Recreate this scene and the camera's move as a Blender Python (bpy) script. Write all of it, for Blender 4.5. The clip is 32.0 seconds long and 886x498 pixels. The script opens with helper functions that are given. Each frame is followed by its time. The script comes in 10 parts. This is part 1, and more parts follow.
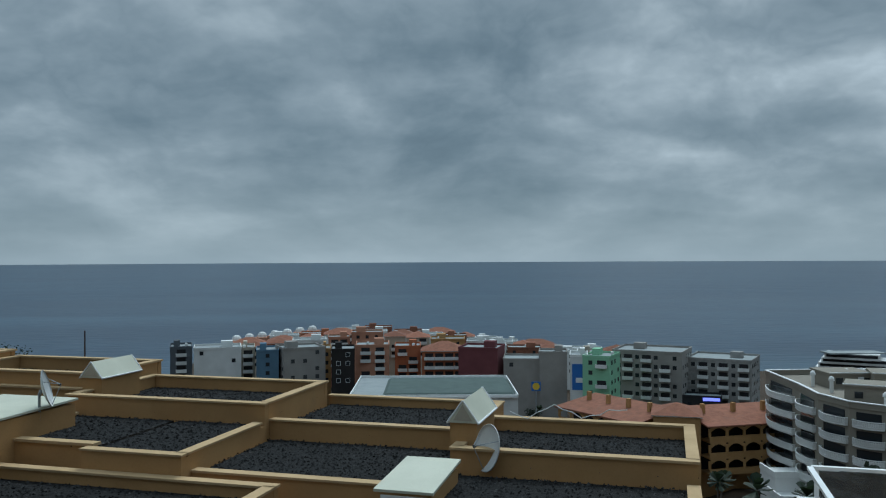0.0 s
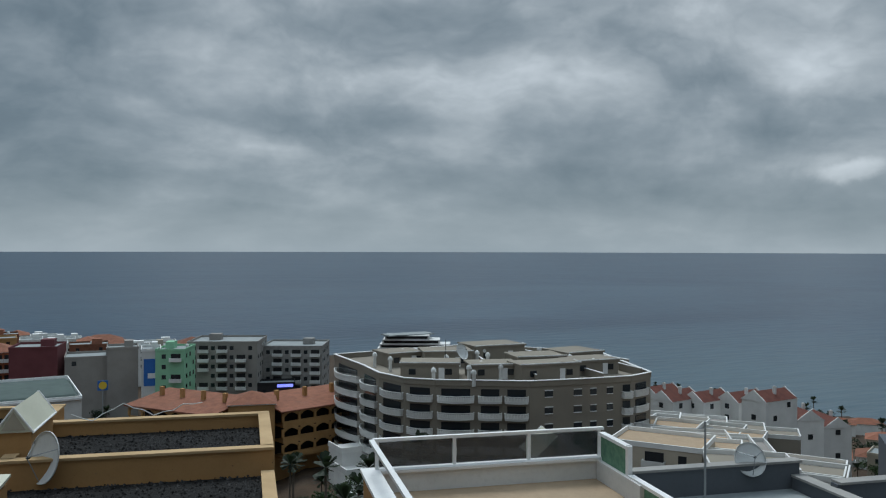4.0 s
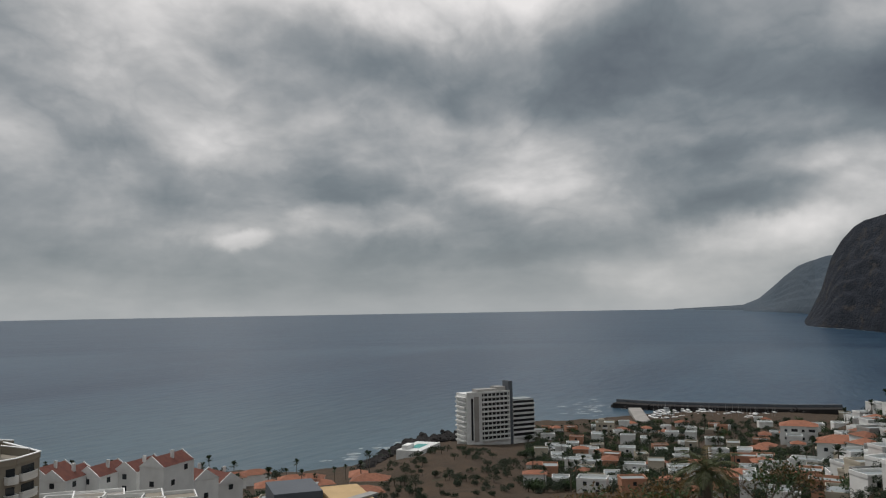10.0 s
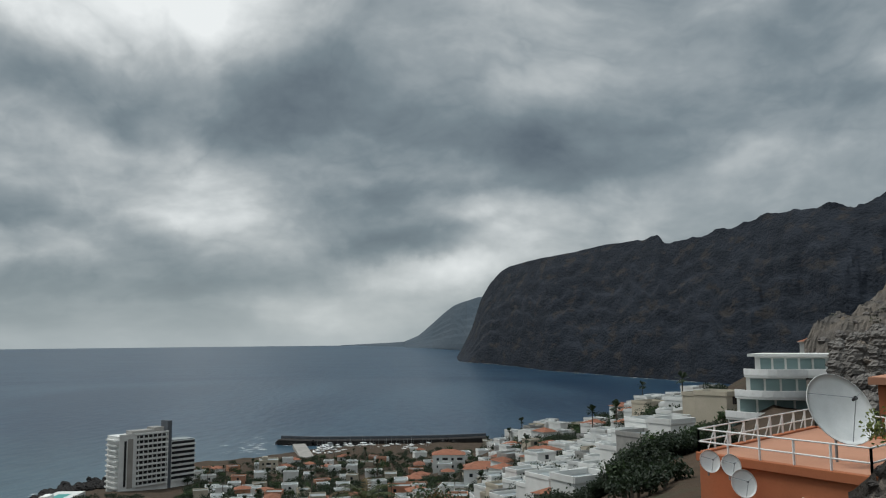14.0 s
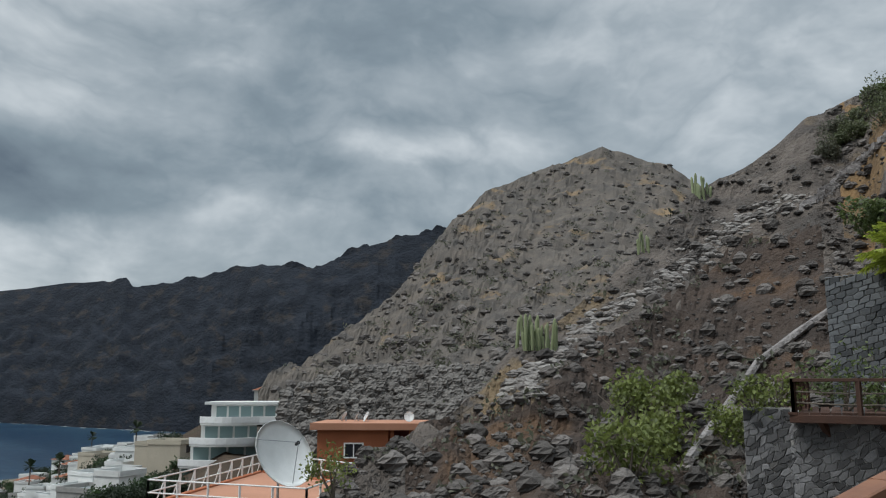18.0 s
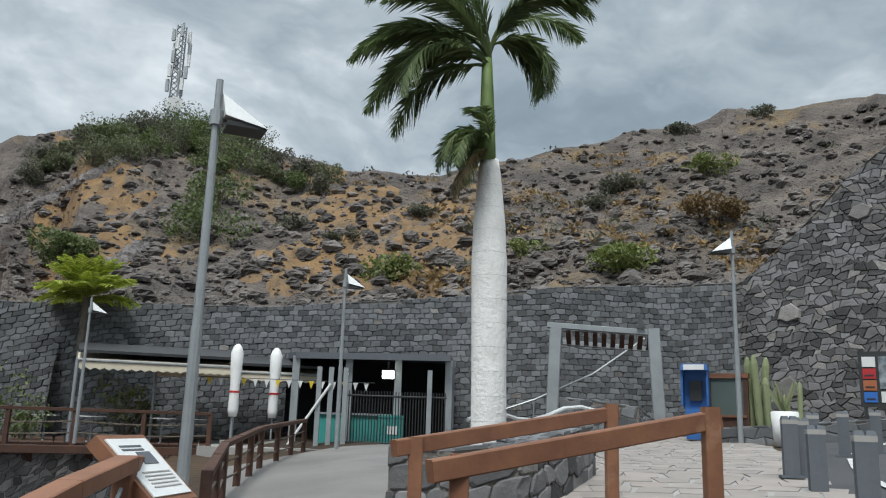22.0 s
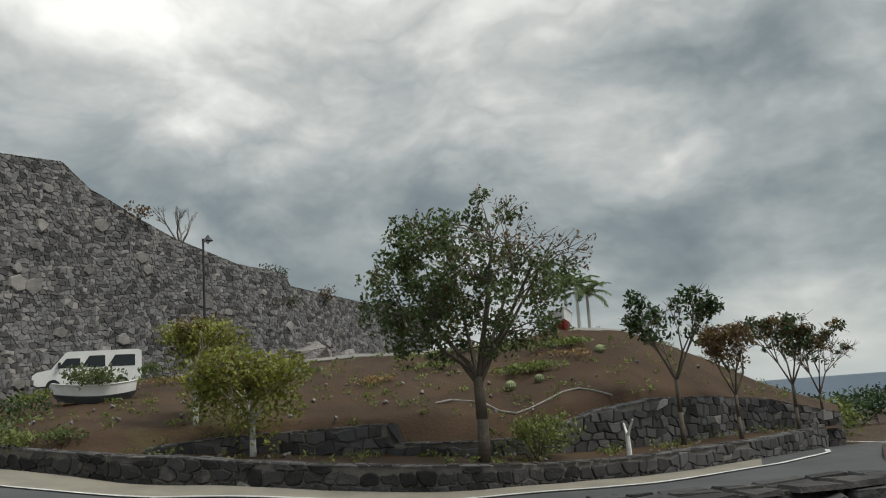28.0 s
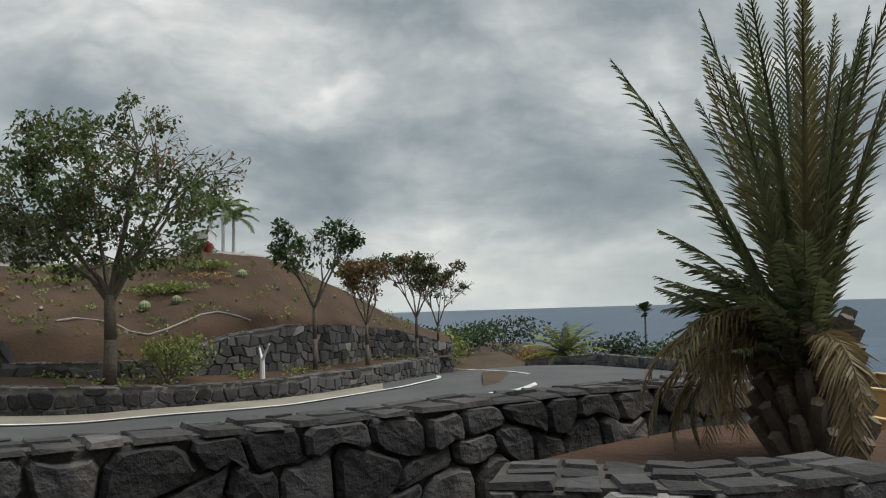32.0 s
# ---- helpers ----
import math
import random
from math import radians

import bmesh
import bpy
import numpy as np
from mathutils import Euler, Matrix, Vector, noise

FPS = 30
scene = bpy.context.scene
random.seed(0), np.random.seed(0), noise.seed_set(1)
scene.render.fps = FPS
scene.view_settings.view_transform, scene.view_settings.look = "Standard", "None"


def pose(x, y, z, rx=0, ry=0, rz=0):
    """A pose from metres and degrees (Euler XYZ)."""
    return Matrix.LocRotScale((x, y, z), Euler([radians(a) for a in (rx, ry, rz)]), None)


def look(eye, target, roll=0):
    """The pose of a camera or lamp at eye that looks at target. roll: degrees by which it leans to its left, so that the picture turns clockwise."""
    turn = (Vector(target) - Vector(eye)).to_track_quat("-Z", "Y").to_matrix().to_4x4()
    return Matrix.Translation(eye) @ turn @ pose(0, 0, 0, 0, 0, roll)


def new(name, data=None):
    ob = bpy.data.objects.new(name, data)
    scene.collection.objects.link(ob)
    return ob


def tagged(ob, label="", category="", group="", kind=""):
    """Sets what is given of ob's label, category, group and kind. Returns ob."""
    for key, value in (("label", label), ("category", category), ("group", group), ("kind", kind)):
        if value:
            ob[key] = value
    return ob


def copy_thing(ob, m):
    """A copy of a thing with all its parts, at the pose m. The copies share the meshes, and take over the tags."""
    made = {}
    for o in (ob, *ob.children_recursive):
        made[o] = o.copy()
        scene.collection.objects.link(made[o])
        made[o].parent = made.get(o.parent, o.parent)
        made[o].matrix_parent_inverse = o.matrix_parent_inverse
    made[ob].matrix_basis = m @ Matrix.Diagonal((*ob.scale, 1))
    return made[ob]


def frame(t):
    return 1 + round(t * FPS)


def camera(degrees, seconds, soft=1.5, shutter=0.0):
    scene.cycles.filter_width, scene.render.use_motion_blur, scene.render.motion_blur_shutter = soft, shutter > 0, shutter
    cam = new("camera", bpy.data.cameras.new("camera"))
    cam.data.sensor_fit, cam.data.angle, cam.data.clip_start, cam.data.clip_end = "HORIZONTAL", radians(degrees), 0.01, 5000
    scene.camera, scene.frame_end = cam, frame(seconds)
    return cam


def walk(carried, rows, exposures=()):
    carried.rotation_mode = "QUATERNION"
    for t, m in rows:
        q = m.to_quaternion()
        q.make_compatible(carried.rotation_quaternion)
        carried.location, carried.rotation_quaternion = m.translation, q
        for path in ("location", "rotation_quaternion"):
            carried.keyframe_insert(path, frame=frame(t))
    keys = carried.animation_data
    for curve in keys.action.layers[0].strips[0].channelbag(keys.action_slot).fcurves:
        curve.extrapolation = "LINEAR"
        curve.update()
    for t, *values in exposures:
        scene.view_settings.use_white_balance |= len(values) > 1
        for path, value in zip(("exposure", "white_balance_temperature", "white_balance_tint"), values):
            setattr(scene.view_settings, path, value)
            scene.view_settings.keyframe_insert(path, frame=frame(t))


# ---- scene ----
# The camera turns on the spot at the lookout: seconds, tilt, roll, heading, sidestep
EYE = 1.6
cam = camera(57.0, 32.0, 1.15)
TURN = [
    (0.0, 90.63, 0.28, 0.00, 0.00),
    (0.5, 91.01, -0.36, -2.35, 0.00),
    (1.0, 91.43, -0.29, -6.36, 0.00),
    (1.5, 91.47, -0.25, -10.55, 0.00),
    (2.0, 90.74, -0.40, -14.31, 0.00),
    (2.5, 90.16, -0.44, -18.61, 0.00),
    (3.0, 90.05, -0.33, -23.53, 0.00),
    (3.5, 90.05, -0.31, -26.73, 0.00),
    (4.0, 89.92, -0.13, -29.07, 0.00),
    (4.5, 89.89, -0.26, -33.14, 0.00),
    (6.5, 91.60, -0.16, -44.72, 0.00),
    (7.0, 92.75, -0.02, -48.90, 0.00),
    (7.5, 93.26, 0.58, -54.66, 0.00),
    (8.0, 93.21, 0.81, -57.85, 0.00),
    (8.5, 93.08, 0.72, -60.62, 0.00),
    (9.0, 93.50, 0.81, -63.96, 0.00),
    (9.5, 93.99, 0.81, -66.50, 0.00),
    (10.0, 94.19, 0.95, -69.44, 0.00),
    (10.5, 94.25, 1.23, -72.04, 0.00),
    (11.0, 94.36, 1.51, -74.31, 0.00),
    (11.5, 94.46, 1.43, -75.47, 0.00),
    (12.0, 94.73, 1.27, -77.34, 0.00),
    (12.5, 95.07, 1.04, -80.78, 0.00),
    (13.0, 95.35, 0.78, -85.14, 0.00),
    (13.5, 95.89, 0.45, -88.82, 0.00),
    (14.0, 96.38, 0.55, -92.28, 0.00),
    (14.5, 96.51, 1.01, -97.56, 0.00),
    (15.0, 96.76, 1.32, -104.19, 0.00),
    (15.5, 97.27, 1.09, -109.35, 0.00),
    (17.5, 99.59, 0.17, -124.48, 0.00),
    (18.0, 99.50, -0.02, -128.57, 0.00),
    (18.5, 98.70, -0.05, -131.39, 0.00),
    (19.0, 97.88, 0.39, -134.15, 0.00),
    (19.5, 98.94, -0.19, -139.69, 0.00),
    (20.0, 101.22, -0.69, -145.90, 0.00),
    (20.5, 101.76, -1.07, -152.36, 0.00),
    (21.0, 101.44, -1.55, -161.20, 0.00),
    (21.5, 102.04, -1.82, -172.37, 0.00),
    (22.0, 102.28, -1.72, -182.81, 0.00),
    (22.5, 101.72, -1.52, -191.63, 0.00),
    (23.0, 101.29, -1.26, -199.28, 0.00),
    (23.5, 101.87, -1.06, -206.07, 0.00),
    (24.0, 104.16, -0.31, -213.25, 0.00),
    (24.5, 107.58, 0.36, -221.82, 0.00),
    (25.0, 111.26, 0.94, -231.02, 0.00),
    (25.5, 114.32, 2.54, -239.26, 0.00),
    (26.0, 116.40, 3.65, -248.16, 0.00),
    (26.5, 115.64, 3.89, -257.77, 0.00),
    (28.5, 97.41, 2.58, -272.67, 0.00),
    (29.0, 95.41, 2.12, -267.04, 0.00),
    (29.5, 94.85, 1.85, -265.60, 0.00),
    (30.0, 94.88, 1.14, -273.26, -0.00),
    (30.5, 94.49, 1.47, -280.72, -0.08),
    (31.0, 94.12, 1.99, -286.33, -0.14),
    (31.5, 94.06, 2.05, -291.72, -0.14),
    (32.0, 94.06, 1.72, -297.56, -0.10),
]
LIGHT = [(0.0, -0.25, 5500, 0), (3.0, -0.2, 5800, 5), (4.5, -0.25, 5950, 6), (7.0, -0.25, 6400, 9), (9.0, -0.2, 6750, 14), (12.0, -0.08, 6700, 9), (13.5, -0.05, 6450, 7), (15.0, 0.0, 6400, 7), (17.5, 0.14, 6250, 8), (20.0, 0.55, 6150, 8),
         (22.0, 0.6, 6250, 8), (23.0, 0.65, 6350, 8), (24.0, 0.45, 6500, 8), (25.0, -0.3, 6700, 8), (26.5, -0.5, 6700, 10), (28.5, 0.38, 6850, 7), (32.0, 0.45, 6800, 9)]
walk(cam, [(t, pose(0, sy, EYE, rx, ry, rz)) for t, rx, ry, rz, sy in TURN], LIGHT)


# ---- sky and light ----
def way_to(az, el):
    c = math.cos(radians(el))
    return (-math.sin(radians(az)) * c, math.cos(radians(az)) * c, math.sin(radians(el)))


def sky():
    w = bpy.data.worlds.new("world")
    scene.world = w
    w.use_nodes = True
    nt = w.node_tree
    N, L = nt.nodes, nt.links
    N.clear()
    out, bg = N.new("ShaderNodeOutputWorld"), N.new("ShaderNodeBackground")
    tc = N.new("ShaderNodeTexCoord")
    sep = N.new("ShaderNodeSeparateXYZ")
    L.new(tc.outputs["Generated"], sep.inputs[0])

    def math_node(op, a, b=None, clamp=False):
        m = N.new("ShaderNodeMath")
        m.operation, m.use_clamp = op, clamp
        for i, v in enumerate((a, b)):
            if v is None:
                continue
            if isinstance(v, (int, float)):
                m.inputs[i].default_value = v
            else:
                L.new(v, m.inputs[i])
        return m.outputs[0]

    up = math_node("MAXIMUM", sep.outputs["Z"], 0.0)
    flat = math_node("ADD", up, 0.30)
    comb = N.new("ShaderNodeCombineXYZ")
    L.new(math_node("DIVIDE", sep.outputs["X"], flat), comb.inputs[0])
    L.new(math_node("DIVIDE", sep.outputs["Y"], flat), comb.inputs[1])

    def noise_node(scale, detail, rough, dist, vec, off=(0, 0, 0), stretch=(1, 1, 1)):
        mp = N.new("ShaderNodeMapping")
        mp.inputs["Location"].default_value = off
        mp.inputs["Scale"].default_value = stretch
        L.new(vec, mp.inputs[0])
        n = N.new("ShaderNodeTexNoise")
        n.inputs["Scale"].default_value, n.inputs["Detail"].default_value = scale, detail
        n.inputs["Roughness"].default_value, n.inputs["Distortion"].default_value = rough, dist
        L.new(mp.outputs[0], n.inputs["Vector"])
        return n.outputs[0]

    big = noise_node(0.8, 4, 0.45, 0.1, comb.outputs[0], (3.1, 0.7, 0))
    mid = noise_node(2.0, 8, 0.52, 0.2, comb.outputs[0], (8.2, 4.1, 0))
    warp = N.new("ShaderNodeTexNoise")
    warp.inputs["Scale"].default_value, warp.inputs["Detail"].default_value = 3.0, 5
    L.new(tc.outputs["Generated"], warp.inputs["Vector"])
    bend = N.new("ShaderNodeVectorMath")
    bend.operation = "MULTIPLY_ADD"
    L.new(warp.outputs["Color"], bend.inputs[0])
    bend.inputs[1].default_value = (0.35, 0.35, 0.2)
    L.new(tc.outputs["Generated"], bend.inputs[2])
    bump = noise_node(3.4, 5, 0.55, 0.0, bend.outputs[0], (4.4, 1.3, 2.0), (1, 1, 1.9))
    crease = math_node("ABSOLUTE", math_node("SUBTRACT", math_node("MULTIPLY", bump, 2.0), 1.0))
    puff = math_node("ADD", crease, 0.36)
    low = noise_node(2.6, 6, 0.5, 0.1, tc.outputs["Generated"], (1, 5, 2), (1, 1, 3.2))
    mixed = math_node("ADD", math_node("ADD", math_node("MULTIPLY", big, 0.30), math_node("MULTIPLY", mid, 0.44)), math_node("MULTIPLY", puff, 0.26))
    # spread about the middle
    mixed = math_node("ADD", math_node("MULTIPLY", math_node("SUBTRACT", mixed, 0.5), 1.35), 0.5)
    near_h = math_node("SUBTRACT", 1.0, math_node("MULTIPLY", up, 5.0), True)
    mixed = math_node("ADD", math_node("MULTIPLY", mixed, math_node("SUBTRACT", 1.0, math_node("MULTIPLY", near_h, 0.6))),
                      math_node("MULTIPLY", low, math_node("MULTIPLY", near_h, 0.6)))
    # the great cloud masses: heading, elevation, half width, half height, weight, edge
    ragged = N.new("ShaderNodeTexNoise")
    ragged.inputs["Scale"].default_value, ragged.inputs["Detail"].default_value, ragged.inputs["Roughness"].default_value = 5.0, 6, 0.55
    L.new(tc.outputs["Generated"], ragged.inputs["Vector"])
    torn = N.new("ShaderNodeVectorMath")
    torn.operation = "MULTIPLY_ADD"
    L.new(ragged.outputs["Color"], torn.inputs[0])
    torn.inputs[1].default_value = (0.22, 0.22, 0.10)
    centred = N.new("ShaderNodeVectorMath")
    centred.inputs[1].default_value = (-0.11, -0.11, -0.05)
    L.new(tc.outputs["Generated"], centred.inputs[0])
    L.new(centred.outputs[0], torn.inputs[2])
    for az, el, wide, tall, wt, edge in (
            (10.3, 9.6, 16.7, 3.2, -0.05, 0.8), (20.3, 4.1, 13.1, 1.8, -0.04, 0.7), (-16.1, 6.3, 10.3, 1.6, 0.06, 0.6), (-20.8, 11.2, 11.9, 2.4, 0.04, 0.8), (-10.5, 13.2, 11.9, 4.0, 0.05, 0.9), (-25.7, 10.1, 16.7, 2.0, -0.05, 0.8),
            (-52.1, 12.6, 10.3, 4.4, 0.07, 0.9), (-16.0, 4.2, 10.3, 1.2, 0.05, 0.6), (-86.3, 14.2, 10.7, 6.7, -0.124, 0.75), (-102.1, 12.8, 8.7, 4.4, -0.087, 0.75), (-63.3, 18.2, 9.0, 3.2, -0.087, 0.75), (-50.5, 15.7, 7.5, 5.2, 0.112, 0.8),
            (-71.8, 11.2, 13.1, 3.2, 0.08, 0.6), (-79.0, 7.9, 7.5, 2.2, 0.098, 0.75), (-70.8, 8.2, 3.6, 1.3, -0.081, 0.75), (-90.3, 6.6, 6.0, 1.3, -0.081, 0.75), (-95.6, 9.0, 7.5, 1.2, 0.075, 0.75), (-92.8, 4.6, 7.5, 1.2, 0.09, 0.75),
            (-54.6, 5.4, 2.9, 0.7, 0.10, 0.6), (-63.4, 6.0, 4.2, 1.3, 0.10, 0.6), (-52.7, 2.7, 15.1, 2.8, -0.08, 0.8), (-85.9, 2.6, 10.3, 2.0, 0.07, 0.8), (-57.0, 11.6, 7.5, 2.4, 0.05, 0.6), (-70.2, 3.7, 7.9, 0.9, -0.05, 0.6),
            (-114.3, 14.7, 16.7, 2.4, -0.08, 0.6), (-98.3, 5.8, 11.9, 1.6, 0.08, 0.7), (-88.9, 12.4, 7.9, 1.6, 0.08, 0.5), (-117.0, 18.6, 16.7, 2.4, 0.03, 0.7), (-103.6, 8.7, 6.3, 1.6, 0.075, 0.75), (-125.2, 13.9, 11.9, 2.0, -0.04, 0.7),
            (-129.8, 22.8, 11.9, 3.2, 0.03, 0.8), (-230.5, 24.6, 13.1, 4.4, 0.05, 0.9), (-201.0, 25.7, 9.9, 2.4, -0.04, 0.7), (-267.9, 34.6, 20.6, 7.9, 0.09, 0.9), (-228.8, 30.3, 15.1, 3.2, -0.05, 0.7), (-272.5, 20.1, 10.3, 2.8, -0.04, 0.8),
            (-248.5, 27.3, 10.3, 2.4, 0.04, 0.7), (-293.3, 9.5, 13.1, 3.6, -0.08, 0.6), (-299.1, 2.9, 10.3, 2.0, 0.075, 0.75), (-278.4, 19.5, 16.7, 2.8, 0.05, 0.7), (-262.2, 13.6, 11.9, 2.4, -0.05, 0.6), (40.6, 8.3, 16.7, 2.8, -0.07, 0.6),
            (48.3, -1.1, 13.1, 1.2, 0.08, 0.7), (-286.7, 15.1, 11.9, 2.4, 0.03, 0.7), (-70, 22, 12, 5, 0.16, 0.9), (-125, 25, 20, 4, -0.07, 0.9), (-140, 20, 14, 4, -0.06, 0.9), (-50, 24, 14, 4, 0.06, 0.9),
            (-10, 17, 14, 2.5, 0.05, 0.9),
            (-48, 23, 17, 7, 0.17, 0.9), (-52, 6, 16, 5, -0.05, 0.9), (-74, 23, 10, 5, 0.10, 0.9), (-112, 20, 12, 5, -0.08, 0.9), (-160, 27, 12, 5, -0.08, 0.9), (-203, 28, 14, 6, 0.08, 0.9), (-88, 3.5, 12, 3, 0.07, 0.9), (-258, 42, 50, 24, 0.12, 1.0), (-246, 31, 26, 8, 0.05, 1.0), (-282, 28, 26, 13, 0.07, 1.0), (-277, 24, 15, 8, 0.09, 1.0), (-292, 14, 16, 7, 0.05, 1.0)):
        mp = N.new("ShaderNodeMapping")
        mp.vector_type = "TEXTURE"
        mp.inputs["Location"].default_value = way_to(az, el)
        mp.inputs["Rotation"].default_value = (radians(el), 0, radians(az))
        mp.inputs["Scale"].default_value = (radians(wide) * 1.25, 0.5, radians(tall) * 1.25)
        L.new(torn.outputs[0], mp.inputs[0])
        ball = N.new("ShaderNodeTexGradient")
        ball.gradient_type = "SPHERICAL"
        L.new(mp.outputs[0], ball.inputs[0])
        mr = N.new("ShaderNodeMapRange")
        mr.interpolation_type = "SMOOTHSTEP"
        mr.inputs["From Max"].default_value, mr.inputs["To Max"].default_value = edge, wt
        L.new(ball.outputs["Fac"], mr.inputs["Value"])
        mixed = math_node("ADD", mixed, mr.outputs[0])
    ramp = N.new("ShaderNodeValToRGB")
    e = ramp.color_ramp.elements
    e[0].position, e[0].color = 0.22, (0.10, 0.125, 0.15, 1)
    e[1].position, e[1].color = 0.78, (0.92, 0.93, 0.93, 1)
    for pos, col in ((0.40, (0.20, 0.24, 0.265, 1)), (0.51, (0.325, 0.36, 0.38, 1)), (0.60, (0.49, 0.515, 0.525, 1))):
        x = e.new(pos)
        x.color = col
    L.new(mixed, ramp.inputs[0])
    # paler, slightly warm haze just over the horizon
    haze = N.new("ShaderNodeMix")
    haze.data_type = "RGBA"
    hz = math_node("POWER", math_node("SUBTRACT", 1.0, math_node("MULTIPLY", up, 9.0), True), 1.6)
    L.new(math_node("MULTIPLY", hz, 0.55), haze.inputs["Factor"])
    L.new(ramp.outputs[0], haze.inputs["A"])
    haze.inputs["B"].default_value = (0.50, 0.55, 0.57, 1)
    # clear sky between the clouds
    st = N.new("ShaderNodeTexSky")
    st.sky_type, st.sun_disc = "NISHITA", False
    st.sun_elevation, st.sun_rotation = radians(60), radians(160)
    st.altitude = 90
    dim = N.new("ShaderNodeVectorMath")
    dim.operation = "SCALE"
    dim.inputs["Scale"].default_value = 0.08
    L.new(st.outputs[0], dim.inputs[0])
    cover = N.new("ShaderNodeMix")
    cover.data_type = "RGBA"
    cover.inputs["Factor"].default_value = 0.93
    L.new(dim.outputs[0], cover.inputs["A"])
    L.new(haze.outputs["Result"], cover.inputs["B"])
    # an overcast sky is brightest overhead
    zen = N.new("ShaderNodeVectorMath")
    zen.operation = "SCALE"
    L.new(cover.outputs["Result"], zen.inputs[0])
    over = math_node("MULTIPLY", math_node("SUBTRACT", up, 0.62), 4.0, True)
    L.new(math_node("ADD", 1.0, math_node("MULTIPLY", over, 2.2)), zen.inputs["Scale"])
    L.new(zen.outputs[0], bg.inputs[0])
    L.new(bg.outputs[0], out.inputs[0])


sky()
sun = new("sun", bpy.data.lights.new("sun", "SUN"))
sun.data.energy, sun.data.angle, sun.data.color = 2.1, radians(20), (1.0, 0.97, 0.92)
sun.matrix_world = look((0, 0, 200), (-0.30 * 120, -0.95 * 120, 0))


# ---- materials ----
def mat(name, c1, c2=None, rough=0.85, scale=3.0, bump=0.0, fine=25.0, metal=0.0, c3=None, spots=0.62, rand=0.0, island=0.0, dist=0.05, stretch=None):
    """Two tones blended by coarse noise, a third in blotches, fine grain and relief."""
    m = bpy.data.materials.new(name)
    m.use_nodes = True
    N, L = m.node_tree.nodes, m.node_tree.links
    b = N["Principled BSDF"]
    b.inputs["Roughness"].default_value, b.inputs["Metallic"].default_value = rough, metal
    b.inputs["Specular IOR Level"].default_value = 0.22 if rough > 0.7 else 0.5
    c2 = c2 or tuple(v * 0.8 for v in c1)
    tc = N.new("ShaderNodeTexCoord")
    vec = tc.outputs["Object"]
    if stretch:
        mp = N.new("ShaderNodeMapping")
        mp.inputs["Scale"].default_value = stretch
        L.new(vec, mp.inputs[0])
        vec = mp.outputs[0]

    def nz(s, d):
        n = N.new("ShaderNodeTexNoise")
        n.inputs["Scale"].default_value, n.inputs["Detail"].default_value = s, d
        n.inputs["Roughness"].default_value = 0.6
        L.new(vec, n.inputs["Vector"])
        return n.outputs[0]

    def blend(f, a, c, lo=0.35, hi=0.65, amount=1.0):
        r = N.new("ShaderNodeMapRange")
        r.inputs["From Min"].default_value, r.inputs["From Max"].default_value = lo, hi
        r.inputs["To Max"].default_value = amount
        L.new(f, r.inputs["Value"])
        x = N.new("ShaderNodeMix")
        x.data_type = "RGBA"
        L.new(r.outputs[0], x.inputs["Factor"])
        for key, v in (("A", a), ("B", c)):
            if isinstance(v, tuple):
                x.inputs[key].default_value = (*v, 1)
            else:
                L.new(v, x.inputs[key])
        return x.outputs["Result"]

    col = blend(nz(scale, 5), c1, c2)
    if c3:
        col = blend(nz(scale * 0.37 + 0.01, 6), col, c3, spots, spots + 0.1)
    grain = nz(fine, 4)
    col = blend(grain, col, tuple(v * 0.72 for v in c1), 0.5, 0.8, 0.5)
    if rand or island:
        if rand:
            oi = N.new("ShaderNodeObjectInfo")
            r = oi.outputs["Random"]
        else:
            ge = N.new("ShaderNodeNewGeometry")
            r = ge.outputs["Random Per Island"]
        mr = N.new("ShaderNodeMapRange")
        k = rand or island
        mr.inputs["To Min"].default_value, mr.inputs["To Max"].default_value = 1 - k, 1 + k
        L.new(r, mr.inputs["Value"])
        hs = N.new("ShaderNodeHueSaturation")
        L.new(col, hs.inputs["Color"])
        L.new(mr.outputs[0], hs.inputs["Value"])
        col = hs.outputs[0]
    L.new(col, b.inputs["Base Color"])
    if bump:
        bp = N.new("ShaderNodeBump")
        bp.inputs["Strength"].default_value, bp.inputs["Distance"].default_value = bump, dist
        ad = N.new("ShaderNodeMath")
        ad.operation = "ADD"
        L.new(grain, ad.inputs[0])
        L.new(nz(scale * 2, 5), ad.inputs[1])
        L.new(ad.outputs[0], bp.inputs["Height"])
        L.new(bp.outputs[0], b.inputs["Normal"])
    return m


def leaf_mat(name, c1, c2, k=0.35):
    m = mat(name, c1, c2, 0.6, 0.8, 0.0, 12, island=k)
    # thin leaves let some light through
    N, L = m.node_tree.nodes, m.node_tree.links
    b, out = N["Principled BSDF"], N["Material Output"]
    tr, mx = N.new("ShaderNodeBsdfTranslucent"), N.new("ShaderNodeMixShader")
    L.new(b.inputs["Base Color"].links[0].from_socket, tr.inputs["Color"])
    mx.inputs[0].default_value = 0.4
    L.new(b.outputs[0], mx.inputs[1])
    L.new(tr.outputs[0], mx.inputs[2])
    L.new(mx.outputs[0], out.inputs["Surface"])
    return m


def glass_mat(name, col=(0.02, 0.025, 0.03), rough=0.08):
    m = bpy.data.materials.new(name)
    m.use_nodes = True
    b = m.node_tree.nodes["Principled BSDF"]
    b.inputs["Base Color"].default_value = (*col, 1)
    b.inputs["Roughness"].default_value = rough
    b.inputs["IOR"].default_value = 1.45
    return m


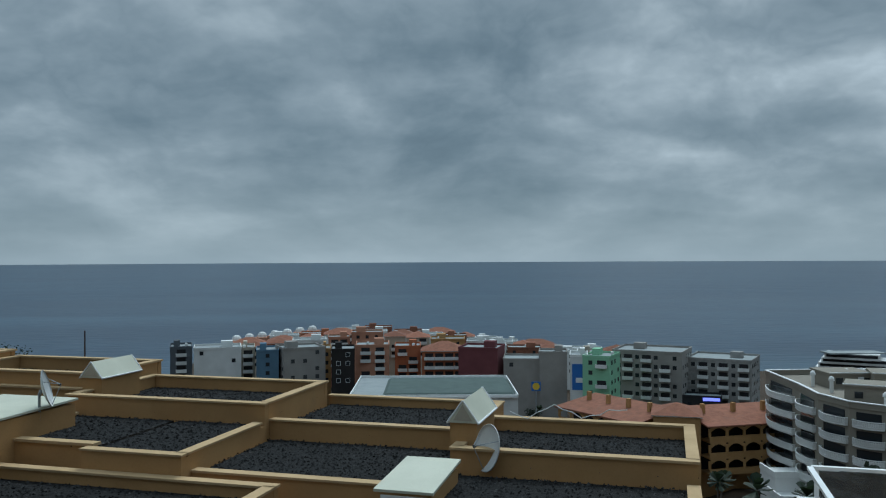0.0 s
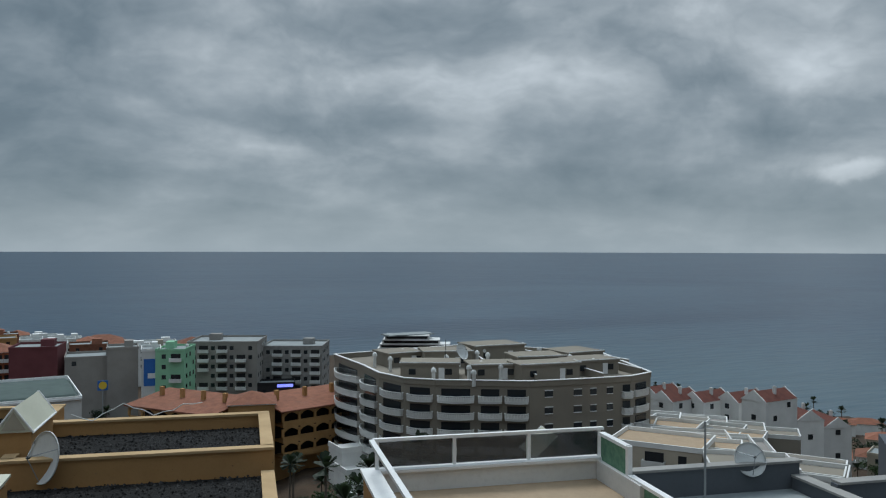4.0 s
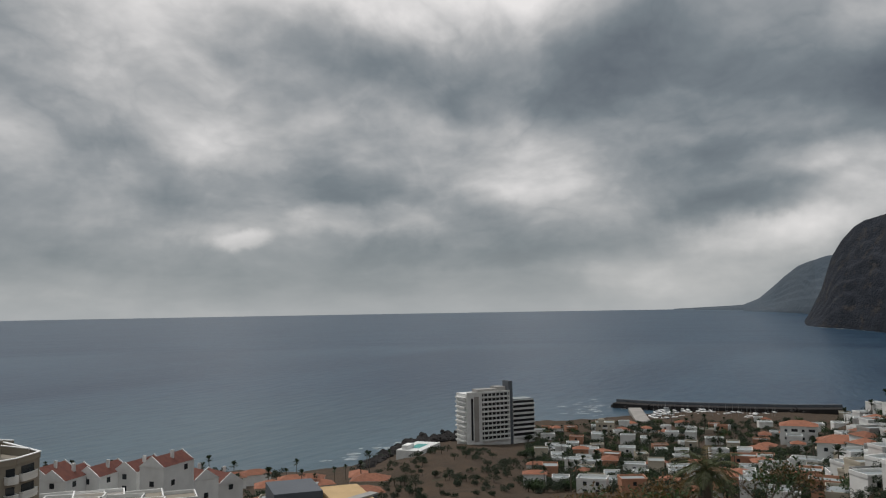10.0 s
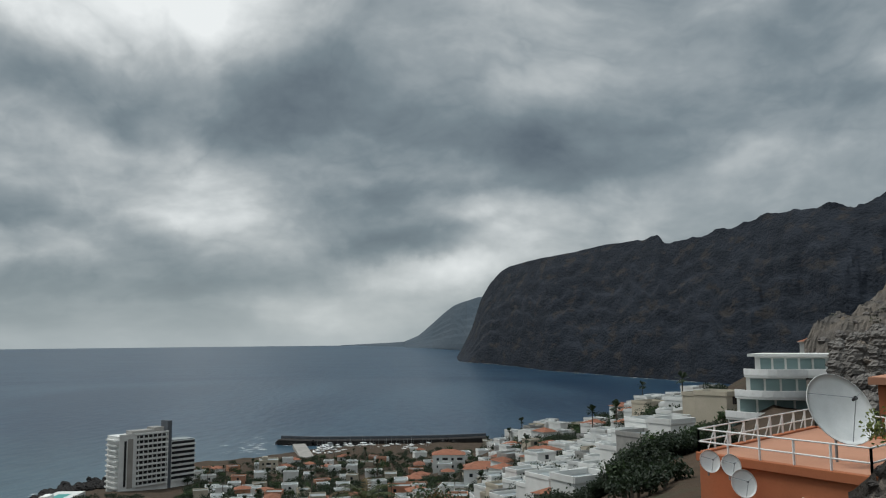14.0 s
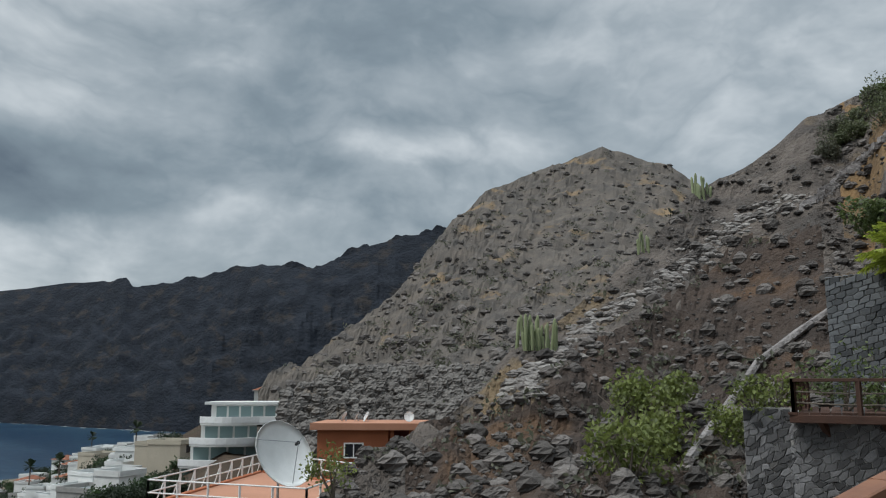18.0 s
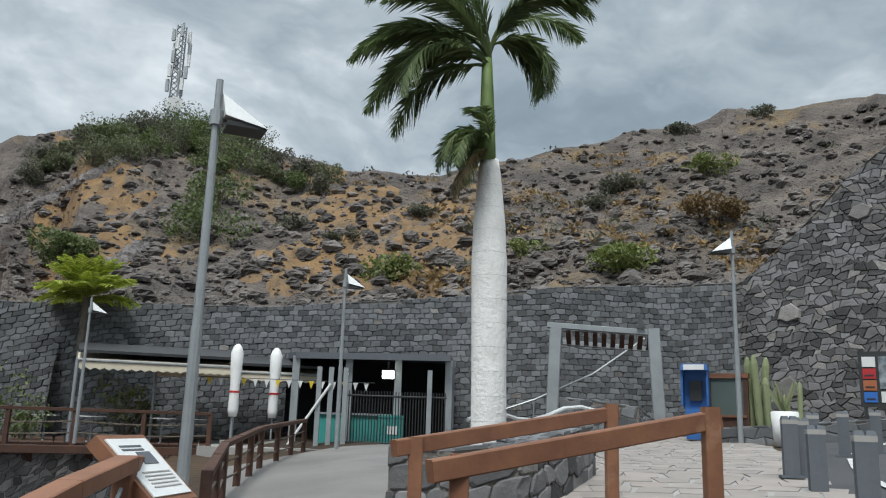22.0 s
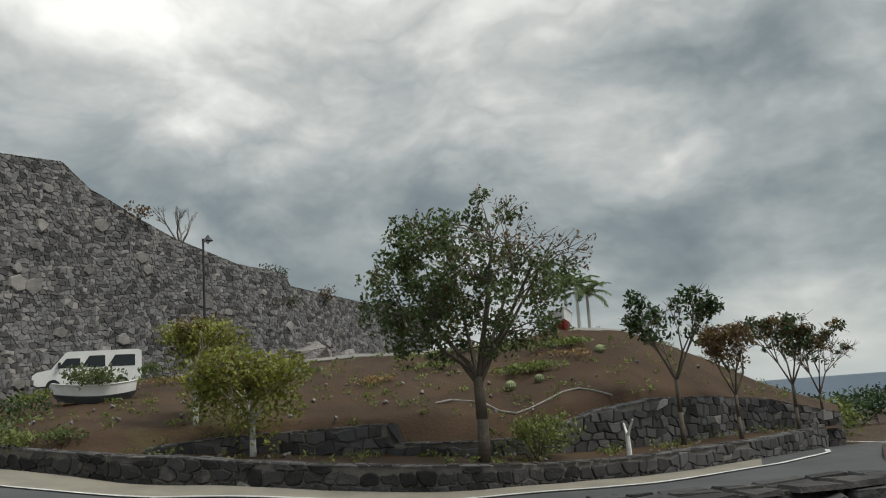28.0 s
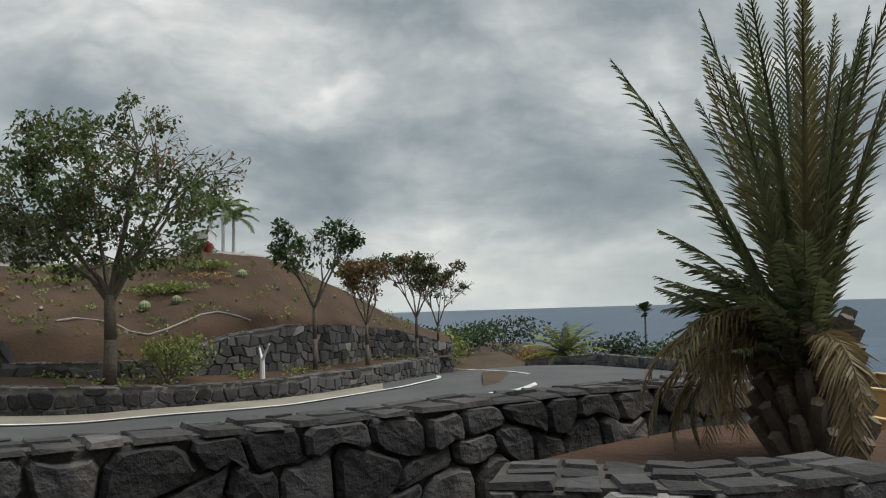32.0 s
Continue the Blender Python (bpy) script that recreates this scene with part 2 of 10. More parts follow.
def clear_mat(name, tint=(0.6, 0.65, 0.65), alpha=0.35):
    m = bpy.data.materials.new(name)
    m.use_nodes = True
    b = m.node_tree.nodes["Principled BSDF"]
    b.inputs["Base Color"].default_value = (*tint, 1)
    b.inputs["Roughness"].default_value, b.inputs["Alpha"].default_value = 0.05, alpha
    return m


def glow_mat(name, col, strength):
    m = bpy.data.materials.new(name)
    m.use_nodes = True
    b = m.node_tree.nodes["Principled BSDF"]
    b.inputs["Emission Color"].default_value = (*col, 1)
    b.inputs["Emission Strength"].default_value = strength
    return m


def sea_mat():
    m = bpy.data.materials.new("sea_water")
    m.use_nodes = True
    N, L = m.node_tree.nodes, m.node_tree.links
    b = N["Principled BSDF"]
    b.inputs["Roughness"].default_value, b.inputs["IOR"].default_value = 0.3, 1.33
    b.inputs["Specular IOR Level"].default_value = 0.35
    tc, mp = N.new("ShaderNodeTexCoord"), N.new("ShaderNodeMapping")
    mp.inputs["Scale"].default_value = (0.0012, 0.004, 1)
    mp.inputs["Rotation"].default_value = (0, 0, 0.5)
    L.new(tc.outputs["Object"], mp.inputs[0])
    big, wave = N.new("ShaderNodeTexNoise"), N.new("ShaderNodeTexNoise")
    big.inputs["Scale"].default_value, big.inputs["Detail"].default_value = 1.0, 6
    L.new(mp.outputs[0], big.inputs["Vector"])
    wave.inputs["Scale"].default_value, wave.inputs["Detail"].default_value = 0.05, 8
    mw = N.new("ShaderNodeMapping")
    mw.inputs["Scale"].default_value = (0.55, 1.6, 1)
    mw.inputs["Rotation"].default_value = (0, 0, 0.25)
    L.new(tc.outputs["Object"], mw.inputs[0])
    L.new(mw.outputs[0], wave.inputs["Vector"])
    r = N.new("ShaderNodeValToRGB")
    e = r.color_ramp.elements
    e[0].position, e[0].color = 0.38, (0.007, 0.028, 0.060, 1)
    e[1].position, e[1].color = 0.62, (0.026, 0.060, 0.098, 1)
    # long swells, wind streaks and chop
    chop = N.new("ShaderNodeMath")
    chop.operation = "MULTIPLY_ADD"
    L.new(wave.outputs[0], chop.inputs[0])
    chop.inputs[1].default_value = 0.7
    lowered = N.new("ShaderNodeMath")
    lowered.operation = "SUBTRACT"
    L.new(big.outputs[0], lowered.inputs[0])
    lowered.inputs[1].default_value = 0.35
    L.new(lowered.outputs[0], chop.inputs[2])
    L.new(chop.outputs[0], r.inputs[0])
    # shallower, greener water by the shore
    ge = N.new("ShaderNodeVectorMath")
    ge.operation = "DISTANCE"
    L.new(tc.outputs["Object"], ge.inputs[0])
    ge.inputs[1].default_value = (420, 300, 0)
    mr = N.new("ShaderNodeMapRange")
    mr.inputs["From Min"].default_value, mr.inputs["From Max"].default_value = 620, 150
    mr.inputs["To Min"].default_value, mr.inputs["To Max"].default_value = 0.0, 0.4
    L.new(ge.outputs["Value"], mr.inputs["Value"])
    mx = N.new("ShaderNodeMix")
    mx.data_type = "RGBA"
    L.new(mr.outputs[0], mx.inputs["Factor"])
    L.new(r.outputs[0], mx.inputs["A"])
    mx.inputs["B"].default_value = (0.085, 0.14, 0.15, 1)
    L.new(mx.outputs["Result"], b.inputs["Base Color"])
    bp = N.new("ShaderNodeBump")
    bp.inputs["Strength"].default_value, bp.inputs["Distance"].default_value = 0.55, 2.0
    L.new(wave.outputs[0], bp.inputs["Height"])
    L.new(bp.outputs[0], b.inputs["Normal"])
    return m


M = {
    "sea": sea_mat(),
    "foam": mat("sea_foam", (0.75, 0.78, 0.78), (0.55, 0.6, 0.62), 0.9, 0.2),
    "soil": mat("dry_soil", (0.070, 0.046, 0.029), (0.040, 0.029, 0.020), 0.95, 0.15, 0.6, 2.0, c3=(0.045, 0.052, 0.03), dist=0.3),
    "red_soil": mat("red_brown_soil", (0.085, 0.045, 0.028), (0.062, 0.034, 0.022), 0.95, 0.9, 0.6, 14, c3=(0.10, 0.065, 0.032), spots=0.6),
    "bank_soil": mat("olive_brown_soil", (0.064, 0.039, 0.023), (0.040, 0.025, 0.016), 0.95, 0.5, 0.7, 9, c3=(0.072, 0.060, 0.025), spots=0.58),
    "rock": mat("grey_brown_rock", (0.138, 0.118, 0.10), (0.082, 0.074, 0.067), 0.95, 0.12, 0.9, 1.2, c3=(0.22, 0.155, 0.09), spots=0.56, dist=0.5),
    "near_rock": mat("volcanic_slope", (0.155, 0.13, 0.112), (0.075, 0.066, 0.06), 0.95, 0.3, 1.0, 2.4, c3=(0.19, 0.14, 0.085), spots=0.54, dist=0.4),
    "boulder": mat("dark_boulder", (0.15, 0.135, 0.125), (0.095, 0.086, 0.08), 0.95, 0.8, 0.9, 6, island=0.5, dist=0.15),
    "pale_rock": mat("pale_rock", (0.30, 0.28, 0.27), (0.17, 0.155, 0.15), 0.95, 0.5, 0.9, 4, dist=0.2),
    "white_rock": mat("whitish_rock", (0.31, 0.29, 0.27), (0.17, 0.155, 0.145), 0.95, 0.6, 0.9, 4, dist=0.2),
    "cut_rock": mat("cut_grey_rock", (0.21, 0.195, 0.18), (0.12, 0.11, 0.102), 0.95, 0.25, 1.0, 1.6, c3=(0.25, 0.19, 0.13), spots=0.6, dist=0.4),
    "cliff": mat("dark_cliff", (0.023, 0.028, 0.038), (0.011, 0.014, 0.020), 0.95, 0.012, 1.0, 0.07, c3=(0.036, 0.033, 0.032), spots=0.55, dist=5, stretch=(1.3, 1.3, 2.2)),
    # distance haze is mixed into this paler, bluer cliff colour
    "far_cliff": mat("painted_haze_cliff", (0.068, 0.086, 0.104), (0.05, 0.068, 0.086), 0.95, 0.004, 0.5, 0.04, dist=8),
    "asphalt": mat("asphalt", (0.078, 0.078, 0.082), (0.058, 0.059, 0.062), 0.9, 0.5, 0.3, 60, dist=0.01),
    "white_line": mat("road_paint", (0.58, 0.58, 0.56), (0.40, 0.40, 0.385), 0.8, 2.0),
    "yellowed_kerb": mat("pale_road_edge", (0.225, 0.205, 0.165), (0.17, 0.158, 0.132), 0.9, 1.2, 0.2, 20),
    "paving": mat("stone_paving", (0.30, 0.265, 0.24), (0.24, 0.22, 0.205), 0.9, 1.2, 0.3, 20, rand=0.10, dist=0.01),
    "grout": mat("mortar", (0.20, 0.185, 0.165), (0.13, 0.12, 0.11), 0.95, 2.0, 0.5, 20),
    "dark_joint": mat("dark_mortar", (0.075, 0.07, 0.062), (0.045, 0.043, 0.04), 0.95, 3.0, 0.7, 20, c3=(0.20, 0.165, 0.115), spots=0.62),
    "lava_soil": mat("brown_lava_soil", (0.082, 0.060, 0.048), (0.045, 0.036, 0.031), 0.95, 0.35, 1.0, 2.6, c3=(0.11, 0.068, 0.042), spots=0.54, dist=0.4),
    "gold_soil": mat("golden_dry_grass_soil", (0.23, 0.145, 0.07), (0.15, 0.105, 0.065), 0.95, 0.6, 0.8, 4, c3=(0.10, 0.085, 0.07), spots=0.55, dist=0.2),
    "concrete": mat("concrete", (0.33, 0.32, 0.30), (0.25, 0.245, 0.235), 0.9, 0.8, 0.3, 25, dist=0.01),
    "walk_concrete": mat("worn_walkway_concrete", (0.20, 0.19, 0.178), (0.155, 0.148, 0.14), 0.9, 0.5, 0.3, 30, c3=(0.13, 0.125, 0.118), spots=0.6, dist=0.01),
    "ochre": mat("ochre_render", (0.43, 0.255, 0.105), (0.355, 0.205, 0.085), 0.9, 0.35, 0.15, 15, c3=(0.26, 0.17, 0.085), spots=0.64, dist=0.02),
    "ochre_top": mat("ochre_coping", (0.50, 0.35, 0.19), (0.42, 0.29, 0.15), 0.85, 1.0),
    "gravel": mat("black_gravel", (0.013, 0.013, 0.013), (0.007, 0.007, 0.007), 0.9, 1.2, 1.0, 9, c3=(0.06, 0.064, 0.07), spots=0.63, dist=0.06),
    "pebble": mat("black_pebbles", (0.060, 0.057, 0.055), (0.012, 0.012, 0.012), 0.85, 3, 0.5, 20, island=1.0),
    "cream": mat("cream_sheet", (0.55, 0.55, 0.44), (0.48, 0.48, 0.38), 0.6, 0.8),
    "white": mat("white_render", (0.72, 0.72, 0.70), (0.62, 0.62, 0.60), 0.85, 0.25, 0.1, 8, c3=(0.5, 0.5, 0.48), spots=0.66, rand=0.12),
    "white_paint": mat("white_paint", (0.78, 0.78, 0.77), (0.68, 0.68, 0.67), 0.6, 1.0),
    "taupe": mat("taupe_render", (0.26, 0.235, 0.19), (0.225, 0.20, 0.165), 0.9, 0.08, 0.1, 5, c3=(0.15, 0.135, 0.115), spots=0.66),
    "grey_render": mat("grey_render", (0.32, 0.30, 0.275), (0.24, 0.225, 0.21), 0.9, 0.1, 0.1, 5),
    "beige": mat("beige_render", (0.45, 0.40, 0.32), (0.38, 0.34, 0.27), 0.9, 0.15, 0.1, 5, rand=0.15),
    "terracotta": mat("terracotta_tiles", (0.27, 0.115, 0.07), (0.19, 0.08, 0.05), 0.85, 0.7, 0.5, 9, c3=(0.2, 0.1, 0.07), spots=0.6, rand=0.2, dist=0.08),
    "dark_tile": mat("dark_red_tiles", (0.15, 0.055, 0.04), (0.10, 0.038, 0.03), 0.85, 0.7, 0.5, 9, dist=0.08),
    "orange": mat("orange_render", (0.38, 0.135, 0.065), (0.32, 0.112, 0.055), 0.9, 0.3, 0.1, 10, c3=(0.33, 0.13, 0.07), spots=0.64),
    "salmon": mat("salmon_render", (0.45, 0.23, 0.15), (0.38, 0.19, 0.12), 0.9, 0.3, 0.1, 10),
    "maroon": mat("maroon_render", (0.16, 0.055, 0.06), (0.13, 0.045, 0.05), 0.9, 0.2, 0.1, 6),
    "mint": mat("mint_render", (0.30, 0.55, 0.36), (0.26, 0.48, 0.31), 0.9, 0.2),
    "blue": mat("blue_render", (0.12, 0.20, 0.28), (0.10, 0.17, 0.24), 0.9, 0.2),
    "sign_blue": mat("blue_panel", (0.03, 0.14, 0.45), (0.025, 0.12, 0.40), 0.5, 0.3),
    "black_wall": mat("black_render", (0.022, 0.02, 0.02), (0.03, 0.027, 0.026), 0.9, 0.2),
    # near-black colour that paints the shade of recesses and interiors
    "shade_paint": mat("painted_recess_shade", (0.022, 0.022, 0.024), (0.03, 0.03, 0.032), 0.9, 0.3),
    "glass": glass_mat("window_glass"),
    "pale_glass": glass_mat("pale_teal_glass", (0.20, 0.28, 0.28), 0.12),
    "smoked": clear_mat("smoked_glass", (0.05, 0.055, 0.06), 0.72),
    "slate": mat("slate_blue_render", (0.115, 0.125, 0.14), (0.095, 0.105, 0.118), 0.85, 0.3, 0.1, 8),
    "roof_grey": mat("grey_roof_sheet", (0.26, 0.285, 0.285), (0.21, 0.235, 0.24), 0.7, 0.25, 0.1, 6, c3=(0.17, 0.19, 0.19), spots=0.62),
    "green_roof": mat("green_felt", (0.095, 0.125, 0.115), (0.075, 0.10, 0.095), 0.9, 0.3),
    "tan_tile": mat("tan_floor_tiles", (0.40, 0.30, 0.20), (0.34, 0.255, 0.17), 0.8, 1.0, 0.1, 8),
    "green_mesh": mat("green_wire_mesh", (0.16, 0.30, 0.20), (0.10, 0.2, 0.14), 0.8, 6.0),
    "metal": mat("galvanised_steel", (0.33, 0.35, 0.36), (0.27, 0.29, 0.30), 0.5, 2.0, metal=0.5),
    "dark_metal": mat("dark_steel", (0.035, 0.037, 0.04), (0.05, 0.05, 0.05), 0.5, 2.0, metal=0.4),
    "dish": mat("dish_enamel", (0.66, 0.67, 0.66), (0.58, 0.59, 0.58), 0.5, 1.5, c3=(0.42, 0.40, 0.36), spots=0.66),
    "wood": mat("brown_rail_wood", (0.215, 0.095, 0.048), (0.15, 0.062, 0.032), 0.6, 3.0, 0.3, 22, c3=(0.30, 0.17, 0.10), spots=0.6, dist=0.01),
    "dark_wood": mat("dark_deck_wood", (0.085, 0.045, 0.032), (0.06, 0.034, 0.026), 0.75, 2.0, 0.3, 20),
    "bark": mat("grey_brown_bark", (0.15, 0.125, 0.10), (0.10, 0.085, 0.07), 0.9, 3.0, 0.7, 18),
    "white_bark": mat("whitewashed_trunk", (0.74, 0.73, 0.71), (0.62, 0.61, 0.59), 0.85, 2.5, 0.6, 14, c3=(0.42, 0.40, 0.38), spots=0.68, dist=0.03),
    "palm_green": mat("palm_crownshaft", (0.16, 0.24, 0.07), (0.12, 0.18, 0.055), 0.6, 1.5),
    "frond": leaf_mat("palm_leaflets", (0.115, 0.13, 0.06), (0.075, 0.09, 0.04)),
    "frond_olive": leaf_mat("olive_leaflets", (0.16, 0.135, 0.06), (0.11, 0.10, 0.045)),
    "frond_dry": leaf_mat("dry_leaflets", (0.20, 0.155, 0.075), (0.15, 0.11, 0.055)),
    "frond_royal": leaf_mat("royal_leaflets", (0.165, 0.22, 0.085), (0.12, 0.165, 0.065)),
    "frond_lime": leaf_mat("lime_leaflets", (0.40, 0.45, 0.07), (0.28, 0.34, 0.05)),
    "leaf": leaf_mat("tree_leaves", (0.050, 0.085, 0.028), (0.032, 0.058, 0.020)),
    "leaf_mid": leaf_mat("soft_leaves", (0.125, 0.16, 0.055), (0.085, 0.115, 0.04)),
    "leaf_shade": leaf_mat("shade_tree_leaves", (0.085, 0.118, 0.040), (0.055, 0.08, 0.028)),
    "leaf_light": leaf_mat("light_leaves", (0.18, 0.21, 0.055), (0.125, 0.155, 0.045)),
    "leaf_pepper": leaf_mat("pepper_leaves", (0.26, 0.27, 0.055), (0.18, 0.20, 0.045)),
    "leaf_dry": leaf_mat("dry_leaves", (0.15, 0.095, 0.035), (0.11, 0.07, 0.03)),
    "leaf_dark": leaf_mat("dark_foliage", (0.030, 0.046, 0.022), (0.02, 0.033, 0.016)),
    "scrub": leaf_mat("grey_scrub", (0.125, 0.125, 0.085), (0.085, 0.09, 0.06)),
    "hill_leaf": leaf_mat("hill_shrub_leaves", (0.15, 0.17, 0.085), (0.105, 0.12, 0.06)),
    "straw": leaf_mat("straw_grass", (0.30, 0.20, 0.085), (0.22, 0.15, 0.07)),
    "cactus": mat("cactus_skin", (0.24, 0.27, 0.15), (0.19, 0.22, 0.12), 0.8, 1.0, rand=0.15),
    "basalt": mat("basalt_stone", (0.056, 0.054, 0.055), (0.032, 0.031, 0.033), 0.92, 2.2, 1.0, 16, c3=(0.13, 0.118, 0.105), spots=0.58, rand=0.5, dist=0.03),
    "basalt_rest": mat("basalt_stones", (0.09, 0.088, 0.089), (0.062, 0.06, 0.061), 0.92, 0.9, 0.7, 10, island=0.6, dist=0.03),
    "dark_cap": mat("basalt_tops", (0.054, 0.052, 0.053), (0.036, 0.034, 0.035), 0.92, 2.0, 0.9, 14, c3=(0.11, 0.10, 0.095), spots=0.6, island=0.45, dist=0.03),
    "wall_rest": mat("grey_wall_stones", (0.152, 0.149, 0.15), (0.10, 0.098, 0.099), 0.92, 0.9, 0.7, 10, island=0.6, dist=0.03),
    "wall_stone": mat("grey_wall_stone", (0.152, 0.149, 0.15), (0.10, 0.098, 0.099), 0.92, 0.9, 0.7, 10, rand=0.65, dist=0.03),
    "pale_stone": mat("pale_wall_stone", (0.24, 0.23, 0.215), (0.17, 0.162, 0.155), 0.92, 1.5, 0.5, 12, island=0.35),
    "block": mat("dressed_stone_block", (0.145, 0.15, 0.156), (0.11, 0.115, 0.12), 0.92, 1.2, 0.5, 12, island=0.45, dist=0.02),
    "red": mat("red_paint", (0.42, 0.025, 0.03), (0.36, 0.02, 0.025), 0.45, 1.0),
    "phone_blue": mat("blue_paint", (0.025, 0.11, 0.33), (0.02, 0.09, 0.27), 0.5, 1.0),
    "teal": mat("teal_paint", (0.04, 0.27, 0.24), (0.035, 0.23, 0.21), 0.6, 1.0),
    "yellow": mat("yellow_paint", (0.70, 0.50, 0.04), (0.6, 0.42, 0.035), 0.6, 1.0),
    "awning": mat("cream_canvas", (0.62, 0.56, 0.44), (0.52, 0.47, 0.37), 0.9, 1.0),
    "black_plastic": mat("black_plastic", (0.02, 0.021, 0.023), (0.03, 0.031, 0.033), 0.45, 4.0, 0.3, 12),
    "tyre": mat("tyre_rubber", (0.02, 0.02, 0.02), (0.03, 0.03, 0.03), 0.8, 4.0),
    "lamp_glow": glow_mat("floodlight_glow", (1.0, 0.97, 0.85), 40.0),
    "shop_glow": glow_mat("lit_shop_sign", (0.15, 0.16, 1.0), 1.5),
    "poster": mat("poster_print", (0.06, 0.07, 0.08), (0.30, 0.34, 0.36), 0.4, 4.0, c3=(0.10, 0.22, 0.36), spots=0.6),
}


# ---- building helpers ----
class Shape:
    """Collects vertices and faces, then becomes one mesh."""

    def __init__(self):
        self.v, self.f = [], []

    def add(self, verts, faces, m=None):
        k = len(self.v)
        self.v += [tuple(m @ Vector(p)) for p in verts] if m else [tuple(p) for p in verts]
        self.f += [tuple(k + i for i in f) for f in faces]
        return self

    def box(self, cx, cy, z0, sx, sy, h, m=None, taper=1.0):
        x, y = sx / 2, sy / 2
        lo = [(cx - x, cy - y, z0), (cx + x, cy - y, z0), (cx + x, cy + y, z0), (cx - x, cy + y, z0)]
        x, y = x * taper, y * taper
        hi = [(cx - x, cy - y, z0 + h), (cx + x, cy - y, z0 + h), (cx + x, cy + y, z0 + h), (cx - x, cy + y, z0 + h)]
        return self.add(lo + hi, [(3, 2, 1, 0), (4, 5, 6, 7), (0, 1, 5, 4), (1, 2, 6, 5), (2, 3, 7, 6), (3, 0, 4, 7)], m)

    def prism(self, pts, z0, z1, m=None):
        n = len(pts)
        return self.add([(x, y, z0) for x, y in pts] + [(x, y, z1) for x, y in pts],
                        [tuple(reversed(range(n))), tuple(range(n, 2 * n))] + [(i, (i + 1) % n, n + (i + 1) % n, n + i) for i in range(n)], m)

    def rod(self, a, b, r0, r1=None, n=7, caps=True):
        a, b = Vector(a), Vector(b)
        r1 = r0 if r1 is None else r1
        q = (b - a).to_track_quat("Z", "Y")
        ring = [q @ Vector((math.cos(2 * math.pi * i / n), math.sin(2 * math.pi * i / n), 0)) for i in range(n)]
        vs = [a + r * r0 for r in ring] + [b + r * r1 for r in ring]
        fs = [(i, (i + 1) % n, n + (i + 1) % n, n + i) for i in range(n)]
        if caps:
            fs += [tuple(reversed(range(n))), tuple(range(n, 2 * n))]
        return self.add(vs, fs)

    def tube(self, pts, r, n=6, r1=None):
        for i in range(len(pts) - 1):
            k = len(pts) - 1
            ra = r if r1 is None else r + (r1 - r) * i / k
            rb = r if r1 is None else r + (r1 - r) * (i + 1) / k
            self.rod(pts[i], pts[i + 1], ra, rb, n)
        return self

    def lathe(self, prof, n=14, m=None):
        vs = [(r * math.cos(2 * math.pi * i / n), r * math.sin(2 * math.pi * i / n), z) for r, z in prof for i in range(n)]
        fs = [(j * n + i, j * n + (i + 1) % n, (j + 1) * n + (i + 1) % n, (j + 1) * n + i) for j in range(len(prof) - 1) for i in range(n)]
        fs += [tuple(reversed(range(n))), tuple(range((len(prof) - 1) * n, len(prof) * n))]
        return self.add(vs, fs, m)

    def mesh(self, name, material, smooth=False):
        me = bpy.data.meshes.new(name)
        me.from_pydata(self.v, [], self.f)
        me.materials.append(M[material] if isinstance(material, str) else material)
        if smooth:
            me.polygons.foreach_set("use_smooth", [True] * len(me.polygons))
        me.update()
        return me


def part(name, shape, material, parent=None, label="", smooth=False):
    """One mesh object, under a thing or a part."""
    ob = new(name, shape.mesh(name, material, smooth) if isinstance(shape, Shape) else shape)
    if parent:
        ob.parent = parent
    return tagged(ob, label)


def thing(name, label, category, at=(0, 0, 0), turn=0, group="", kind=""):
    ob = new(name)
    ob.matrix_world = pose(*at, 0, 0, turn)
    return tagged(ob, label, category, group, kind)


def solo(name, shape, material, label, category, group="", kind="", smooth=False):
    return tagged(part(name, shape, material, None, "", smooth), label, category, group, kind)


def way(az):
    return Vector((-math.sin(radians(az)), math.cos(radians(az)), 0))


def polar(az, d, z):
    """A place by heading (degrees, left of straight ahead) and distance from the lookout."""
    w = way(az)
    return Vector((w.x * d, w.y * d, z))


def seen(az, el, d):
    return polar(az, d, EYE + d * math.tan(radians(el)))


def lerp(a, b, t):
    return a + (b - a) * t


def table(rows, x):
    """Linear interpolation in rows of (x, value)."""
    if x <= rows[0][0]:
        return rows[0][1]
    for (a, p), (b, q) in zip(rows, rows[1:]):
        if x <= b:
            return lerp(p, q, (x - a) / (b - a))
    return rows[-1][1]


def rough(x, y, s, octaves=4):
    return noise.fractal(Vector((x * s, y * s, 3.7)), 1.0, 2.0, octaves)


